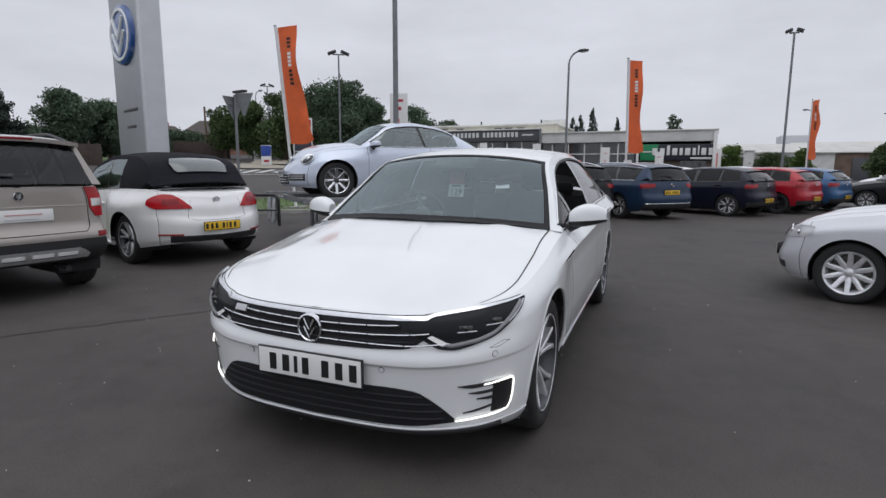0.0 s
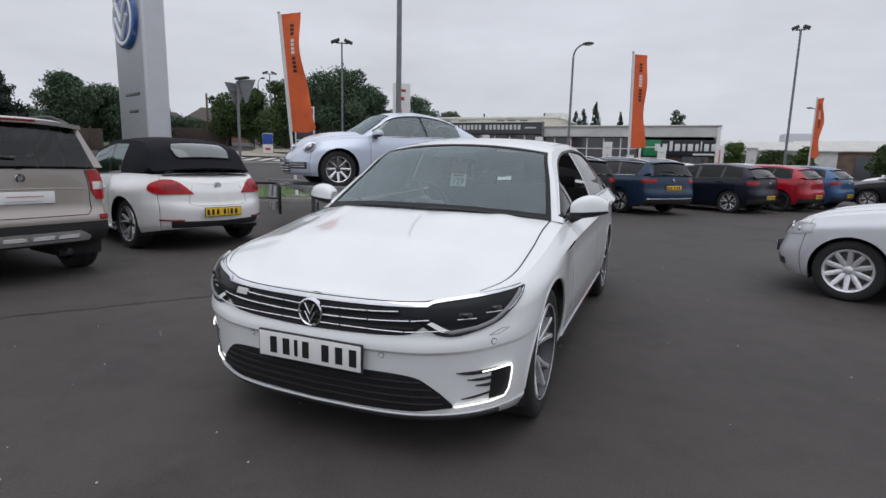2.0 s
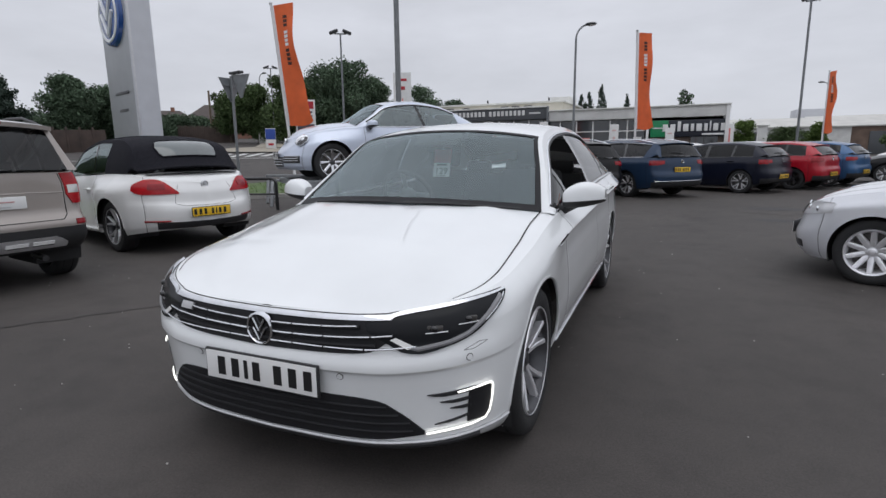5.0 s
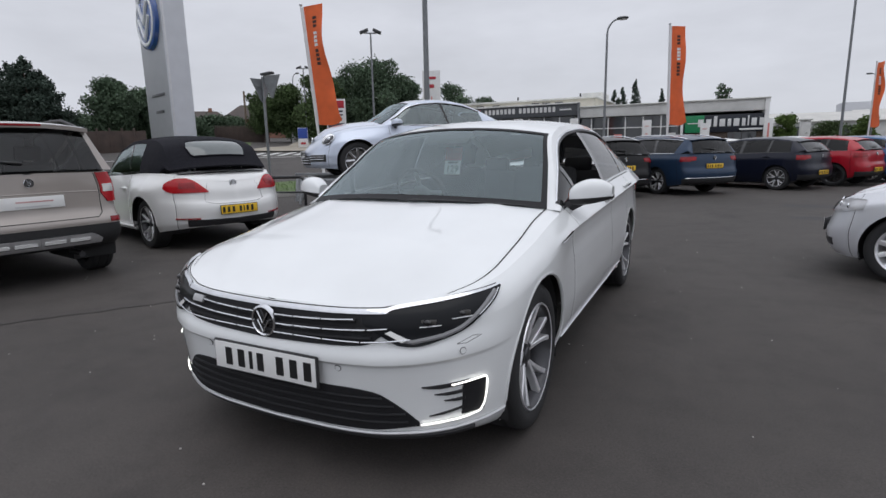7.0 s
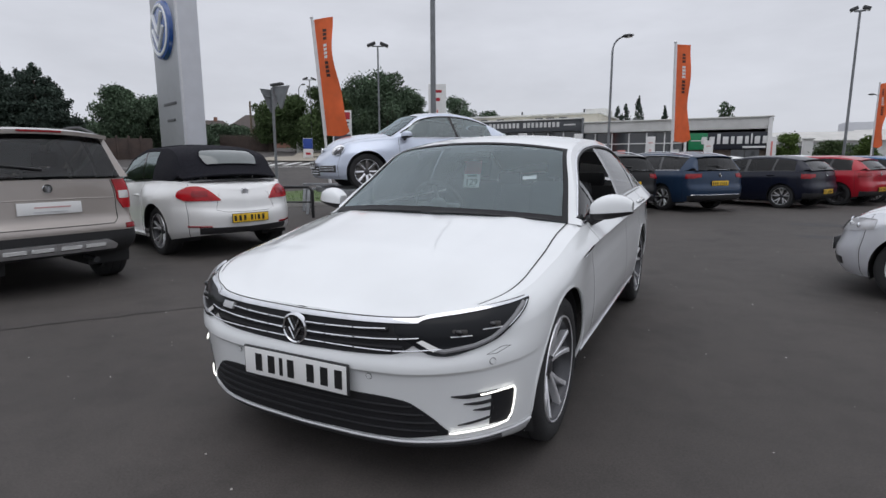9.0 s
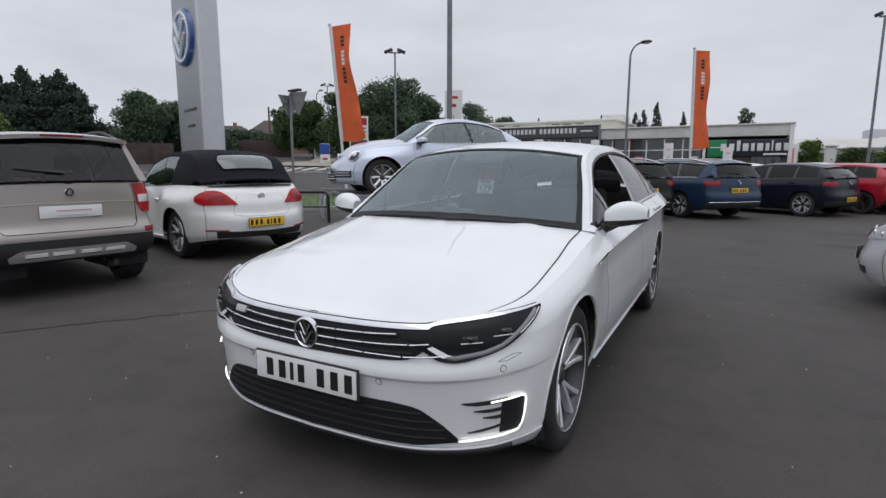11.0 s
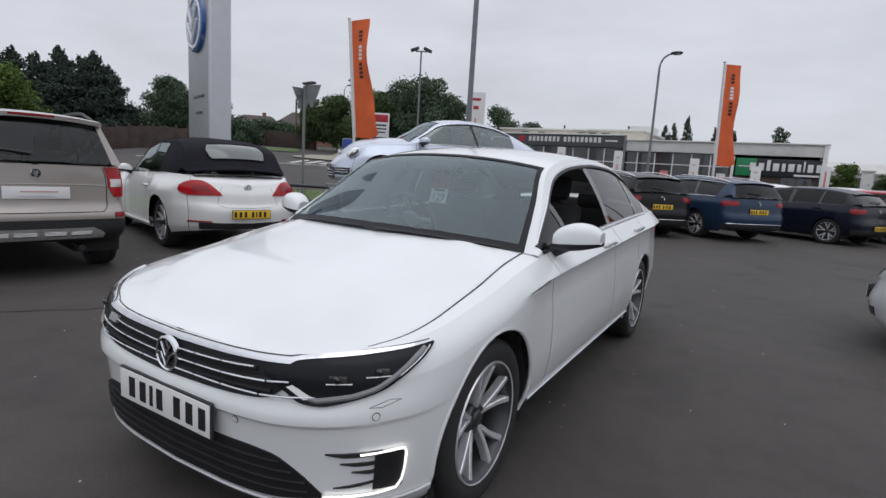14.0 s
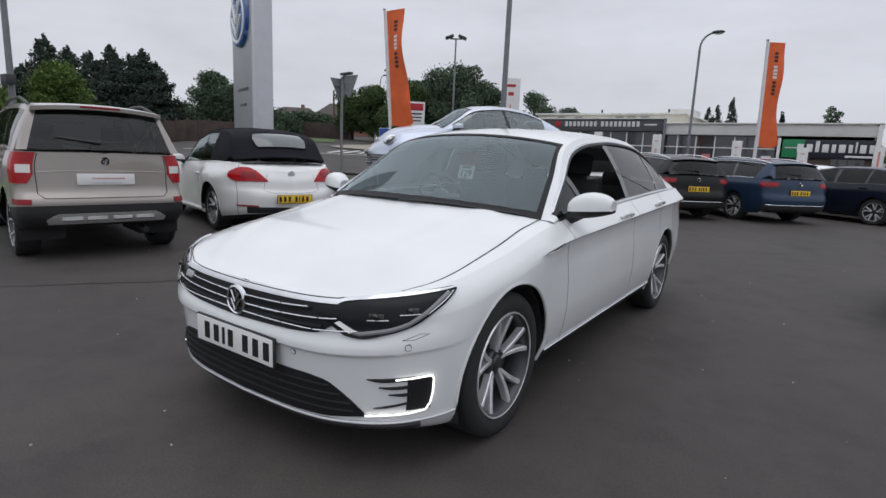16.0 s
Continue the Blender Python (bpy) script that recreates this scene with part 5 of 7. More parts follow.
def offroad():
    """The beige compact off-road car, its tail to the forecourt."""
    root = thing("offroad_car", rear_axle(-4.85, 0.62, -0.98, 0.18, 2.58), "beige compact off-road car with grey cladding and roof rails", "car", "cars parked on the forecourt")
    T = 2.58 + 0.70
    c = Car(
        W=0.82, nose=-0.86, tail=T, wheelbase=2.58, R=0.345,
        zbot=[(-0.86, 0.28), (0, 0.27), (2.58, 0.28), (T, 0.36)],
        ztop=[(-0.86, 0.88), (-0.4, 0.96), (0, 1.0), (0.5, 1.04), (1.2, 1.06), (2.58, 1.10), (T - 0.2, 1.115), (T, 1.11)],
        planf=[(0, 0), (0.4, 0.02), (0.7, 0.07), (0.9, 0.18), (1, 0.6)],
        planr=[(0, 0), (0.5, 0.012), (0.8, 0.045), (0.93, 0.11), (1, 0.5)],
        nosep=[(0, 0.08), (0.1, 0.03), (0.4, 0.0), (0.7, 0.03), (1, 0.10)],
        tailp=[(0, 0.10), (0.08, 0.03), (0.2, 0.0), (0.36, 0.0), (0.42, 0.03), (0.48, 0.07), (1, 0.10)],
        sidep=[(0, 0.06), (0.1, 0.02), (0.2, 0.0), (0.3, 0.004), (0.5, 0.012), (0.78, 0.004), (0.85, 0.012), (1, 0.05)],
        rail=[(0, 0.55, 1.07, 0.74), (0.15, 0.86, 1.30, 0.70), (0.25, 1.10, 1.50, 0.655), (0.36, 1.4, 1.57, 0.635), (0.6, 2.1, 1.60, 0.615), (0.8, 2.68, 1.585, 0.60), (0.9, T - 0.27, 1.545, 0.585), (1, T - 0.10, 1.13, 0.715)],
        crown=[(0, 0.03), (0.3, 0.05), (0.7, 0.045), (0.9, 0.04), (1, 0.015)],
        bow=[(0, 0.2), (0.25, 0.07), (0.5, 0.0), (0.85, -0.03), (1, -0.05)],
        headq=0.27, rearq=0.905, fine=0.9, arch=1.14,
    )
    c.shell(root, P_BEIGE, [("front_bumper", -9, -0.42), ("front_wing", -0.42, 0.6), ("front_door", 0.6, 1.62), ("rear_door", 1.62, 2.32), ("rear_quarter", 2.32, T - 0.3), ("rear_bumper", T - 0.3, 9)], clad=0.30)
    c.cabin(root, P_BEIGE, [("front_window", 0.06, 0.38), ("rear_door_window", 0.42, 0.66), ("rear_quarter_window", 0.70, 0.885)], W_REAR, trim=None, pillar=GLOSSBLACK, rear_mat=W_REAR, edge=0.09)
    c.wheels(root, FIVE, 0.225)
    A = c.A
    for s in (1, -1):
        t = part("tail_lamp", c.patch(s * (A - 0.62), s * (A - 0.93), lambda a: 0.80 + 0.10 * max(0, 0.68 - (A - abs(a))) / 0.06, lambda a: 1.105, 0.012, 10, 5), REDLENS, root, "upright red tail lamp with a clear band")
        part("reversing_light", c.patch(s * (A - 0.64), s * (A - 0.76), lambda a: 0.905, lambda a: 0.985, 0.016, 4, 2), WHITELENS, t)
        part("reflector", c.patch(s * (A - 0.66), s * (A - 0.92), lambda a: 0.595, lambda a: 0.645, 0.008, 6, 2), REDDARK, root)
        mirror(c, root, s, 0.66, 1.12, 0.80, P_BEIGE, 1.05)
        handle(c, root, s, 1.45, 0.98, P_BEIGE)
        handle(c, root, s, 2.22, 1.0, P_BEIGE)
    # tailgate: edge line, recess, dealer plate, wiper, high brake light
    edge = [(-(A - 0.60), 1.10), (-(A - 0.605), 0.70), (-(A - 0.54), 0.655)]
    for s in (1, -1):
        part("tailgate_gap", c.line([(s * (A - 0.605), 1.10), (s * (A - 0.605), 0.70), (s * (A - 0.55), 0.655), (s * (A - 0.0), 0.655)], 0.004, 0.0, 5), SEAMS, root)
        part("tailgate_fold", c.line([(s * (A - 0.60), 0.915), (s * (A - 0.30), 0.925), (s * A, 0.925)], 0.008, -0.004, 6), P_BEIGE, root)
    y = c.surf(A, 0.84).y
    dp = part("dealer_plate", Geo().box((0, y + 0.014, 0.845), (0.53, 0.012, 0.115), 0.004), PLATE_W, root, "white dealer plate with red and grey print")
    part("plate_print", Geo().box((-0.02, y + 0.0215, 0.855), (0.30, 0.003, 0.012)), PINKPRINT, dp)
    part("plate_print", Geo().box((0.0, y + 0.0215, 0.81), (0.28, 0.003, 0.012)), SATIN, dp)
    emblem(c, root, 1.03, 0.042, rear=True, field=GLOSSBLACK)
    p0, p1 = c.railp(0.905, 0), c.railp(1, 0)
    part("roof_spoiler", Geo().grid([[c.railp(0.88, s) + Vector((0, 0, 0.014)) for s in np.linspace(-1, 1, 13)], [c.railp(0.905, s) + Vector((0, 0.10, 0.010)) for s in np.linspace(-1, 1, 13)], [c.railp(0.905, s) + Vector((0, 0.095, -0.03)) for s in np.linspace(-1, 1, 13)], [c.railp(0.915, s) for s in np.linspace(-1, 1, 13)]]), P_BEIGE, root)
    part("high_brake_light", Geo().box((0, p0.y + 0.10, p0.z - 0.004), (0.36, 0.014, 0.022), 0.005), REDDARK, root)
    part("rear_wiper", Geo().tube([c.railp(0.985, 0.05) + Vector((0, 0.02, 0)), c.railp(0.98, 0.35) + Vector((0, 0.02, 0)), c.railp(0.975, 0.62) + Vector((0, 0.018, 0))], [0.016, 0.010, 0.007], 6), TRIM, root)
    roof_rails(c, root, TRIM, 0.33, 0.86, 0.06)
    # slotted silver guard under the bumper
    sk = part("skid_plate", c.patch(A - 0.001, A - 0.56, lambda a: 0.40, lambda a: 0.50 - 0.06 * max(0, (A - a) - 0.46) / 0.1, 0.016, 10, 3), SATIN, root, "silver slotted under-bumper guard")
    part("skid_plate", c.patch(-A, -(A - 0.56), lambda a: 0.40, lambda a: 0.50 - 0.06 * max(0, (A + a) - 0.46) / 0.1, 0.016, 10, 3), SATIN, root, "silver slotted under-bumper guard")
    for x0, x1 in ((0.03, 0.21), (0.25, 0.43)):
        for s in (1, -1):
            part("guard_slot", c.patch(s * (A - x0), s * (A - x1), lambda a: 0.438, lambda a: 0.470, 0.020, 5, 1, 0.004), REFLECT, sk)
            part("guard_slot_edge", c.line([(s * (A - x0), 0.434), (s * (A - x1), 0.434)], 0.005, 0.018, 5), TRIM, sk)
    part("exhaust_pipe", Geo().tube([(-0.35, T - 0.35, 0.30), (-0.35, T - 0.06, 0.29)], 0.03, 10), ALLOYDARK, root)
    cabin_inside(c, root, floor=0.4, bench=False)
    return c


offroad()


def beetle(name, m, label, painted, soft):
    """A rounded two-door car with bulging wings; soft: with a raised fabric roof."""
    root = thing(name, m, label, "car", "cars parked on the forecourt")
    T = 2.54 + 0.92
    if soft:
        rail = [(0, 0.62, 0.965, 0.70), (0.14, 0.86, 1.16, 0.67), (0.25, 1.06, 1.33, 0.615), (0.36, 1.3, 1.40, 0.60), (0.55, 1.8, 1.475, 0.60), (0.72, 2.40, 1.465, 0.61), (0.85, 2.76, 1.37, 0.64), (1, 2.98, 1.07, 0.68)]
        deck = [(1.6, 0.98), (2.5, 1.02), (2.9, 1.02), (T - 0.12, 0.955), (T, 0.88)]
    else:
        rail = [(0, 0.52, 0.965, 0.70), (0.14, 0.82, 1.17, 0.67), (0.25, 1.05, 1.34, 0.615), (0.36, 1.3, 1.405, 0.595), (0.5, 1.65, 1.43, 0.585), (0.66, 2.1, 1.385, 0.58), (0.8, 2.5, 1.26, 0.58), (0.92, 2.85, 1.10, 0.58), (1, 3.08, 0.985, 0.57)]
        deck = [(1.6, 0.955), (2.5, 0.97), (2.9, 0.955), (T - 0.12, 0.90), (T, 0.84)]
    c = Car(
        W=0.845, nose=-0.86, tail=T, wheelbase=2.54, R=0.338,
        zbot=[(-0.86, 0.22), (0, 0.20), (2.54, 0.22), (T, 0.32)],
        ztop=[(-0.86, 0.70), (-0.6, 0.79), (-0.2, 0.87), (0.3, 0.93), (0.8, 0.95), *deck],
        planf=[(0, 0), (0.35, 0.05), (0.6, 0.13), (0.85, 0.32), (0.95, 0.5), (1, 0.9)],
        planr=[(0, 0), (0.4, 0.04), (0.65, 0.11), (0.85, 0.26), (0.95, 0.44), (1, 0.9)],
        nosep=[(0, 0.06), (0.1, 0.02), (0.35, 0.0), (0.5, 0.03), (0.7, 0.08), (1, 0.22)],
        tailp=[(0, 0.07), (0.1, 0.02), (0.38, 0.0), (0.5, 0.015), (0.56, 0.045), (0.8, 0.07), (1, 0.13)],
        sidep=[(0, 0.035), (0.12, 0.006), (0.3, 0.0), (0.6, 0.0), (0.8, 0.012), (1, 0.06)],
        rail=rail,
        crown=[(0, 0.04), (0.3, 0.055), (0.7, 0.06), (1, 0.05)],
        bow=[(0, 0.22), (0.25, 0.09), (0.5, 0.0), (0.72, -0.04), (0.9, -0.14), (1, -0.20)],
        headq=0.27, rearq=0.74 if soft else 0.66, fine=1.0, arch=1.13, deck_crown=0.13, hood_gap=0.86,
        bulge=[(0.0, 0.56, 0.10, 0.70, 0.99), (2.54, 0.58, 0.10, 0.70, 0.99)],
    )
    c.shell(root, painted, [("front_bumper", -9, -0.52), ("front_wing", -0.52, 0.62), ("door", 0.62, 1.92), ("rear_wing", 1.92, T - 0.26), ("rear_bumper", T - 0.26, 9)])
    A = c.A
    if soft:
        c.cabin(root, ROOFCLOTH, [("front_window", 0.07, 0.50), ("rear_quarter_window", 0.52, 0.66)], W_SIDE, pillar=GLOSSBLACK, trim=None, roof_mat=ROOFCLOTH, rear_mat=ROOFCLOTH, screen=W_CLEAR, a_pillar=painted)
        # the rear pane and the dark blade along the deck
        rows = []
        for k in range(9):
            q = 0.83 + 0.115 * k / 8
            w = 0.64 * (1 - 0.10 * abs(k - 4) / 4) * (1 if 0 < k < 8 else 0.94)
            rows.append([c.railp(q, s) + Vector((0, 0.010, 0.008)) for s in np.linspace(-w, w, 15)])
        rw = part("roof_pane", Geo().grid(rows), ROOFPANE, root, "wide glass pane in the fabric roof")
        rim = [rows[0][k] for k in range(15)] + [rows[k][14] for k in range(1, 9)] + [rows[8][k] for k in range(13, -1, -1)] + [rows[k][0] for k in range(7, -1, -1)]
        part("pane_rim", Geo().tube(rim, 0.010, 6), ROOFCLOTH, rw)
        for q in (0.40, 0.60):
            part("roof_seam", Geo().tube([c.railp(q, s) + Vector((0, 0, 0.003)) for s in np.linspace(-1, 1, 21)], 0.006, 6), ROOFCLOTH, root)
        yb = 3.02
        pts = [(x, 3.22 - 0.14 * (x / 0.62) ** 2, 1.058 - 0.03 * (x / 0.62) ** 2) for x in np.linspace(-0.62, 0.62, 17)]
        part("rear_spoiler", Geo().grid([[(x, y - 0.10, z - 0.028) for x, y, z in pts], [(x, y, z) for x, y, z in pts], [(x, y + 0.022, z - 0.014) for x, y, z in pts], [(x, y - 0.01, z - 0.03) for x, y, z in pts], [(x, y - 0.10, z - 0.032) for x, y, z in pts]]), GLOSSBLACK, root)
        # folded roof's cover ring
        part("roof_seal", Geo().tube([c.railp(1.0, s) + Vector((0, 0.02, -0.01)) for s in np.linspace(-1, 1, 25)], 0.018, 8), ROOFCLOTH, root)
    else:
        c.cabin(root, painted, [("front_window", 0.075, 0.50), ("rear_quarter_window", 0.52, 0.80)], W_SIDE, pillar=GLOSSBLACK, trim=CHROME, screen=W_CLEAR)
    c.wheels(root, FIVE if soft else EIGHT, 0.225, xface=0.885)
    # tail
    for s in (1, -1):
        b0, b1 = 0.36, 0.92
        up = 0.06 if soft else 0.0
        lo = lambda a: 0.705 + up + 0.06 * max(0, (A - abs(a) - 0.76) / 0.16) ** 2
        hi = lambda a: 0.72 + up + 0.175 * math.sin(math.pi / 2 * min(1, max(0, (A - abs(a) - 0.36) / 0.30))) - 0.07 * max(0, (A - abs(a) - 0.72) / 0.2) ** 2
        t = part("tail_lamp", c.patch(s * (A - b0), s * (A - b1), lo, hi, 0.012, 18, 5, 0.02), REDLENS, root, "almond-shaped red tail lamp")
        part("lamp_band", c.patch(s * (A - 0.52), s * (A - 0.72), lambda a: 0.765 + up, lambda a: 0.835 + up, 0.018, 8, 2), REDDARK, t)
        part("reflector", c.line([(s * (A - 0.50), 0.425), (s * (A - 0.80), 0.432)], 0.013, 0.004, 6), REDDARK, root)
        part("rear_valance", c.patch(s * A, s * (A - 0.66), lambda a: 0.325, lambda a: 0.40 + 0.02 * (A - abs(a)), 0.008, 10, 2), TRIM, root)
        part("boot_gap", c.line([(s * (A - 0.36), 0.88), (s * (A - 0.40), 0.76), (s * (A - 0.42), 0.64), (s * (A - 0.30), 0.61), (s * A, 0.605)], 0.002, 0.0, 5), SEAMS, root)
        part("sill_step", Geo().tube([(s * 0.86, 0.42, 0.24), (s * 0.86, 2.1, 0.25)], 0.03, 8), painted, root)
        part("sill_strip", Geo().tube([(s * 0.888, 0.44, 0.245), (s * 0.888, 2.08, 0.255)], 0.006, 6), CHROME, root)
        handle(c, root, s, 1.72, 0.80, painted)
        mirror(c, root, s, 0.72, 1.0, 0.74, painted, 1.05)
    plate(c, root, A, 0.525 if soft else 0.505, 0.52, 0.111, PLATE_Y, off=0.014, rear=True)
    emblem(c, root, 0.872 if soft else 0.80, 0.05, rear=True, field=SATIN)
    # nose
    for s in (1, -1):
        a = 0.74
        p = c.surf(s * a, 0.72, 0.0)
        n = (c.surf(s * a, 0.72, 0.05) - p).normalized()
        rot = n.to_track_quat("Y", "Z").to_matrix()
        h = part("headlamp", Geo().ball((0, 0, 0), (0.135, 0.05, 0.115), 20, 12).moved(Matrix.Translation(p) @ rot.to_4x4()), ALLOYDARK, root)
        for dx in (-0.04, 0.045):
            part("headlamp_reflector", Geo().ball((dx, 0.035, 0.0), (0.042, 0.025, 0.045), 14, 8).moved(Matrix.Translation(p) @ rot.to_4x4()), CHROME, h)
        part("lamp_lens", Geo().ball((0, 0.012, 0), (0.142, 0.055, 0.121), 20, 12).moved(Matrix.Translation(p) @ rot.to_4x4()), LENS, h).visible_shadow = False
        part("lamp_rim", Geo().tube([Matrix.Translation(p) @ rot.to_4x4() @ Vector((0.140 * math.cos(b), 0.012, 0.120 * math.sin(b))) for b in (2 * math.pi * k / 24 for k in range(25))], 0.007, 6), CHROME, h)
        f = part("fog_recess", c.patch(s * 0.42, s * 0.80, lambda x: 0.335, lambda x: 0.46, 0.008, 10, 3), TRIM, root)
        for z in (0.372, 0.412, 0.448):
            part("fog_strip", c.line([(s * 0.44, z), (s * 0.60, z + 0.004), (s * 0.77, z + 0.004)], 0.006, 0.014, 6), CHROME, f)
    ik = part("lower_intake", c.patch(-0.40, 0.40, lambda a: 0.27, lambda a: 0.44, 0.006, 16, 3), TRIM, root)
    for z in (0.31, 0.355, 0.40):
        part("intake_slat", c.line([(-0.39 + 0.78 * k / 10, z) for k in range(11)], 0.008, 0.014, 6, n=1), CHROME if not soft else TRIM, ik)
    emblem(c, root, 0.72, 0.058, off=0.02)
    plate(c, root, 0, 0.47, 0.52, 0.111, PLATE_W, off=0.016)
    cabin_inside(c, root, seats=True, wheel_at=(-0.35, 1.2, 0.95), bench=False)
    return c


beetle("convertible_car", rear_axle(-5.14, 3.24, -0.966, 0.259, 2.54), "white rounded convertible car with a raised black fabric roof", P_WHITE2, True)
RAMP = 0.75
beetle("coupe_car", place(-4.82, 6.28, -0.656, -0.755, RAMP), "pale silver-blue rounded coupe shown on a steel ramp", P_ICE, False)


# ---- ground ----
def rise(x, y):
    """The height of the land: the forecourt is level, the road climbs away beyond the verge."""
    dx, dy = x - 1.5, y + 2.5
    r = math.hypot(dx, dy)
    az = math.degrees(math.atan2(dx, dy))
    w = float(smoothstep(24, 38, -az)) * float(1 - smoothstep(58, 74, -az))
    return 0.052 * max(0.0, min(r, 85) - 15.5) * w * float(smoothstep(15.5, 24, r))


def ground_material():
    m, t, b = nodes_of("dark_worn_asphalt")
    tc = t.nodes.new("ShaderNodeTexCoord")

    def noise_at(scale, detail=6, rough=0.6):
        n = t.nodes.new("ShaderNodeTexNoise")
        n.inputs["Scale"].default_value, n.inputs["Detail"].default_value, n.inputs["Roughness"].default_value = scale, detail, rough
        t.links.new(tc.outputs["Object"], n.inputs["Vector"])
        return n.outputs["Fac"]

    def ramp(src, stops):
        r = t.nodes.new("ShaderNodeValToRGB")
        el = r.color_ramp.elements
        el[0].position, el[0].color = stops[0][0], (*stops[0][1], 1)
        el[1].position, el[1].color = stops[-1][0], (*stops[-1][1], 1)
        for p, c in stops[1:-1]:
            el.new(p).color = (*c, 1)
        t.links.new(src, r.inputs[0])
        return r.outputs[0]

    def mul(a, c):
        x = t.nodes.new("ShaderNodeMixRGB")
        x.blend_type = "MULTIPLY"
        x.inputs[0].default_value = 1
        t.links.new(a, x.inputs[1]), t.links.new(c, x.inputs[2])
        return x.outputs[0]

    big = ramp(noise_at(0.35, 5), [(0.3, (0.048, 0.0425, 0.0395)), (0.5, (0.0585, 0.0515, 0.048)), (0.7, (0.072, 0.063, 0.0585))])
    mid = ramp(noise_at(3.2, 7, 0.7), [(0.32, (0.80, 0.80, 0.80)), (0.5, (1.0, 1.0, 1.0)), (0.72, (1.13, 1.12, 1.11))])
    fine = ramp(noise_at(95, 3, 0.7), [(0.3, (0.72, 0.72, 0.72)), (0.52, (1.0, 1.0, 1.0)), (0.68, (1.22, 1.22, 1.2)), (0.78, (2.0, 1.95, 1.9))])
    oil = ramp(noise_at(0.9, 3), [(0.30, (0.72, 0.72, 0.73)), (0.42, (1.0, 1.0, 1.0)), (1.0, (1.0, 1.0, 1.0))])
    t.links.new(mul(mul(mul(big, mid), fine), oil), b.inputs["Base Color"])
    b.inputs["Roughness"].default_value = 0.79
    b.inputs["Specular IOR Level"].default_value = 0.42
    bp = t.nodes.new("ShaderNodeBump")
    bp.inputs["Strength"].default_value, bp.inputs["Distance"].default_value = 0.55, 0.004
    t.links.new(noise_at(130, 4, 0.7), bp.inputs["Height"])
    t.links.new(bp.outputs[0], b.inputs["Normal"])
    return m


ASPHALT = ground_material()
radii = [0, 2, 4, 6, 8, 10, 12, 14, 15.5, 17, 19, 21, 23, 25, 28, 32, 36, 42, 50, 60, 72, 86, 110, 160, 260, 500, 1200, 3000]
g = Geo()
rows = [[(1.5 + r * math.sin(a), -2.5 + r * math.cos(a), rise(1.5 + r * math.sin(a), -2.5 + r * math.cos(a))) for a in (2 * math.pi * k / 120 for k in range(120))] for r in radii]
g.grid(rows[::-1], close=True)
solo("ground", weld(g), ASPHALT, pose(0, 0, 0), "dark grey worn asphalt forecourt and road", "ground", kind="structure", smooth=60)

# patched asphalt and loose chippings
PATCH = mat("darker_asphalt_patch", (0.042, 0.040, 0.041), 0.8, var=0.25, scale=3, bump=0.4, bscale=150)
rnd = random.Random(5)
for x, y, w, d in ((3.3, 10.4, 1.2, 0.7), (3.15, 8.4, 0.9, 0.5)):
    poly = [(x + w * 0.5 * math.cos(a) * rnd.uniform(0.75, 1.1), y + d * 0.5 * math.sin(a) * rnd.uniform(0.75, 1.1), 0.003) for a in (2 * math.pi * k / 18 for k in range(18))]
    solo("asphalt_patch", Geo().add(poly, [tuple(range(18))]), PATCH, pose(0, 0, 0), "dark repair patch in the asphalt", "patch", "asphalt patches", kind="structure")
JOINT = mat("bitumen_joint", (0.040, 0.036, 0.034), 0.75, var=0.3, scale=5, bump=0.3, bscale=120)
for line, w in ((((-4.6, -2.2), (-3.4, -0.4), (-2.45, 0.9), (-1.9, 1.9)), 0.026), (((2.6, 9.6), (4.2, 8.9), (6.5, 8.3)), 0.06)):
    p = line
    g = Geo()
    rows = []
    n = 40
    for k in range(n + 1):
        u = k / n * (len(p) - 1)
        i = min(int(u), len(p) - 2)
        x, y = (p[i][c] + (p[i + 1][c] - p[i][c]) * (u - i) for c in (0, 1))
        dx, dy = p[i + 1][0] - p[i][0], p[i + 1][1] - p[i][1]
        L = math.hypot(dx, dy)
        h = w * rnd.uniform(0.5, 1.2) / 2
        j = rnd.uniform(-0.02, 0.02)
        rows.append([(x - dy / L * (j - h), y + dx / L * (j - h), 0.004), (x - dy / L * (j + h), y + dx / L * (j + h), 0.004)])
    solo("asphalt_joint", g.grid(rows), JOINT, pose(0, 0, 0), "dark uneven bitumen joint in the asphalt", "joint", "asphalt joints", kind="structure")
CHIP = mat("pale_stone_chip", (0.42, 0.40, 0.38), 0.8, var=0.3, scale=40)
g = Geo()
for k in range(260):
    r, a = 1.2 + 7 * rnd.random() ** 0.8, rnd.uniform(0, 2 * math.pi)
    x, y, s = 1.8 + r * math.cos(a), -1.2 + r * math.sin(a), rnd.uniform(0.0025, 0.007)
    g.ball((x, y, s * 0.4), (s, s * rnd.uniform(0.6, 1), s * 0.6), 5, 3)
solo("stone_chippings", g, CHIP, pose(0, 0, 0), "pale stone chips scattered over the asphalt", "gravel", kind="stuff")

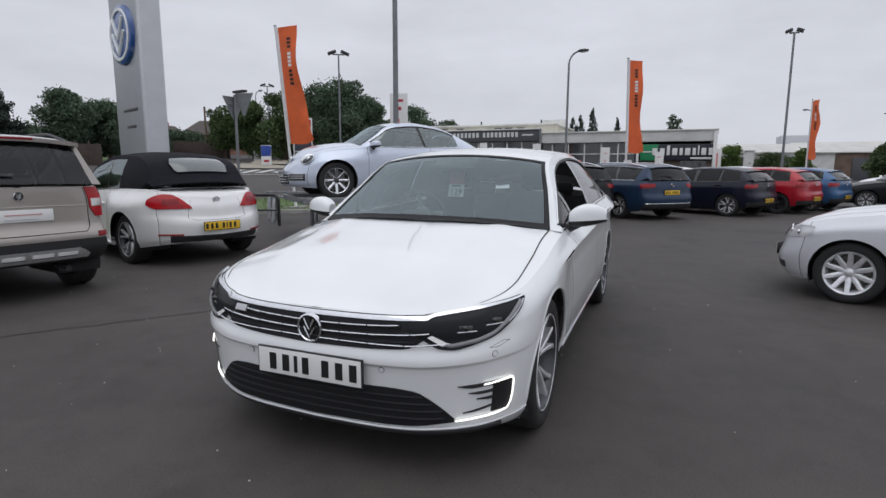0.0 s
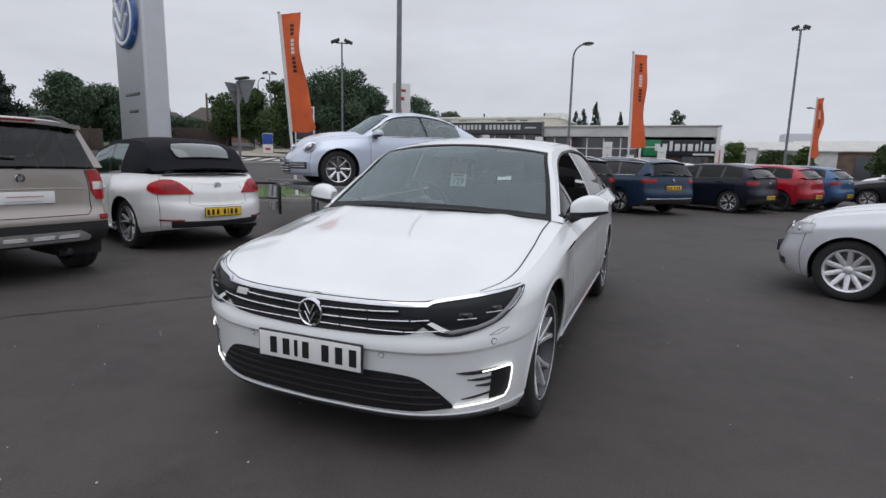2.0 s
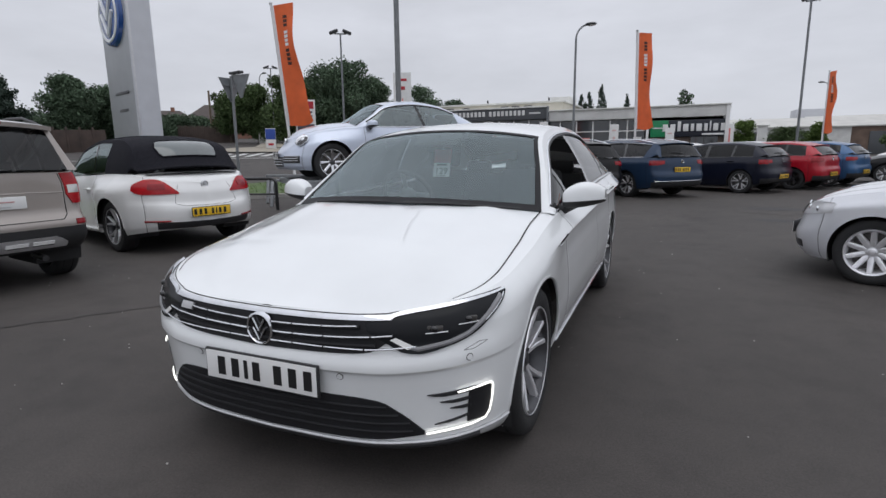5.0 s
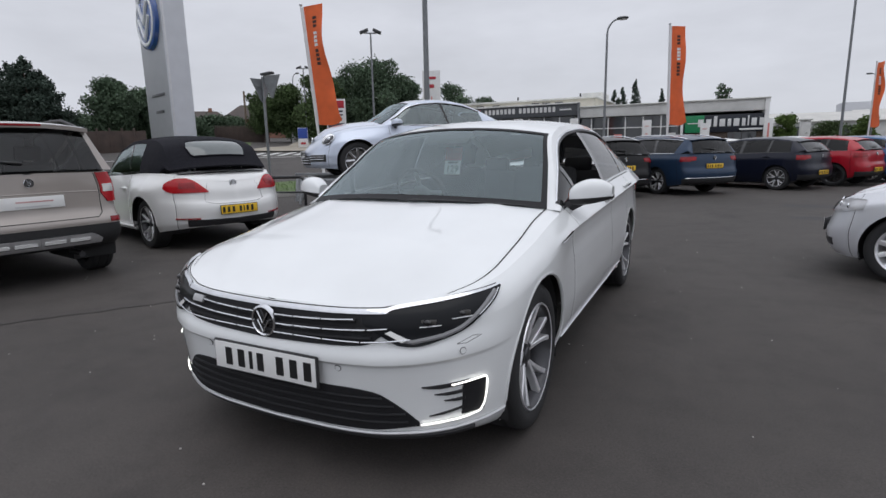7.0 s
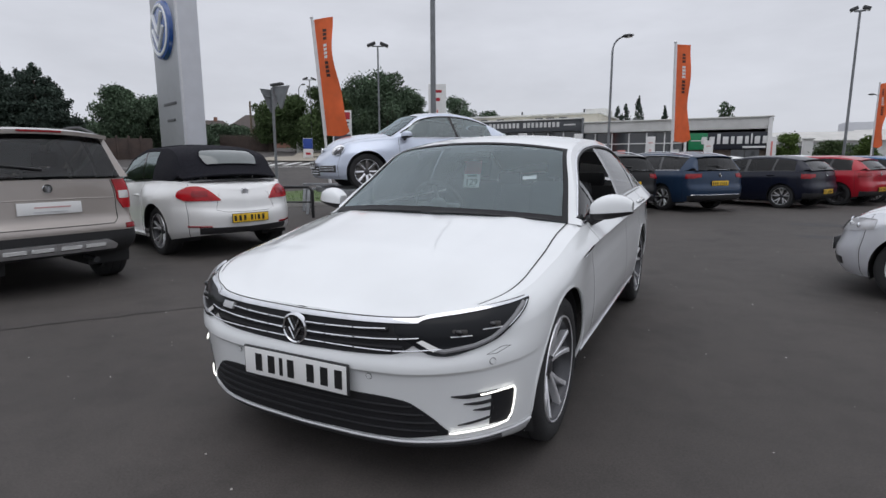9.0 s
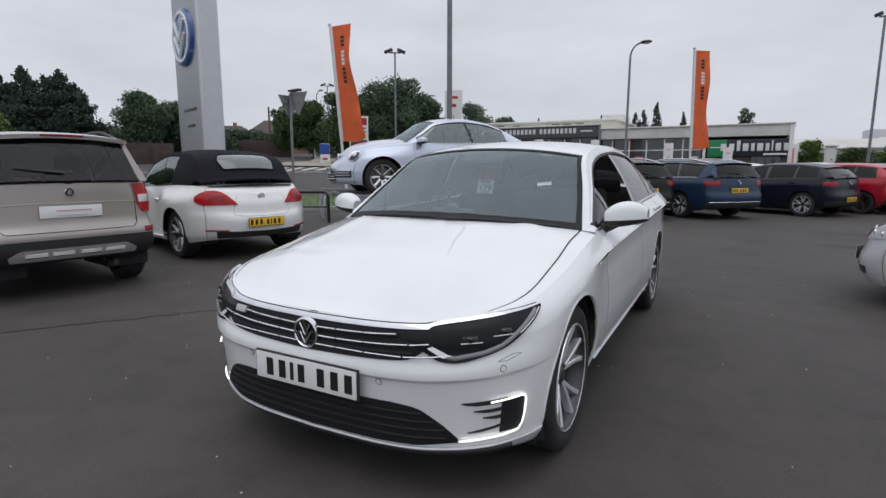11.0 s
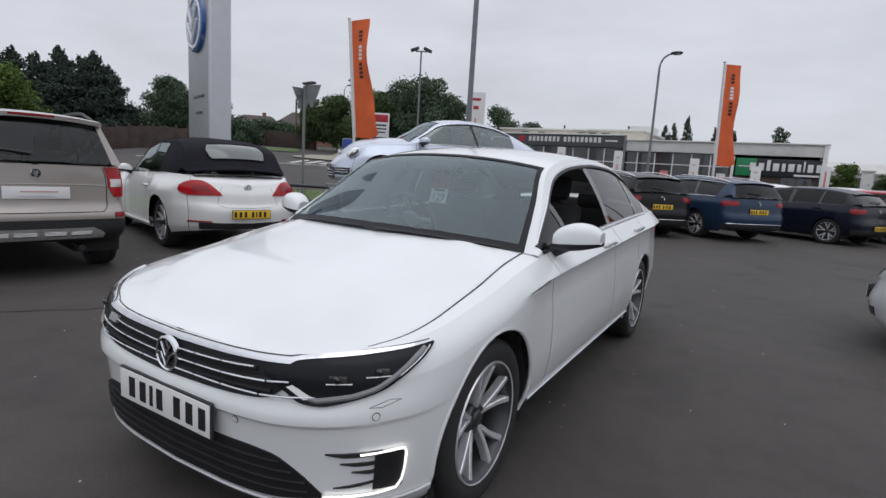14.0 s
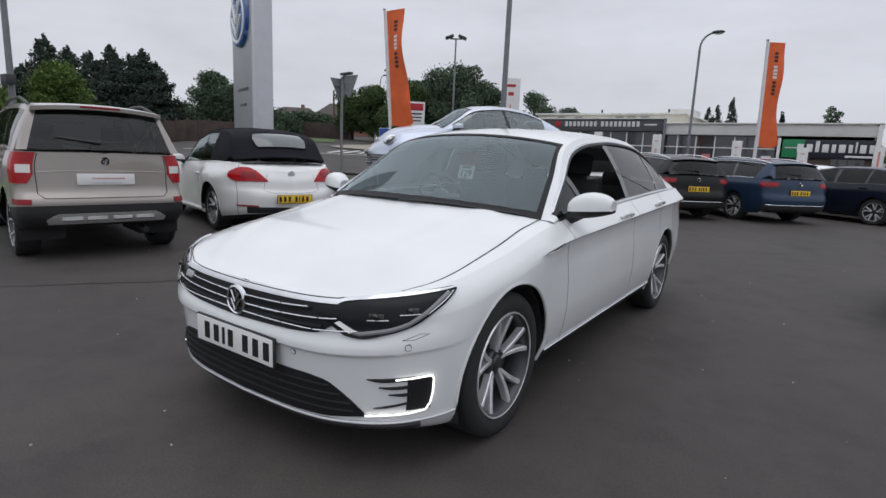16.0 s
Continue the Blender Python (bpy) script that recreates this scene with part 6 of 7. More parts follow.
# ---- verge, kerb, pavement, road marks ----
GRASS = mat("rough_mown_grass", (0.07, 0.115, 0.028), 0.9, var=0.35, scale=3.0, bump=0.8, bscale=40)
BLADE = mat("grass_blades", (0.08, 0.13, 0.03), 0.8, var=0.3, scale=2.0, rand=0.35)
KERB = mat("concrete_kerb", (0.32, 0.31, 0.29), 0.85, var=0.2, scale=6, bump=0.4, bscale=80)
PAVE = mat("buff_pavement", (0.30, 0.27, 0.22), 0.9, var=0.15, scale=2, bump=0.3, bscale=60)
LINE = mat("worn_white_road_paint", (0.55, 0.55, 0.53), 0.7, var=0.25, scale=8)
edge = [(-10.5, -30), (-8.9, -6), (-8.45, 0.5), (-8.75, 4.2), (-9.75, 8.3), (-9.6, 9.1), (-8.9, 9.85), (-8.2, 10.4), (-6.0, 12.0), (-4.2, 13.6)]
outer = [(-16, -30), (-14, -6), (-13.6, 1.5), (-13.6, 4.6), (-13.4, 8.0), (-13.0, 10.6), (-12.0, 12.6), (-10.8, 13.8), (-8.0, 15.8), (-5.6, 17.2)]


def along(line, n):
    """n points at even steps along a polyline."""
    p = np.array(line, float)
    d = np.r_[0, np.cumsum(np.hypot(*np.diff(p, axis=0).T))]
    u = np.linspace(0, d[-1], n)
    return [(float(np.interp(k, d, p[:, 0])), float(np.interp(k, d, p[:, 1]))) for k in u]


ea, oa = along(edge, 60), along(outer, 60)
rows = []
for (x0, y0), (x1, y1) in zip(ea, oa):
    rows.append([(x0 + (x1 - x0) * u, y0 + (y1 - y0) * u, rise(x0 + (x1 - x0) * u, y0 + (y1 - y0) * u) + 0.09 + 0.05 * math.sin(math.pi * u)) for u in np.linspace(0.0, 1, 9)])
solo("verge", Geo().grid(rows), GRASS, pose(0, 0, 0), "rough green grass verge along the forecourt", "grass", kind="structure", smooth=60)
g = Geo()
for k in range(9000):
    i, u = rnd.uniform(14, 58.9), rnd.random()
    a, b = int(i), i - int(i)
    x0, y0 = (ea[a][c] + (ea[a + 1][c] - ea[a][c]) * b for c in (0, 1))
    x1, y1 = (oa[a][c] + (oa[a + 1][c] - oa[a][c]) * b for c in (0, 1))
    x, y = x0 + (x1 - x0) * (0.03 + 0.95 * u), y0 + (y1 - y0) * (0.03 + 0.95 * u)
    z = rise(x, y) + 0.085 + 0.05 * math.sin(math.pi * u)
    h, w, t = rnd.uniform(0.04, 0.11), rnd.uniform(0.006, 0.014), rnd.uniform(0, 2 * math.pi)
    lx, ly = rnd.uniform(-0.04, 0.04), rnd.uniform(-0.04, 0.04)
    g.add([(x - w * math.cos(t), y - w * math.sin(t), z), (x + w * math.cos(t), y + w * math.sin(t), z), (x + lx, y + ly, z + h)], [(0, 1, 2)])
solo("grass", g, BLADE, pose(0, 0, 0), "tufts of green grass on the verge", "grass", kind="stuff", smooth=0)
kerb_line = along(edge, 64)
kerb = thing("kerb", pose(0, 0, 0), "row of grey concrete kerb stones edging the verge", "kerb", kind="structure")
for k in range(63):
    (x0, y0), (x1, y1) = kerb_line[k], kerb_line[k + 1]
    L = math.hypot(x1 - x0, y1 - y0)
    rot = Matrix.Rotation(math.atan2(y1 - y0, x1 - x0), 3, "Z")
    part("kerb_stone", Geo().box((0.5 * (x0 + x1), 0.5 * (y0 + y1), rise(x0, y0) + 0.045), (L - 0.008, 0.13, 0.15), 0.012, rot), KERB, kerb)


def draped(name, pa, pb, m, lift, label, category, kind="structure", n=24, w=7):
    """A strip of paving between two polylines, laid over the land."""
    A, B = along(pa, n), along(pb, n)
    rows = [[(x0 + (x1 - x0) * u, y0 + (y1 - y0) * u, rise(x0 + (x1 - x0) * u, y0 + (y1 - y0) * u) + lift) for u in np.linspace(0, 1, w)] for (x0, y0), (x1, y1) in zip(A, B)]
    return solo(name, Geo().grid(rows[::-1]), m, pose(0, 0, 0), label, category, kind=kind, smooth=60)


def polar(az, r):
    return (1.5 + r * math.sin(radians(az)), -2.5 + r * math.cos(radians(az)))


draped("pavement", [polar(a, 46) for a in (-42.5, -39, -35, -30)], [polar(a, 56) for a in (-41.8, -38.5, -34.5, -30)], PAVE, 0.10, "buff pavement corner beside the road", "pavement")
draped("traffic_island", [polar(a, r) for a, r in ((-46.4, 42), (-45.6, 40.6), (-43, 39.6), (-38.4, 39.4))], [polar(a, r) for a, r in ((-46.4, 42.4), (-44.6, 46), (-42.4, 47.4), (-38.4, 43))], PAVE, 0.08, "pale paved traffic island", "pavement")
draped("verge_far", [polar(a, 50) for a in (-75, -62, -52, -46)], [polar(a, 58) for a in (-75, -62, -52, -46)], GRASS, 0.06, "grass strip along the far side of the road", "grass")
for k in range(7):
    a0, a1 = polar(-46.6 + 1.5 * k, 35.0 + 0.15 * k), polar(-45.0 + 1.5 * k, 38.6 + 0.15 * k)
    draped("road_mark", [a0, a1], [(a0[0] + 0.42, a0[1] + 0.1), (a1[0] + 0.42, a1[1] + 0.1)], LINE, 0.02, "worn white hatching on the road", "road marking", n=6, w=2)
draped("road_mark", [polar(a, 33.6) for a in (-60, -52, -46, -40, -36)], [polar(a, 33.9) for a in (-60, -52, -46, -40, -36)], LINE, 0.02, "worn white edge line of the road", "road marking", n=24, w=2)

# ---- steel ramp under the coupe, hoop rail ----
GALV = mat("weathered_galvanised_steel", (0.30, 0.31, 0.32), 0.55, 0.6, var=0.2, scale=12, bump=0.1)
BLACKSTEEL = mat("black_painted_steel", (0.012, 0.012, 0.013), 0.35, coat=0.3, var=0.1)
rp = place(-4.82, 6.28, -0.656, -0.755, 0)
ramp = thing("display_ramp", rp, "galvanised steel display ramp on angled legs", "ramp")
for s in (1, -1):
    part("track", Geo().box((s * 0.76, 1.3, RAMP - 0.04), (0.36, 3.9, 0.08), 0.01), GALV, ramp)
    for x in (-0.18, 0.18):
        part("track_lip", Geo().box((s * 0.76 + x, 1.3, RAMP + 0.008), (0.02, 3.9, 0.05), 0.004), GALV, ramp)
    for y in (-0.1, 0.9, 2.0, 3.1):
        part("leg", Geo().tube([(s * 0.80, y, 0), (s * 0.76, y, RAMP - 0.06)], 0.045, 8), GALV, ramp)
        part("leg_foot", Geo().box((s * 0.80, y, 0.008), (0.2, 0.2, 0.016), 0.003), GALV, ramp)
for y in (-0.1, 0.9, 2.0, 3.1):
    part("cross_beam", Geo().box((0, y, RAMP - 0.12), (1.5, 0.08, 0.08), 0.008), GALV, ramp)
part("end_stop", Geo().box((0, -0.62, RAMP - 0.02), (1.9, 0.06, 0.10), 0.008), GALV, ramp)


def trestle(x, y, dx, dy, L, H):
    """A steel trestle: a top bar on two splayed pairs of legs."""
    m = pose(x, y, 0, 0, 0, math.degrees(math.atan2(dy, dx)))
    t = thing("trestle", m, "galvanised steel trestle with splayed legs", "trestle", "steel trestles")
    part("top_bar", Geo().box((0, 0, H - 0.03), (L, 0.09, 0.06), 0.006), GALV, t)
    for sx in (1, -1):
        for sy in (1, -1):
            part("leg", Geo().box((sx * (L / 2 - 0.06), sy * 0.13, H / 2 - 0.03), (0.07, 0.05, H - 0.05), 0.006, Matrix.Rotation(sy * 0.28, 3, "X")), GALV, t)
        part("brace", Geo().box((sx * (L / 2 - 0.06), 0, H * 0.35), (0.05, 0.30, 0.04), 0.004), GALV, t)


trestle(-7.6, 8.75, 0.915, 0.40, 1.25, 0.72)
trestle(-7.0, 8.1, 0.915, 0.40, 1.1, 0.64)
hp = []
hx0, hy0, hx1, hy1 = -8.35, 6.6, -6.75, 7.2
for k in range(9):
    a = math.pi / 2 * k / 8
    hp.append((hx1 - 0.12 + 0.12 * math.sin(a), hy1, 0.70 - 0.12 + 0.12 * math.cos(a)))
pts = [(hx0, hy0, 0), (hx0, hy0, 0.58)] + [(hx0 + 0.12 - 0.12 * math.cos(a), hy0 + 0.03 * a, 0.58 + 0.12 * math.sin(a)) for a in (math.pi / 2 * k / 6 for k in range(1, 7))] + hp + [(hx1, hy1, 0.0)]
hoop = thing("hoop_rail", pose(0, 0, 0), "black steel hoop rail beside the kerb", "railing")
part("hoop", Geo().tube(pts, 0.035, 10), BLACKSTEEL, hoop)
part("mid_rail", Geo().tube([(hx0, hy0, 0.36), (hx1, hy1, 0.36)], 0.022, 8), BLACKSTEEL, hoop)

# ---- totem sign ----
TOTEM = mat("brushed_silver_panel", (0.36, 0.37, 0.39), 0.42, 0.55, var=0.05, scale=4)
TOTEMSIDE = mat("pale_grey_panel", (0.55, 0.56, 0.59), 0.45, 0.2, var=0.04, scale=4)
BADGEBLUE = mat("badge_blue", (0.01, 0.07, 0.28), 0.25, coat=0.6, var=0.05)
BADGEWHITE = mat("badge_white", (0.75, 0.76, 0.78), 0.3, var=0.03)
n_face, e_dir = Vector((-0.32, -0.947, 0)), Vector((-0.947, 0.32, 0))
TH = 6.9
tm = Matrix(((-e_dir.x, -n_face.x, 0, -8.62), (-e_dir.y, -n_face.y, 0, 5.42), (0, 0, 1, 0.08), (0, 0, 0, 1)))
totem = thing("totem_sign", tm, "tall silver totem sign with a round blue badge", "sign")
part("face_panel", Geo().box((-0.76, 0.02, TH / 2), (1.48, 0.04, TH), 0.004), TOTEM, totem)
part("back_panel", Geo().box((-0.76, 0.44, TH / 2), (1.48, 0.04, TH), 0.004), TOTEM, totem)
part("side_panel", Geo().box((-0.012, 0.23, TH / 2), (0.024, 0.46, TH), 0.004), TOTEMSIDE, totem)
part("side_panel", Geo().box((-1.508, 0.23, TH / 2), (0.024, 0.46, TH), 0.004), TOTEMSIDE, totem)
part("side_edge", Geo().box((0.002, 0.035, TH / 2), (0.02, 0.035, TH), 0.003), SATIN, totem)
part("top_cap", Geo().box((-0.76, 0.23, TH + 0.02), (1.53, 0.47, 0.04), 0.01), TOTEMSIDE, totem)
part("footing", Geo().box((-0.76, 0.23, 0.0), (1.7, 0.62, 0.18), 0.02), KERB, totem)
zb = 3.98
bd = part("badge", Geo().lathe([(0.0005, -0.09), (0.55, -0.09), (0.59, -0.07), (0.61, 0.0)], 48, "y", (-0.76, 0, zb)), BADGEBLUE, totem, "round blue badge with white ring")
part("badge_ring", Geo().lathe([(0.46, -0.092), (0.47, -0.108), (0.52, -0.108), (0.53, -0.092)], 48, "y", (-0.76, 0, zb)), BADGEWHITE, bd)
for top, w in ((0.33, 0.27), (0.04, 0.31)):
    part("badge_chevron", Geo().tube([(-0.76 - w, -0.10, zb + top), (-0.76, -0.10, zb + top - 0.42), (-0.76 + w, -0.10, zb + top)], 0.045, 6), BADGEWHITE, bd)
for z, w in ((2.45, 0.80), (2.1, 0.50)):
    part("name_bar", Geo().box((-0.70, -0.008, z), (w, 0.010, 0.06), 0.002), ALLOYDARK, totem)

# ---- flags ----
ORANGE = mat("orange_flag_cloth", (0.72, 0.13, 0.035), 0.75, var=0.10, scale=3, bump=0.2, bscale=20)
FLAGWHITE = mat("white_pole_sleeve", (0.70, 0.69, 0.70), 0.6, var=0.05)
FLAGINK = mat("black_flag_print", (0.05, 0.02, 0.015), 0.7)


def flag(x, y, z0, top, lean, yaw, seed, drop=3.35, wave=1.0):
    """A tall banner on a white pole, its foot blown out."""
    r = random.Random(seed)
    m = pose(x, y, z0, 0, lean, yaw)
    f = thing("flag", m, "tall orange banner with dark print on a white pole", "flag", "orange banners")
    H = top - z0
    part("pole", Geo().tube([(0, 0, 0), (0, 0, H)], [0.045, 0.035], 10), FLAGWHITE, f)
    part("pole_cap", Geo().ball((0, 0, H + 0.02), 0.05, 10, 6), SATIN, f)
    part("pole_base", Geo().box((0, 0, 0.04), (0.5, 0.5, 0.08), 0.01), KERB, f)
    part("sleeve", Geo().box((0.052, 0, H - drop / 2 - 0.05), (0.05, 0.03, drop), 0.01), FLAGWHITE, f)
    ph = r.uniform(0, 6)

    def P(u, v):
        zz = H - 0.05 - drop * v - 0.10 * u * v
        xx = 0.07 + 0.60 * u * (1 - 0.12 * math.sin(math.pi * v)) + 0.16 * v**2.2 * u
        yy = wave * (0.10 * math.sin(ph + 5.5 * v + 2 * u) * u * (0.3 + v) + 0.07 * math.sin(ph + 11 * v) * u * u)
        if v > 0.9:
            zz += 0.32 * (v - 0.9) / 0.1 * (u - 0.35) ** 2 * 1.2 * u
        return (xx, yy, zz)

    rows = [[P(u, v) for u in np.linspace(0, 1, 13)] for v in np.linspace(0, 1, 41)]
    cl = part("banner_cloth", Geo().grid(rows), ORANGE, f)
    # print: bars along the cloth, reading downwards
    for v0, v1, mm in ((0.09, 0.19, FLAGINK), (0.215, 0.345, FLAGWHITE), (0.36, 0.50, FLAGINK)):
        n = int((v1 - v0) * 31)
        for k in range(n):
            a, b = v0 + (v1 - v0) * k / n, v0 + (v1 - v0) * (k + 0.72) / n
            for side in (-1, 1):
                part("print_bar", Geo().grid([[(p[0], p[1] + side * 0.006, p[2]) for p in (P(u, v) for u in (0.42, 0.52, 0.64))] for v in (a, 0.5 * (a + b), b)]), mm, cl)
    return f


flag(-8.98, 10.68, 0.09, 5.44, -5, 8, 3)
flag(-0.02, 19.0, 0.0, 5.35, -2, 42, 4, wave=0.7)
flag(8.95, 35.0, 0.0, 5.35, 0, -66, 5)

# ---- lamp posts and poles ----
POLE = mat("grey_lamp_post_steel", (0.20, 0.21, 0.22), 0.5, 0.5, var=0.12, scale=5)
HEAD = mat("dark_lamp_head", (0.05, 0.052, 0.055), 0.45, 0.3, var=0.1)
LAMPGLASS = mat("lamp_diffuser", (0.55, 0.55, 0.52), 0.3, coat=0.4)


def lamp_post(x, y, top, style, r=0.065, yaw=0.0, label="grey steel lamp post with two floodlight heads", k=1.0):
    z = rise(x, y)
    p = thing("street_lamp", pose(x, y, z, 0, 0, yaw), label, "lamp post", "lamp posts")
    H = top - z
    if style == "swan":
        pts = [(0, 0, 0), (0, 0, H - 0.8)] + [(0.5 * (1 - math.cos(a)), 0, H - 0.8 + 0.6 * math.sin(a)) for a in (math.pi / 2 * k / 8 for k in range(1, 9))]
        part("post", Geo().tube(pts, [r, r * 0.75] + [r * 0.6] * 8, 10), POLE, p)
        h = part("lamp_head", Geo().ball((0.66, 0, H - 0.18), (0.27, 0.13, 0.08), 16, 8), HEAD, p)
        part("diffuser", Geo().ball((0.68, 0, H - 0.23), (0.20, 0.10, 0.05), 14, 8), LAMPGLASS, h)
    else:
        part("post", Geo().tube([(0, 0, 0), (0, 0, H)], [r, r * 0.75], 10), POLE, p)
        part("cross_arm", Geo().box((0, 0, H), (0.7 * k, 0.07, 0.07), 0.01), POLE, p)
        for s in (1, -1):
            rot = Matrix.Rotation(s * radians(22), 3, "Y")
            h = part("lamp_head", Geo().box((s * 0.38 * k, 0, H + 0.10), (0.52 * k, 0.34 * k, 0.15), 0.04, rot), HEAD, p)
            part("diffuser", Geo().box((s * 0.41 * k, 0, H + 0.02), (0.40 * k, 0.26 * k, 0.02), 0.005, rot), LAMPGLASS, h)
    part("base_box", Geo().box((0, 0, 0.5), (r * 3, r * 3, 1.0), 0.02), POLE, p)


lamp_post(-17.0, 25.4, 8.0, "twin", yaw=35)
lamp_post(-3.28, 24.4, 7.1, "swan", label="slim grey street lamp with a curved arm")
lamp_post(6.58, 28.2, 7.75, "twin", yaw=0, k=0.6)
lamp_post(*polar(-40.5, 54), 8.9, "twin", yaw=40, label="distant grey lamp post with two heads")
lamp_post(*polar(-41.6, 60), 9.4, "swan", label="distant grey street lamp with a curved arm")
lamp_post(14.5, 62, 7.5, "swan", yaw=180, label="distant grey street lamp with a curved arm")
lamp_post(25, 75, 8.0, "swan", yaw=180, label="distant grey street lamp with a curved arm")
lamp_post(*polar(-53.2, 70), 12.5, "swan", yaw=20, label="distant grey street lamp with a curved arm")
lm = thing("lighting_mast", pose(-9.35, 18, rise(-9.35, 18)), "tall plain grey steel mast", "pole")
part("post", Geo().tube([(0, 0, 0), (0, 0, 14)], [0.125, 0.09], 12), POLE, lm)
part("base_plate", Geo().box((0, 0, 0.02), (0.45, 0.45, 0.04), 0.01), POLE, lm)
part("access_door", Geo().box((0.0, -0.12, 0.8), (0.12, 0.02, 0.5), 0.005), HEAD, lm)
lm = thing("lighting_mast", pose(-21.0, 4.7, 0), "tall grey mast with a small box on it", "pole")
part("post", Geo().tube([(0, 0, 0), (0, 0, 11)], [0.11, 0.08], 12), POLE, lm)
part("control_box", Geo().box((0.12, -0.1, 3.1), (0.55, 0.3, 0.32), 0.03), HEAD, lm)
solo("utility_pole", Geo().tube([(0, 0, 0), (0, 0, 5.2)], [0.12, 0.10], 10), mat("weathered_timber_pole", (0.16, 0.12, 0.09), 0.9, var=0.25, scale=6), pose(*polar(-46.3, 62), rise(*polar(-46.3, 62))), "weathered brown timber utility pole", "pole")

# ---- signs ----
SIGNBACK = mat("grey_sign_back", (0.22, 0.23, 0.24), 0.5, 0.5, var=0.1)
gw = thing("traffic_sign", pose(-9.9, 9.35, 0.09, 0, 0, 78), "triangular traffic sign seen from its grey back", "sign")
part("post", Geo().tube([(0, 0, 0), (0, 0, 3.25)], 0.04, 10), SIGNBACK, gw)
tri = [(-0.36, 0.05, 3.2), (0.36, 0.05, 3.2), (0.05, 0.05, 2.57), (-0.05, 0.05, 2.57)]
part("sign_plate", Geo().prism(tri, (0, 0.012, 0)), SIGNBACK, gw)
part("plate_rail", Geo().box((0, 0.035, 3.0), (0.46, 0.03, 0.05), 0.004), SIGNBACK, gw)
tri2 = [(0.02, 0.02, 3.28), (0.14, -0.62, 3.28), (0.08, -0.32, 2.66), (0.05, -0.26, 2.66)]
part("second_plate", Geo().prism(tri2, (0.012, 0.003, 0)), SIGNBACK, gw)
part("top_lamp", Geo().box((0.05, -0.16, 3.33), (0.14, 0.5, 0.07), 0.02), HEAD, gw)

SIGNWHITE = mat("white_sign_board", (0.70, 0.70, 0.69), 0.5, var=0.05)
SIGNRED = mat("red_sign_print", (0.42, 0.02, 0.035), 0.5, var=0.05)
SIGNDARK = mat("dark_sign_print", (0.04, 0.045, 0.06), 0.5)
SIGNBLUE = mat("blue_sign_print", (0.02, 0.06, 0.30), 0.5)
PALEPINK = mat("faded_red_sign_print", (0.62, 0.42, 0.40), 0.5, var=0.05)
PINK = mat("pale_red_sign_print", (0.62, 0.20, 0.18), 0.5, var=0.05)


def post_sign(name, x, y, z0, z1, w, yaw, label, rows, board=SIGNWHITE, posts=True, depth=0.10):
    """A framed board with printed bands; rows: (from, to, share of width, material) up the board."""
    zg = rise(x, y)
    s = thing(name, pose(x, y, zg, 0, 0, yaw), label, "sign")
    b0, b1 = z0 - zg, z1 - zg
    bd = part("board", Geo().box((0, 0, 0.5 * (b0 + b1)), (w, depth, b1 - b0), 0.01), board, s)
    for a, b, share, mm in rows:
        h = (b - a) * (b1 - b0)
        part("print_band", Geo().box((0, -depth / 2 - 0.006, b0 + 0.5 * (a + b) * (b1 - b0)), (w * share, 0.008, h), 0.002), mm, bd)
    if posts:
        for k in (-1, 1):
            part("post", Geo().tube([(k * (w / 2 - 0.04), 0.02, 0), (k * (w / 2 - 0.04), 0.02, b1)], 0.035, 8), SIGNWHITE, s)
    return s


post_sign("hoarding_sign", -17.2, 22.0, 2.2, 4.05, 1.05, 38, "white post sign with red heading and dark panel", [(0.74, 0.95, 0.85, SIGNRED), (0.62, 0.67, 0.7, SIGNDARK), (0.52, 0.56, 0.7, SIGNDARK), (0.42, 0.46, 0.6, SIGNDARK), (0.04, 0.30, 0.86, SIGNDARK)])
post_sign("pylon_sign", -12.3, 24.0, 0.9, 5.35, 0.95, 28, "white pylon sign with red edge print", [(0.90, 0.93, 0.5, SIGNRED), (0.80, 0.84, 0.3, SIGNRED), (0.2, 0.7, 0.08, PINK)], posts=False, depth=0.3)
bx, by = polar(-40.9, 44)
post_sign("pavement_board", bx, by, rise(bx, by) + 0.1, rise(bx, by) + 1.6, 0.75, 40, "blue and white pavement advertising board", [(0.45, 0.98, 0.97, SIGNBLUE), (0.15, 0.26, 0.5, SIGNRED)], board=SIGNWHITE)
for x, zt in ((-8.75, 3.0), (-5.55, 2.9), (-1.75, 2.65), (0.98, 2.4)):
    post_sign("pillar_sign", x, 28.0, 0.0, zt - 0.15, 0.42, 0, "white pillar sign with pale red print", [(0.86, 0.89, 0.5, PALEPINK), (0.62, 0.74, 0.3, PALEPINK), (0.3, 0.36, 0.5, PALEPINK)], posts=False, depth=0.2)
post_sign("pillar_sign", 3.95, 31.5, 0.0, 2.5, 0.42, 0, "white pillar sign with a red edge", [(0.1, 0.9, 0.2, PINK)], posts=False, depth=0.2)
post_sign("roadside_board", -27.3, 5.2, 0.75, 2.15, 3.2, 78, "white roadside board with red and dark print", [(0.70, 0.85, 0.7, SIGNDARK), (0.50, 0.62, 0.55, SIGNRED), (0.18, 0.36, 0.6, PINK)])

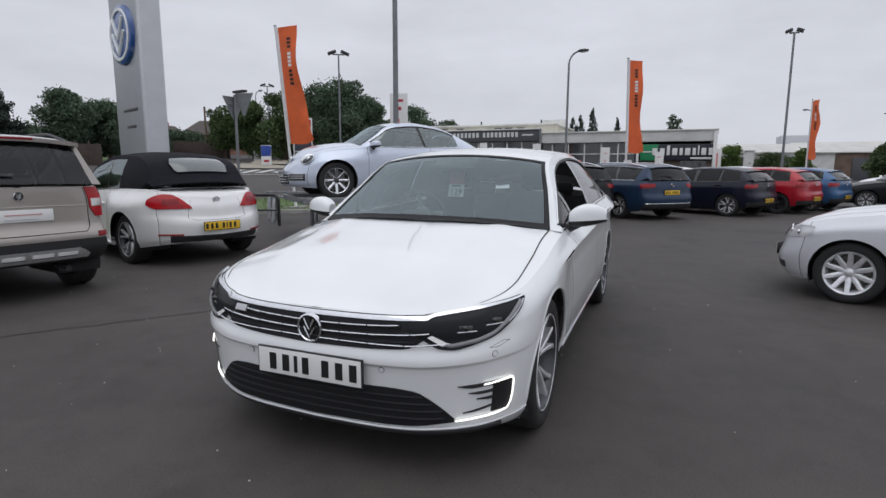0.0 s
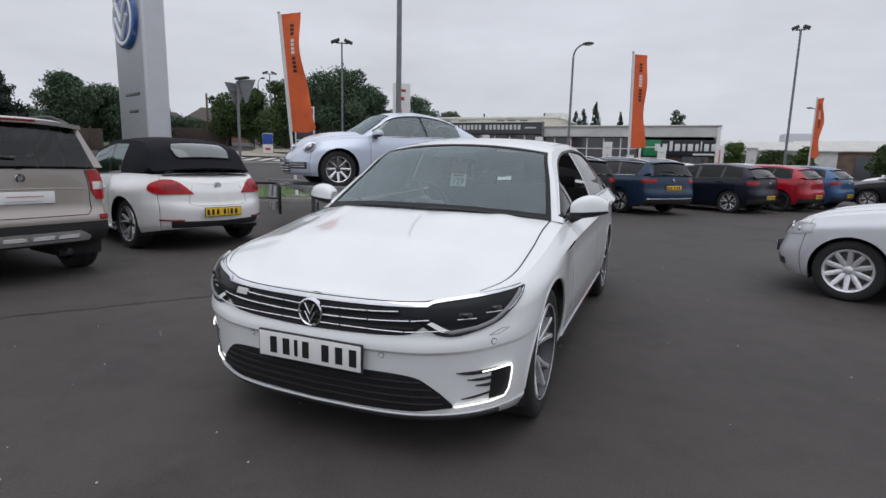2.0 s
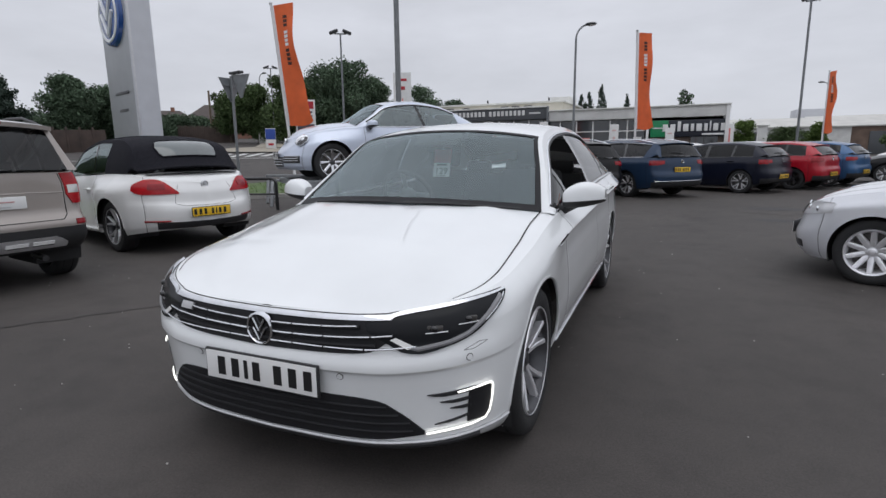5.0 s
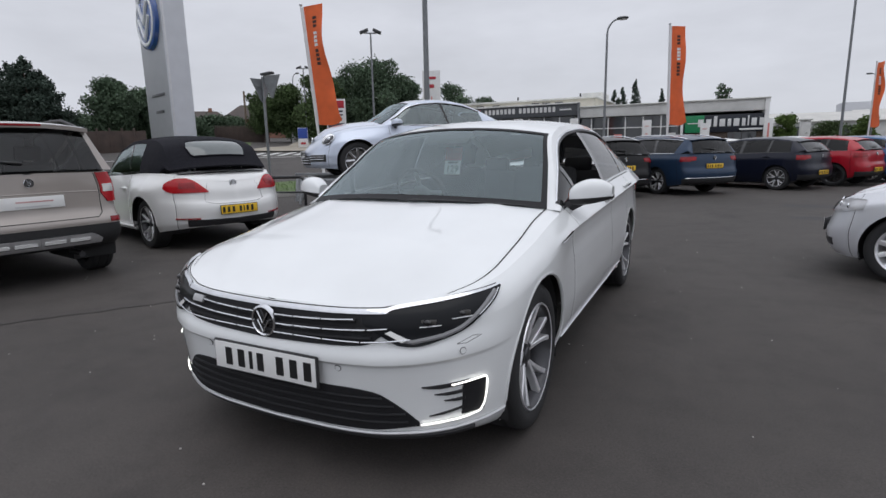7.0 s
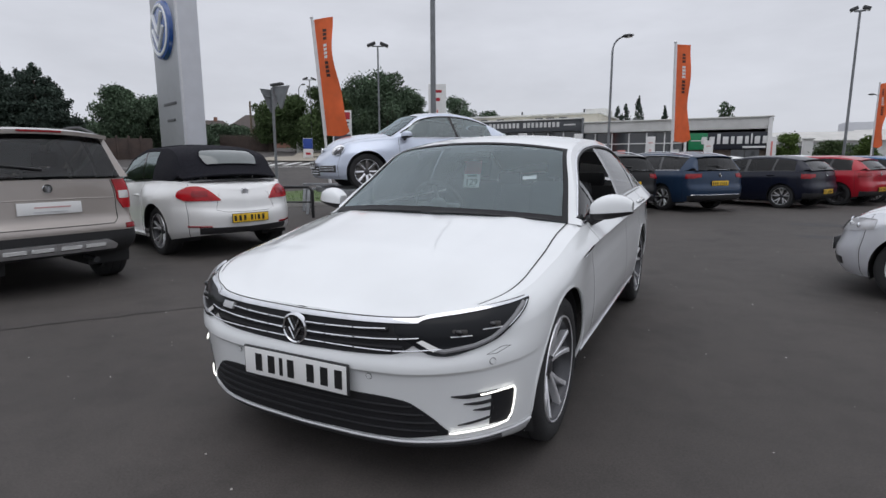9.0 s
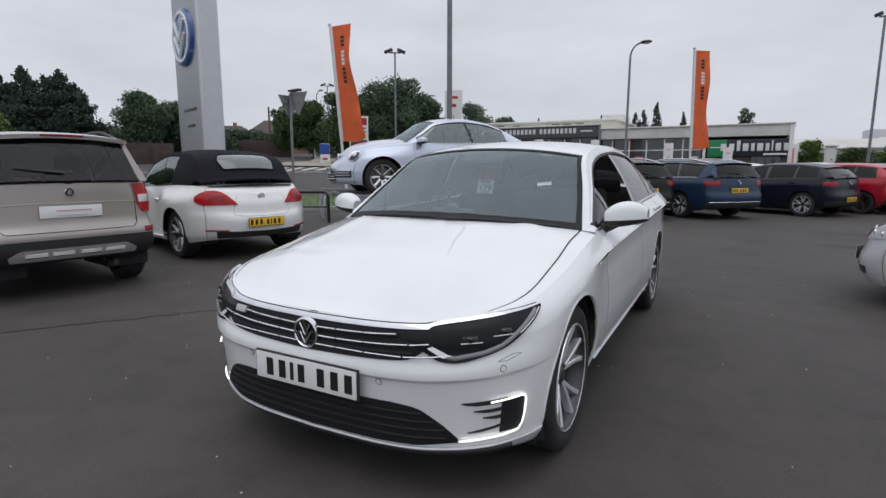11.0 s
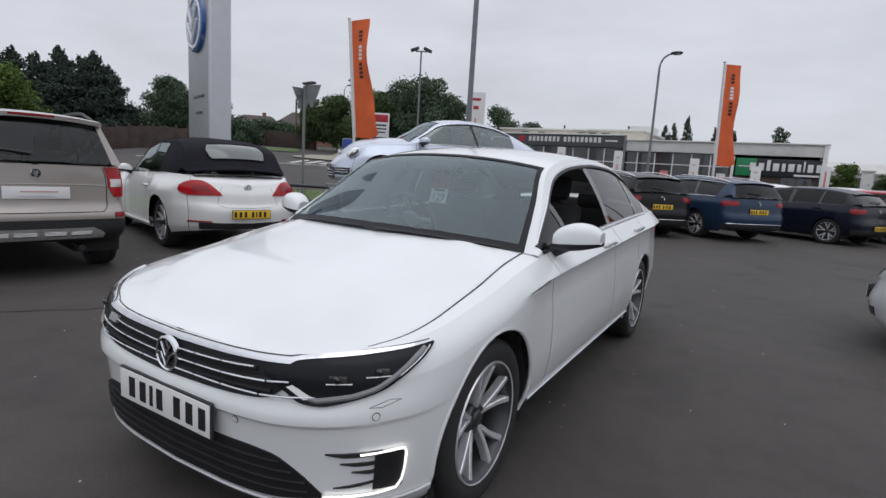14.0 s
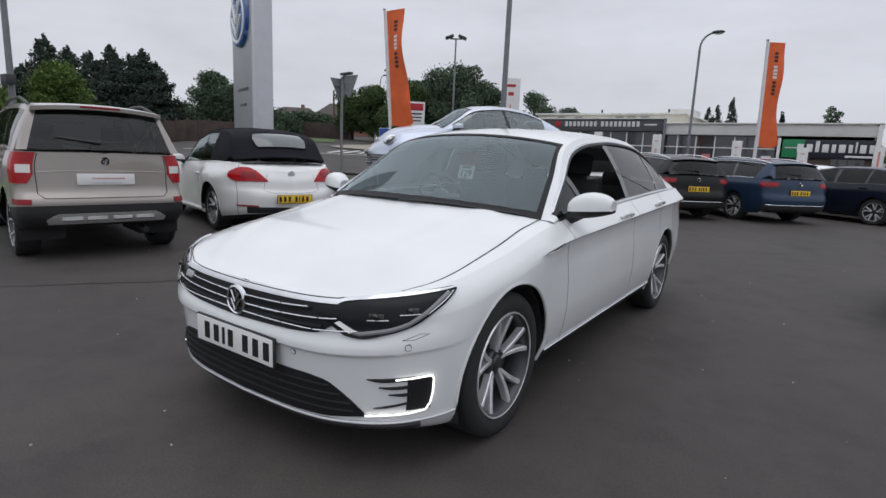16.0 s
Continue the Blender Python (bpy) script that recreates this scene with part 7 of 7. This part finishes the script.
# ---- shops ----
WHITEWALL = mat("white_profiled_cladding", (0.62, 0.62, 0.60), 0.6, var=0.10, scale=1.5, bump=0.15, bscale=10)
DARKWALL = mat("dark_brick_wall", (0.10, 0.075, 0.06), 0.85, var=0.3, scale=6)
SHOPGLASS = mat("dark_shop_glazing", (0.03, 0.035, 0.04), 0.06, coat=0.8, var=0.3, scale=0.8)
GREENPANEL = mat("green_sign_panel", (0.01, 0.22, 0.085), 0.4, var=0.05)
NAVYPANEL = mat("black_blue_sign_panel", (0.012, 0.015, 0.025), 0.35, var=0.08)
GREYPANEL = mat("slate_grey_fascia", (0.075, 0.08, 0.088), 0.45, var=0.08)
ROOFEDGE = mat("pale_roof_edging", (0.66, 0.66, 0.63), 0.55, var=0.12, scale=2)
shop = thing("shop_building", pose(0, 35.0, 0), "long low white shop building with dark glazing", "building")
part("rear_wall", Geo().box((-6.0, 9.0, 1.8), (20.2, 0.3, 3.6)), WHITEWALL, shop)
part("end_wall", Geo().box((4.0, 4.5, 1.8), (0.3, 8.7, 3.6)), WHITEWALL, shop)
part("end_wall", Geo().box((-16.0, 4.5, 1.8), (0.3, 8.7, 3.6)), WHITEWALL, shop)
part("roof", Geo().box((-6.0, 4.4, 3.62), (20.4, 9.2, 0.12), 0.02), ROOFEDGE, shop)
part("parapet", Geo().box((-1.35, -0.05, 3.44), (10.96, 0.35, 0.68), 0.03), WHITEWALL, shop)
part("parapet_edge", Geo().box((-1.35, -0.10, 3.80), (11.1, 0.5, 0.08), 0.02), ROOFEDGE, shop)
part("fascia", Geo().box((-11.45, -0.05, 3.66), (9.1, 0.35, 0.78), 0.03), GREYPANEL, shop)
part("fascia_edge", Geo().box((-11.45, -0.10, 4.10), (9.2, 0.5, 0.10), 0.02), ROOFEDGE, shop)
for k in range(17):
    part("sign_letter_bar", Geo().box((-13.55 + 0.30 * k + (0.2 if k > 7 else 0), -0.245, 3.74), (0.19, 0.03, 0.34), 0.005), SIGNWHITE, shop)
part("sign_mark", Geo().box((-14.2, -0.245, 3.74), (0.42, 0.03, 0.40), 0.01), SIGNRED, shop)
part("sign_note_bar", Geo().box((-7.75, -0.245, 3.70), (0.8, 0.03, 0.10), 0.005), SIGNWHITE, shop)
part("plinth", Geo().box((-7.6, 0.0, 0.35), (16.6, 0.3, 0.7), 0.02), DARKWALL, shop)
part("down_pipe", Geo().tube([(-6.85, -0.28, 0), (-6.85, -0.28, 4.1)], 0.09, 10), POLE, shop)
n = 14
for k in range(n):
    x0, x1 = -15.8 + 15.2 * k / n, -15.8 + 15.2 * (k + 1) / n
    top = 3.24 if x1 < -6.7 else 3.06
    w = part("shop_window", Geo().box((0.5 * (x0 + x1), 0.06, 0.5 * (0.72 + top)), (x1 - x0 - 0.07, 0.03, top - 0.72)), SHOPGLASS, shop)
    part("window_frame", Geo().box((x0, 0.0, 0.5 * (0.7 + top)), (0.07, 0.12, top - 0.7), 0.008), SIGNWHITE, w)
    part("window_transom", Geo().box((0.5 * (x0 + x1), 0.0, 2.35), (x1 - x0 - 0.07, 0.09, 0.06), 0.006), SIGNWHITE, w)
    if k % 3 == 1:
        part("window_poster", Geo().box((0.5 * (x0 + x1) + 0.1, 0.035, 1.6), (0.5, 0.01, 0.7)), (PINK, SIGNWHITE, SIGNBLUE)[k % 2], w)
part("green_panel", Geo().box((0.25, -0.12, 2.42), (1.06, 0.12, 1.02), 0.01), GREENPANEL, shop)
pn = part("name_panel", Geo().box((2.42, -0.12, 2.42), (3.26, 0.12, 1.02), 0.01), NAVYPANEL, shop)
x = 0.42
for w, h in ((0.36, 0.44), (0.34, 0.44), (0.22, 0.62), (0.36, 0.44), (0.22, 0.44), (0.36, 0.44), (0.22, 0.44), (0.10, 0.60), (0.32, 0.44), (0.36, 0.44)):
    part("name_shape", Geo().box((x + w / 2, -0.20, 2.24 + h / 2), (w * 0.84, 0.03, h), 0.08), SIGNWHITE, pn)
    x += w + 0.085
part("green_stripe", Geo().box((0.16, -0.20, 2.46), (0.6, 0.03, 0.06), 0.005), SIGNWHITE, pn)
part("note_bar", Geo().box((3.3, -0.20, 2.04), (1.2, 0.03, 0.11), 0.005), SIGNWHITE, pn)
part("entrance_wall", Geo().box((1.9, 0.1, 0.95), (4.3, 0.2, 1.9)), DARKWALL, shop)
dr = part("entrance_door", Geo().box((2.85, -0.03, 1.05), (1.5, 0.08, 2.0), 0.01), SHOPGLASS, shop)
part("door_frame", Geo().box((2.85, -0.08, 1.05), (0.06, 0.04, 2.0), 0.005), GLOSSBLACK, dr)
part("corner_post", Geo().box((4.05, -0.2, 1.9), (0.22, 0.22, 3.7), 0.02), SIGNWHITE, shop)
part("corner_post", Geo().box((-0.45, -0.2, 1.5), (0.16, 0.16, 3.0), 0.02), SIGNWHITE, shop)

up = thing("warehouse_building", pose(-12.6, 44.0, -0.4), "cream warehouse with small high windows behind the shops", "building")
part("wall", Geo().box((0, 0, 2.6), (11.5, 8, 5.2)), mat("cream_render", (0.58, 0.55, 0.47), 0.8, var=0.15, scale=0.8), up)
part("roof", Geo().box((0, 0, 5.25), (11.9, 8.3, 0.14), 0.03), ROOFEDGE, up)
for x in (-3.6, -2.2, 1.1, 2.0, 3.0):
    w = part("window", Geo().box((x, -4.02, 4.88), (0.62, 0.08, 0.30), 0.01), SHOPGLASS, up)
    part("window_sill", Geo().box((x, -4.08, 4.70), (0.72, 0.12, 0.05), 0.01), ROOFEDGE, w)
for x in (-5.5, -1, 4.2):
    part("roof_vent", Geo().tube([(x, -2, 5.3), (x, -2, 5.75)], 0.07, 8), HEAD, up)
part("stair_head", Geo().box((5.0, 0.0, 5.5), (1.6, 3, 0.6), 0.03), ROOFEDGE, up)

METALROOF = mat("pale_corrugated_roof", (0.50, 0.49, 0.46), 0.5, 0.1, var=0.12, scale=0.7)
RUST = mat("rusty_brown_wall", (0.16, 0.11, 0.085), 0.8, var=0.3, scale=1.0)


def shed(x, y, w, d, h, ridge, label, wall_m, roof_m, yaw=0.0):
    s = thing("industrial_shed", pose(x, y, 0, 0, 0, yaw), label, "building", "far sheds")
    part("wall", Geo().box((0, 0, h / 2), (w, d, h)), wall_m, s)
    g = Geo().add([(-w / 2 - 0.3, -d / 2 - 0.3, h), (w / 2 + 0.3, -d / 2 - 0.3, h), (w / 2 + 0.3, 0, ridge), (-w / 2 - 0.3, 0, ridge), (w / 2 + 0.3, d / 2 + 0.3, h), (-w / 2 - 0.3, d / 2 + 0.3, h), (-w / 2 - 0.3, -d / 2 - 0.3, h - 0.15), (w / 2 + 0.3, -d / 2 - 0.3, h - 0.15)], [(0, 1, 2, 3), (3, 2, 4, 5), (0, 3, 5), (1, 4, 2), (6, 7, 1, 0)])
    part("roof", g, roof_m, s, smooth=0)
    for k in range(int(w / 5)):
        dd = part("loading_door", Geo().box((-w / 2 + 2.5 + 5 * k, -d / 2 - 0.04, 1.5), (2.4, 0.1, 3.0), 0.02), GREYPANEL, s)


shed(13.5, 84, 13, 12, 3.6, 4.9, "pale roofed industrial shed with brown walls", WHITEWALL, METALROOF, 8)
shed(24.5, 92, 12, 14, 3.8, 5.4, "brown walled industrial shed with a pale roof", RUST, METALROOF, -5)
shed(35, 88, 12, 12, 4.2, 5.0, "cream industrial shed with a pale roof", WHITEWALL, METALROOF, 4)
solo("roof_block", Geo().box((0, 0, 3.5), (4, 5, 7), 0.1), TOTEMSIDE, pose(20.5, 104, 0), "square grey building block beyond the sheds", "building")
gp = thing("gate_pillar", pose(9.7, 66, 0), "pale canopy pillar with a flat roof edge", "pillar")
part("shaft", Geo().box((0, 0, 1.7), (0.9, 0.9, 3.4), 0.03), WHITEWALL, gp)
part("cap", Geo().box((0, 0, 3.45), (1.2, 1.2, 0.15), 0.03), ROOFEDGE, gp)
sp = thing("totem_sign", pose(15.6, 24, 0, 0, 0, -25), "grey totem sign at the far end of the forecourt", "sign")
part("face_panel", Geo().box((0, 0, 2.6), (1.3, 0.3, 5.2), 0.02), TOTEM, sp)
part("face_trim", Geo().box((-0.66, -0.02, 2.6), (0.04, 0.34, 5.2), 0.01), TOTEMSIDE, sp)

# ---- far wall, houses ----
BRICK = mat("far_red_brick", (0.24, 0.125, 0.09), 0.9, var=0.25, scale=1.5)
ROOFTILE = mat("dark_roof_tiles", (0.07, 0.055, 0.05), 0.8, var=0.25, scale=2)
TIMBER = mat("brown_timber_fence", (0.062, 0.044, 0.037), 0.9, var=0.3, scale=2)


def fence_run(az0, az1, r0, r1, h, m, name, label):
    f = thing(name, pose(0, 0, 0), label, "fence")
    n = 26
    for k in range(n):
        (x0, y0), (x1, y1) = (polar(az0 + (az1 - az0) * u, r0 + (r1 - r0) * u) for u in (k / n, (k + 1) / n))
        z = rise(0.5 * (x0 + x1), 0.5 * (y0 + y1))
        L = math.hypot(x1 - x0, y1 - y0)
        rot = Matrix.Rotation(math.atan2(y1 - y0, x1 - x0), 3, "Z")
        part("panel", Geo().box((0.5 * (x0 + x1), 0.5 * (y0 + y1), z + h / 2 - 0.1), (L - 0.05, 0.06, h), 0.01, rot), m, f)
        part("fence_post", Geo().box((x0, y0, z + h / 2), (0.12, 0.12, h + 0.15), 0.01, rot), m, f)


fence_run(-80, -55, 40, 44, 1.55, TIMBER, "timber_fence", "long brown timber panel fence behind the road")
fence_run(-49.2, -44.2, 62, 60, 1.6, TIMBER, "timber_fence", "brown timber panel fence beyond the road")

fence_run(-42.0, -38.4, 57, 57, 1.0, SIGNWHITE, "low_wall", "low white painted wall beside the pavement")


def house(az, r, w, h, yaw, label):
    x, y = polar(az, r)
    z = rise(x, y)
    s = thing("house", pose(x, y, z - 0.2, 0, 0, yaw), label, "house", "far houses")
    part("wall", Geo().box((0, 0, h / 2), (w, 7, h)), BRICK, s)
    g = Geo().add([(-w / 2 - 0.3, -3.8, h), (w / 2 + 0.3, -3.8, h), (w / 2 - 2.4, 0, h + 2.0), (-w / 2 + 2.4, 0, h + 2.0), (w / 2 + 0.3, 3.8, h), (-w / 2 - 0.3, 3.8, h)], [(0, 1, 2, 3), (3, 2, 4, 5), (0, 3, 5), (1, 4, 2)])
    rf = part("roof", g, ROOFTILE, s, smooth=0)
    part("chimney", Geo().box((w * 0.12, 0, h + 2.0), (0.55, 0.55, 1.0), 0.03), BRICK, rf)
    for k in (-1, 1):
        wn_ = part("window", Geo().box((k * w * 0.25, -3.52, h * 0.72), (1.3, 0.08, 1.1), 0.02), SHOPGLASS, s)
        part("window_frame", Geo().box((k * w * 0.25, -3.56, h * 0.72), (0.07, 0.05, 1.1), 0.005), SIGNWHITE, wn_)


house(-45.6, 78, 8, 2.4, 50, "red brick house with a dark tiled roof")
house(-50.2, 95, 9, 2.4, 45, "red brick house with a dark tiled roof far off")

# ---- trees ----
BARK = mat("grey_brown_bark", (0.09, 0.07, 0.055), 0.95, var=0.3, scale=8, bump=0.5, bscale=30)


def leaf_mat(name, col):
    return mat(name, col, 0.75, var=0.3, scale=0.5, rand=0.45, spec=0.2)


LEAF = leaf_mat("dark_green_leaves", (0.078, 0.116, 0.072))
LEAF2 = leaf_mat("mid_green_leaves", (0.07, 0.105, 0.042))
NEEDLE = leaf_mat("dark_conifer_needles", (0.046, 0.066, 0.052))
LIGHTLEAF = leaf_mat("light_green_leaves", (0.09, 0.14, 0.035))


def leaf_mesh(name, P, size, up, seed, m, parent=None):
    """Leaf blades, one small four-cornered face at each of the places P, turned every way."""
    rng = np.random.default_rng(seed)
    n = len(P)
    d = rng.normal(size=(n, 3)) * (1, 1, 0.8) + (0, 0, up)
    d /= np.linalg.norm(d, axis=1, keepdims=True)
    a = np.cross(d, rng.normal(size=(n, 3)))
    a /= np.linalg.norm(a, axis=1, keepdims=True)
    b = np.cross(d, a)
    s1, s2 = (size * rng.uniform(0.7, 1.2, n))[:, None], (size * rng.uniform(0.4, 0.65, n))[:, None]
    V = np.stack([P - a * s1, P - b * s2, P + a * s1, P + b * s2], 1).reshape(-1, 3)
    me = bpy.data.meshes.new(name)
    me.vertices.add(4 * n), me.loops.add(4 * n), me.polygons.add(n)
    me.vertices.foreach_set("co", V.ravel())
    me.loops.foreach_set("vertex_index", np.arange(4 * n))
    me.polygons.foreach_set("loop_start", np.arange(n) * 4)
    me.materials.append(m)
    me.update()
    me.validate()
    ob = new(name, me)
    if parent:
        ob.parent = parent
        ob["kind"] = "stuff"
    return ob


def tree(az, r, top, width, label, m=LEAF, seed=1, leaves=3200, size=0.30, low=0.18, name="broadleaf_tree"):
    """A broadleaved tree: trunk, limbs and a crown of many leaf clumps with gaps."""
    rr = random.Random(seed)
    rng = np.random.default_rng(seed)
    x, y = polar(az, r)
    z = rise(x, y)
    H = top - z
    t = thing(name, pose(x, y, z), label, "tree", "trees")
    trunk = Geo().tube([(0, 0, -0.1), (0.05, 0.02, H * 0.25), (0.0, 0.08, H * 0.5), (0.05, 0, H * 0.72)], [H * 0.035, H * 0.028, H * 0.02, H * 0.008], 8)
    blobs = []
    for k in range(26):
        a, u = rr.uniform(0, 6.28), rr.random()
        zz = H * (low + 0.10 + (0.84 - low) * u)
        prof = math.sin(math.pi * min(1, max(0.08, (zz / H - low) / (1.05 - low)))) ** 0.6
        d = width * 0.5 * prof * rr.uniform(0.2, 0.80)
        R = width * rr.uniform(0.09, 0.20)
        blobs.append((d * math.cos(a), d * math.sin(a), min(zz, H - R * 0.75), R))
        if k % 2 == 0:
            p = Vector(blobs[-1][:3])
            trunk.tube([(0, 0, zz * 0.6), tuple(p * 0.6 + Vector((0, 0, zz * 0.32))), tuple(p)], [H * 0.012, H * 0.008, H * 0.004], 5)
    blobs.append((0, 0, H - width * 0.14, width * 0.17))
    blobs.append((0, 0, H * 0.62, width * 0.28))
    blobs.append((0, 0, H * 0.40, width * 0.28))
    part("trunk", trunk, BARK, t)
    B = np.array(blobs)
    n = int(leaves * 5.2)
    pick = rng.choice(len(B), n, p=B[:, 3] ** 2 / (B[:, 3] ** 2).sum())
    d = rng.normal(size=(n, 3))
    d /= np.linalg.norm(d, axis=1, keepdims=True)
    rad = B[pick, 3] * (0.45 + 0.62 * rng.random(n) ** 0.7) * np.where(rng.random(n) < 0.10, rng.uniform(1.05, 1.35, n), 1)
    P = B[pick, :3] + d * rad[:, None] * (1, 1, 0.85)
    leaf_mesh("crown", P, size * 0.44, 0.5, seed, m, t)
    return t


def conifer(az, r, top, width, label, seed, leaves=2600, m=NEEDLE):
    """A dense conifer: drooping tiers of needles round a straight trunk."""
    rr = random.Random(seed)
    rng = np.random.default_rng(seed)
    x, y = polar(az, r)
    z = rise(x, y)
    H = top - z
    t = thing("conifer_tree", pose(x, y, z), label, "tree", "conifers")
    trunk = Geo().tube([(0, 0, -0.1), (0, 0, H * 0.97)], [H * 0.022, 0.03], 8)
    spread = []
    for k in range(110):
        u = k / 110
        zz = H * (0.05 + 0.93 * u)
        L = width * 0.5 * (1 - u) ** 0.72 * rr.uniform(0.66, 1.22) + 0.08
        a = rr.uniform(0, 6.28)
        if k % 3 == 0:
            trunk.tube([(0, 0, zz), (L * 0.8 * math.cos(a), L * 0.8 * math.sin(a), zz - 0.12 * L + 0.05)], [0.03, 0.01], 4)
        spread.append((zz, L, a))
    part("trunk", trunk, BARK, t)
    S = np.array(spread)
    n = int(leaves * 4.8)
    k = rng.choice(len(S), n, p=(S[:, 1] + 0.2) / (S[:, 1] + 0.2).sum())
    d = S[k, 1] * (0.15 + 0.90 * rng.random(n) ** 0.6)
    aa = S[k, 2] + rng.normal(0, 0.34, n)
    P = np.stack([d * np.cos(aa), d * np.sin(aa), S[k, 0] + 0.10 * d + rng.normal(0, 0.13, n)], 1)
    tip = np.stack([rng.normal(0, 0.05, 60), rng.normal(0, 0.05, 60), H * rng.uniform(0.92, 1.02, 60)], 1)
    leaf_mesh("crown", np.r_[P, tip], 0.11, 0.35, seed, m, t)
    return t


for k, (az, el, w) in enumerate(((-72.2, 5.6, 4.0), (-70.6, 8.2, 4.6), (-69.0, 7.5, 4.4), (-67.4, 7.3, 4.6), (-65.9, 8.0, 4.2), (-64.5, 7.4, 4.6), (-63.4, 8.0, 4.2), (-62.4, 7.0, 3.8))):
    conifer(az, 50 + (k % 3) * 2, 1.25 + (50 + (k % 3) * 2) * math.tan(radians(el)), w * 1.4, "tall dark green conifer in a dense row", 30 + k, 3600)
tree(-70.0, 42, 5.7, 6.0, "light green broadleaf tree before the conifers", LIGHTLEAF, 11, 3000, 0.22, 0.05)
tree(-57.6, 48, 6.9, 4.6, "dark green broadleaf tree behind the totem", LEAF, 12, 3400, 0.24, 0.08)
tree(-54.4, 50, 6.6, 5.0, "dark green broadleaf tree behind the totem", LEAF, 13, 3400, 0.24, 0.08)
tree(-44.6, 60, 7.6, 5.0, "mid green broadleaf tree by the road", LEAF2, 14, 2800, 0.28, 0.05)
tree(-42.0, 58, 7.8, 6.0, "mid green broadleaf tree by the road", LEAF2, 15, 3200, 0.28, 0.05)
tree(-39.0, 55, 8.5, 6.5, "dark green broadleaf tree by the road", LEAF2, 16, 3400, 0.28, 0.05)
tree(-36.6, 56, 8.4, 5.5, "dark green broadleaf tree by the road", LEAF, 17, 3200, 0.28, 0.05)
tree(-33.0, 52, 9.4, 8.0, "large dark green oak tree with a domed crown", LEAF, 18, 5200, 0.30, 0.08)
tree(-29.6, 54, 7.6, 5.0, "dark green broadleaf tree beside a larger oak", LEAF, 19, 2800, 0.28, 0.05)
tree(-25.3, 62, 8.2, 6.4, "dark green broadleaf tree beyond the shops", LEAF, 20, 3200, 0.30, 0.1)
tree(-22.0, 66, 7.2, 5.0, "dark green broadleaf tree beyond the shops", LEAF, 21, 2400, 0.30, 0.1)
for k, (az, el, w) in enumerate(((-9.3, 5.2, 2.9), (-8.6, 5.4, 2.9), (-7.4, 6.1, 2.4), (-5.0, 5.1, 1.7), (-3.4, 4.8, 1.6))):
    conifer(az, 66, 1.25 + 66 * math.tan(radians(el)), w, "slim dark conifer top beyond the shops", 50 + k, 900)
tree(0.1, 66, 7.4, 2.6, "small dark tree top beyond the shops", LEAF, 60, 900, 0.26, 0.1)
tree(-80.0, 33, 6.6, 6.0, "large green tree at the road's bend", LEAF2, 22, 4200, 0.24, 0.05)
tree(-74.6, 46, 4.6, 4.0, "light green bush by the fence", LIGHTLEAF, 23, 2200, 0.22, 0.02)
for k, (az, r, top, w) in enumerate(((-60.2, 56, 4.6, 6.0), (-57.0, 60, 4.8, 6.5), (-52.0, 62, 4.9, 6.0), (-49.5, 66, 5.2, 5.5), (-47.8, 74, 5.6, 5.5), (-46.4, 84, 5.8, 6.0))):
    tree(az, r, top, w, "dark green hedgerow tree along the far road", LEAF, 70 + k, 2200, 0.32, -0.15)
for k, (az, r, top, w) in enumerate(((5.4, 62, 3.7, 3.0), (8.6, 70, 3.2, 4.5), (11.0, 76, 3.9, 3.0), (16.6, 60, 3.6, 3.6), (9.6, 110, 5.0, 7))):
    tree(az, r, top, w, "dull green shrubs before the far sheds", LEAF2 if k % 2 else LIGHTLEAF, 80 + k, 1400, 0.26, 0.0)
# woods on the skyline
rng = np.random.default_rng(9)
az = rng.uniform(-110, 60, 14000)
rd = rng.uniform(150, 190, 14000)
hh = np.maximum(0.2, 3.2 + 2.2 * np.sin(az * 0.21) + 1.6 * np.sin(az * 0.63 + 1) + 0.8 * np.sin(az * 2.3) + np.where((az > -60) & (az < -24), 3.2, 0))
P = np.stack([1.5 + rd * np.sin(np.radians(az)), -2.5 + rd * np.cos(np.radians(az)), hh * rng.random(14000) ** 0.7], 1)
tagged(leaf_mesh("far_woods", P, 0.8, 0.4, 9, LEAF), "dark line of distant woods along the skyline", "woods", kind="stuff")
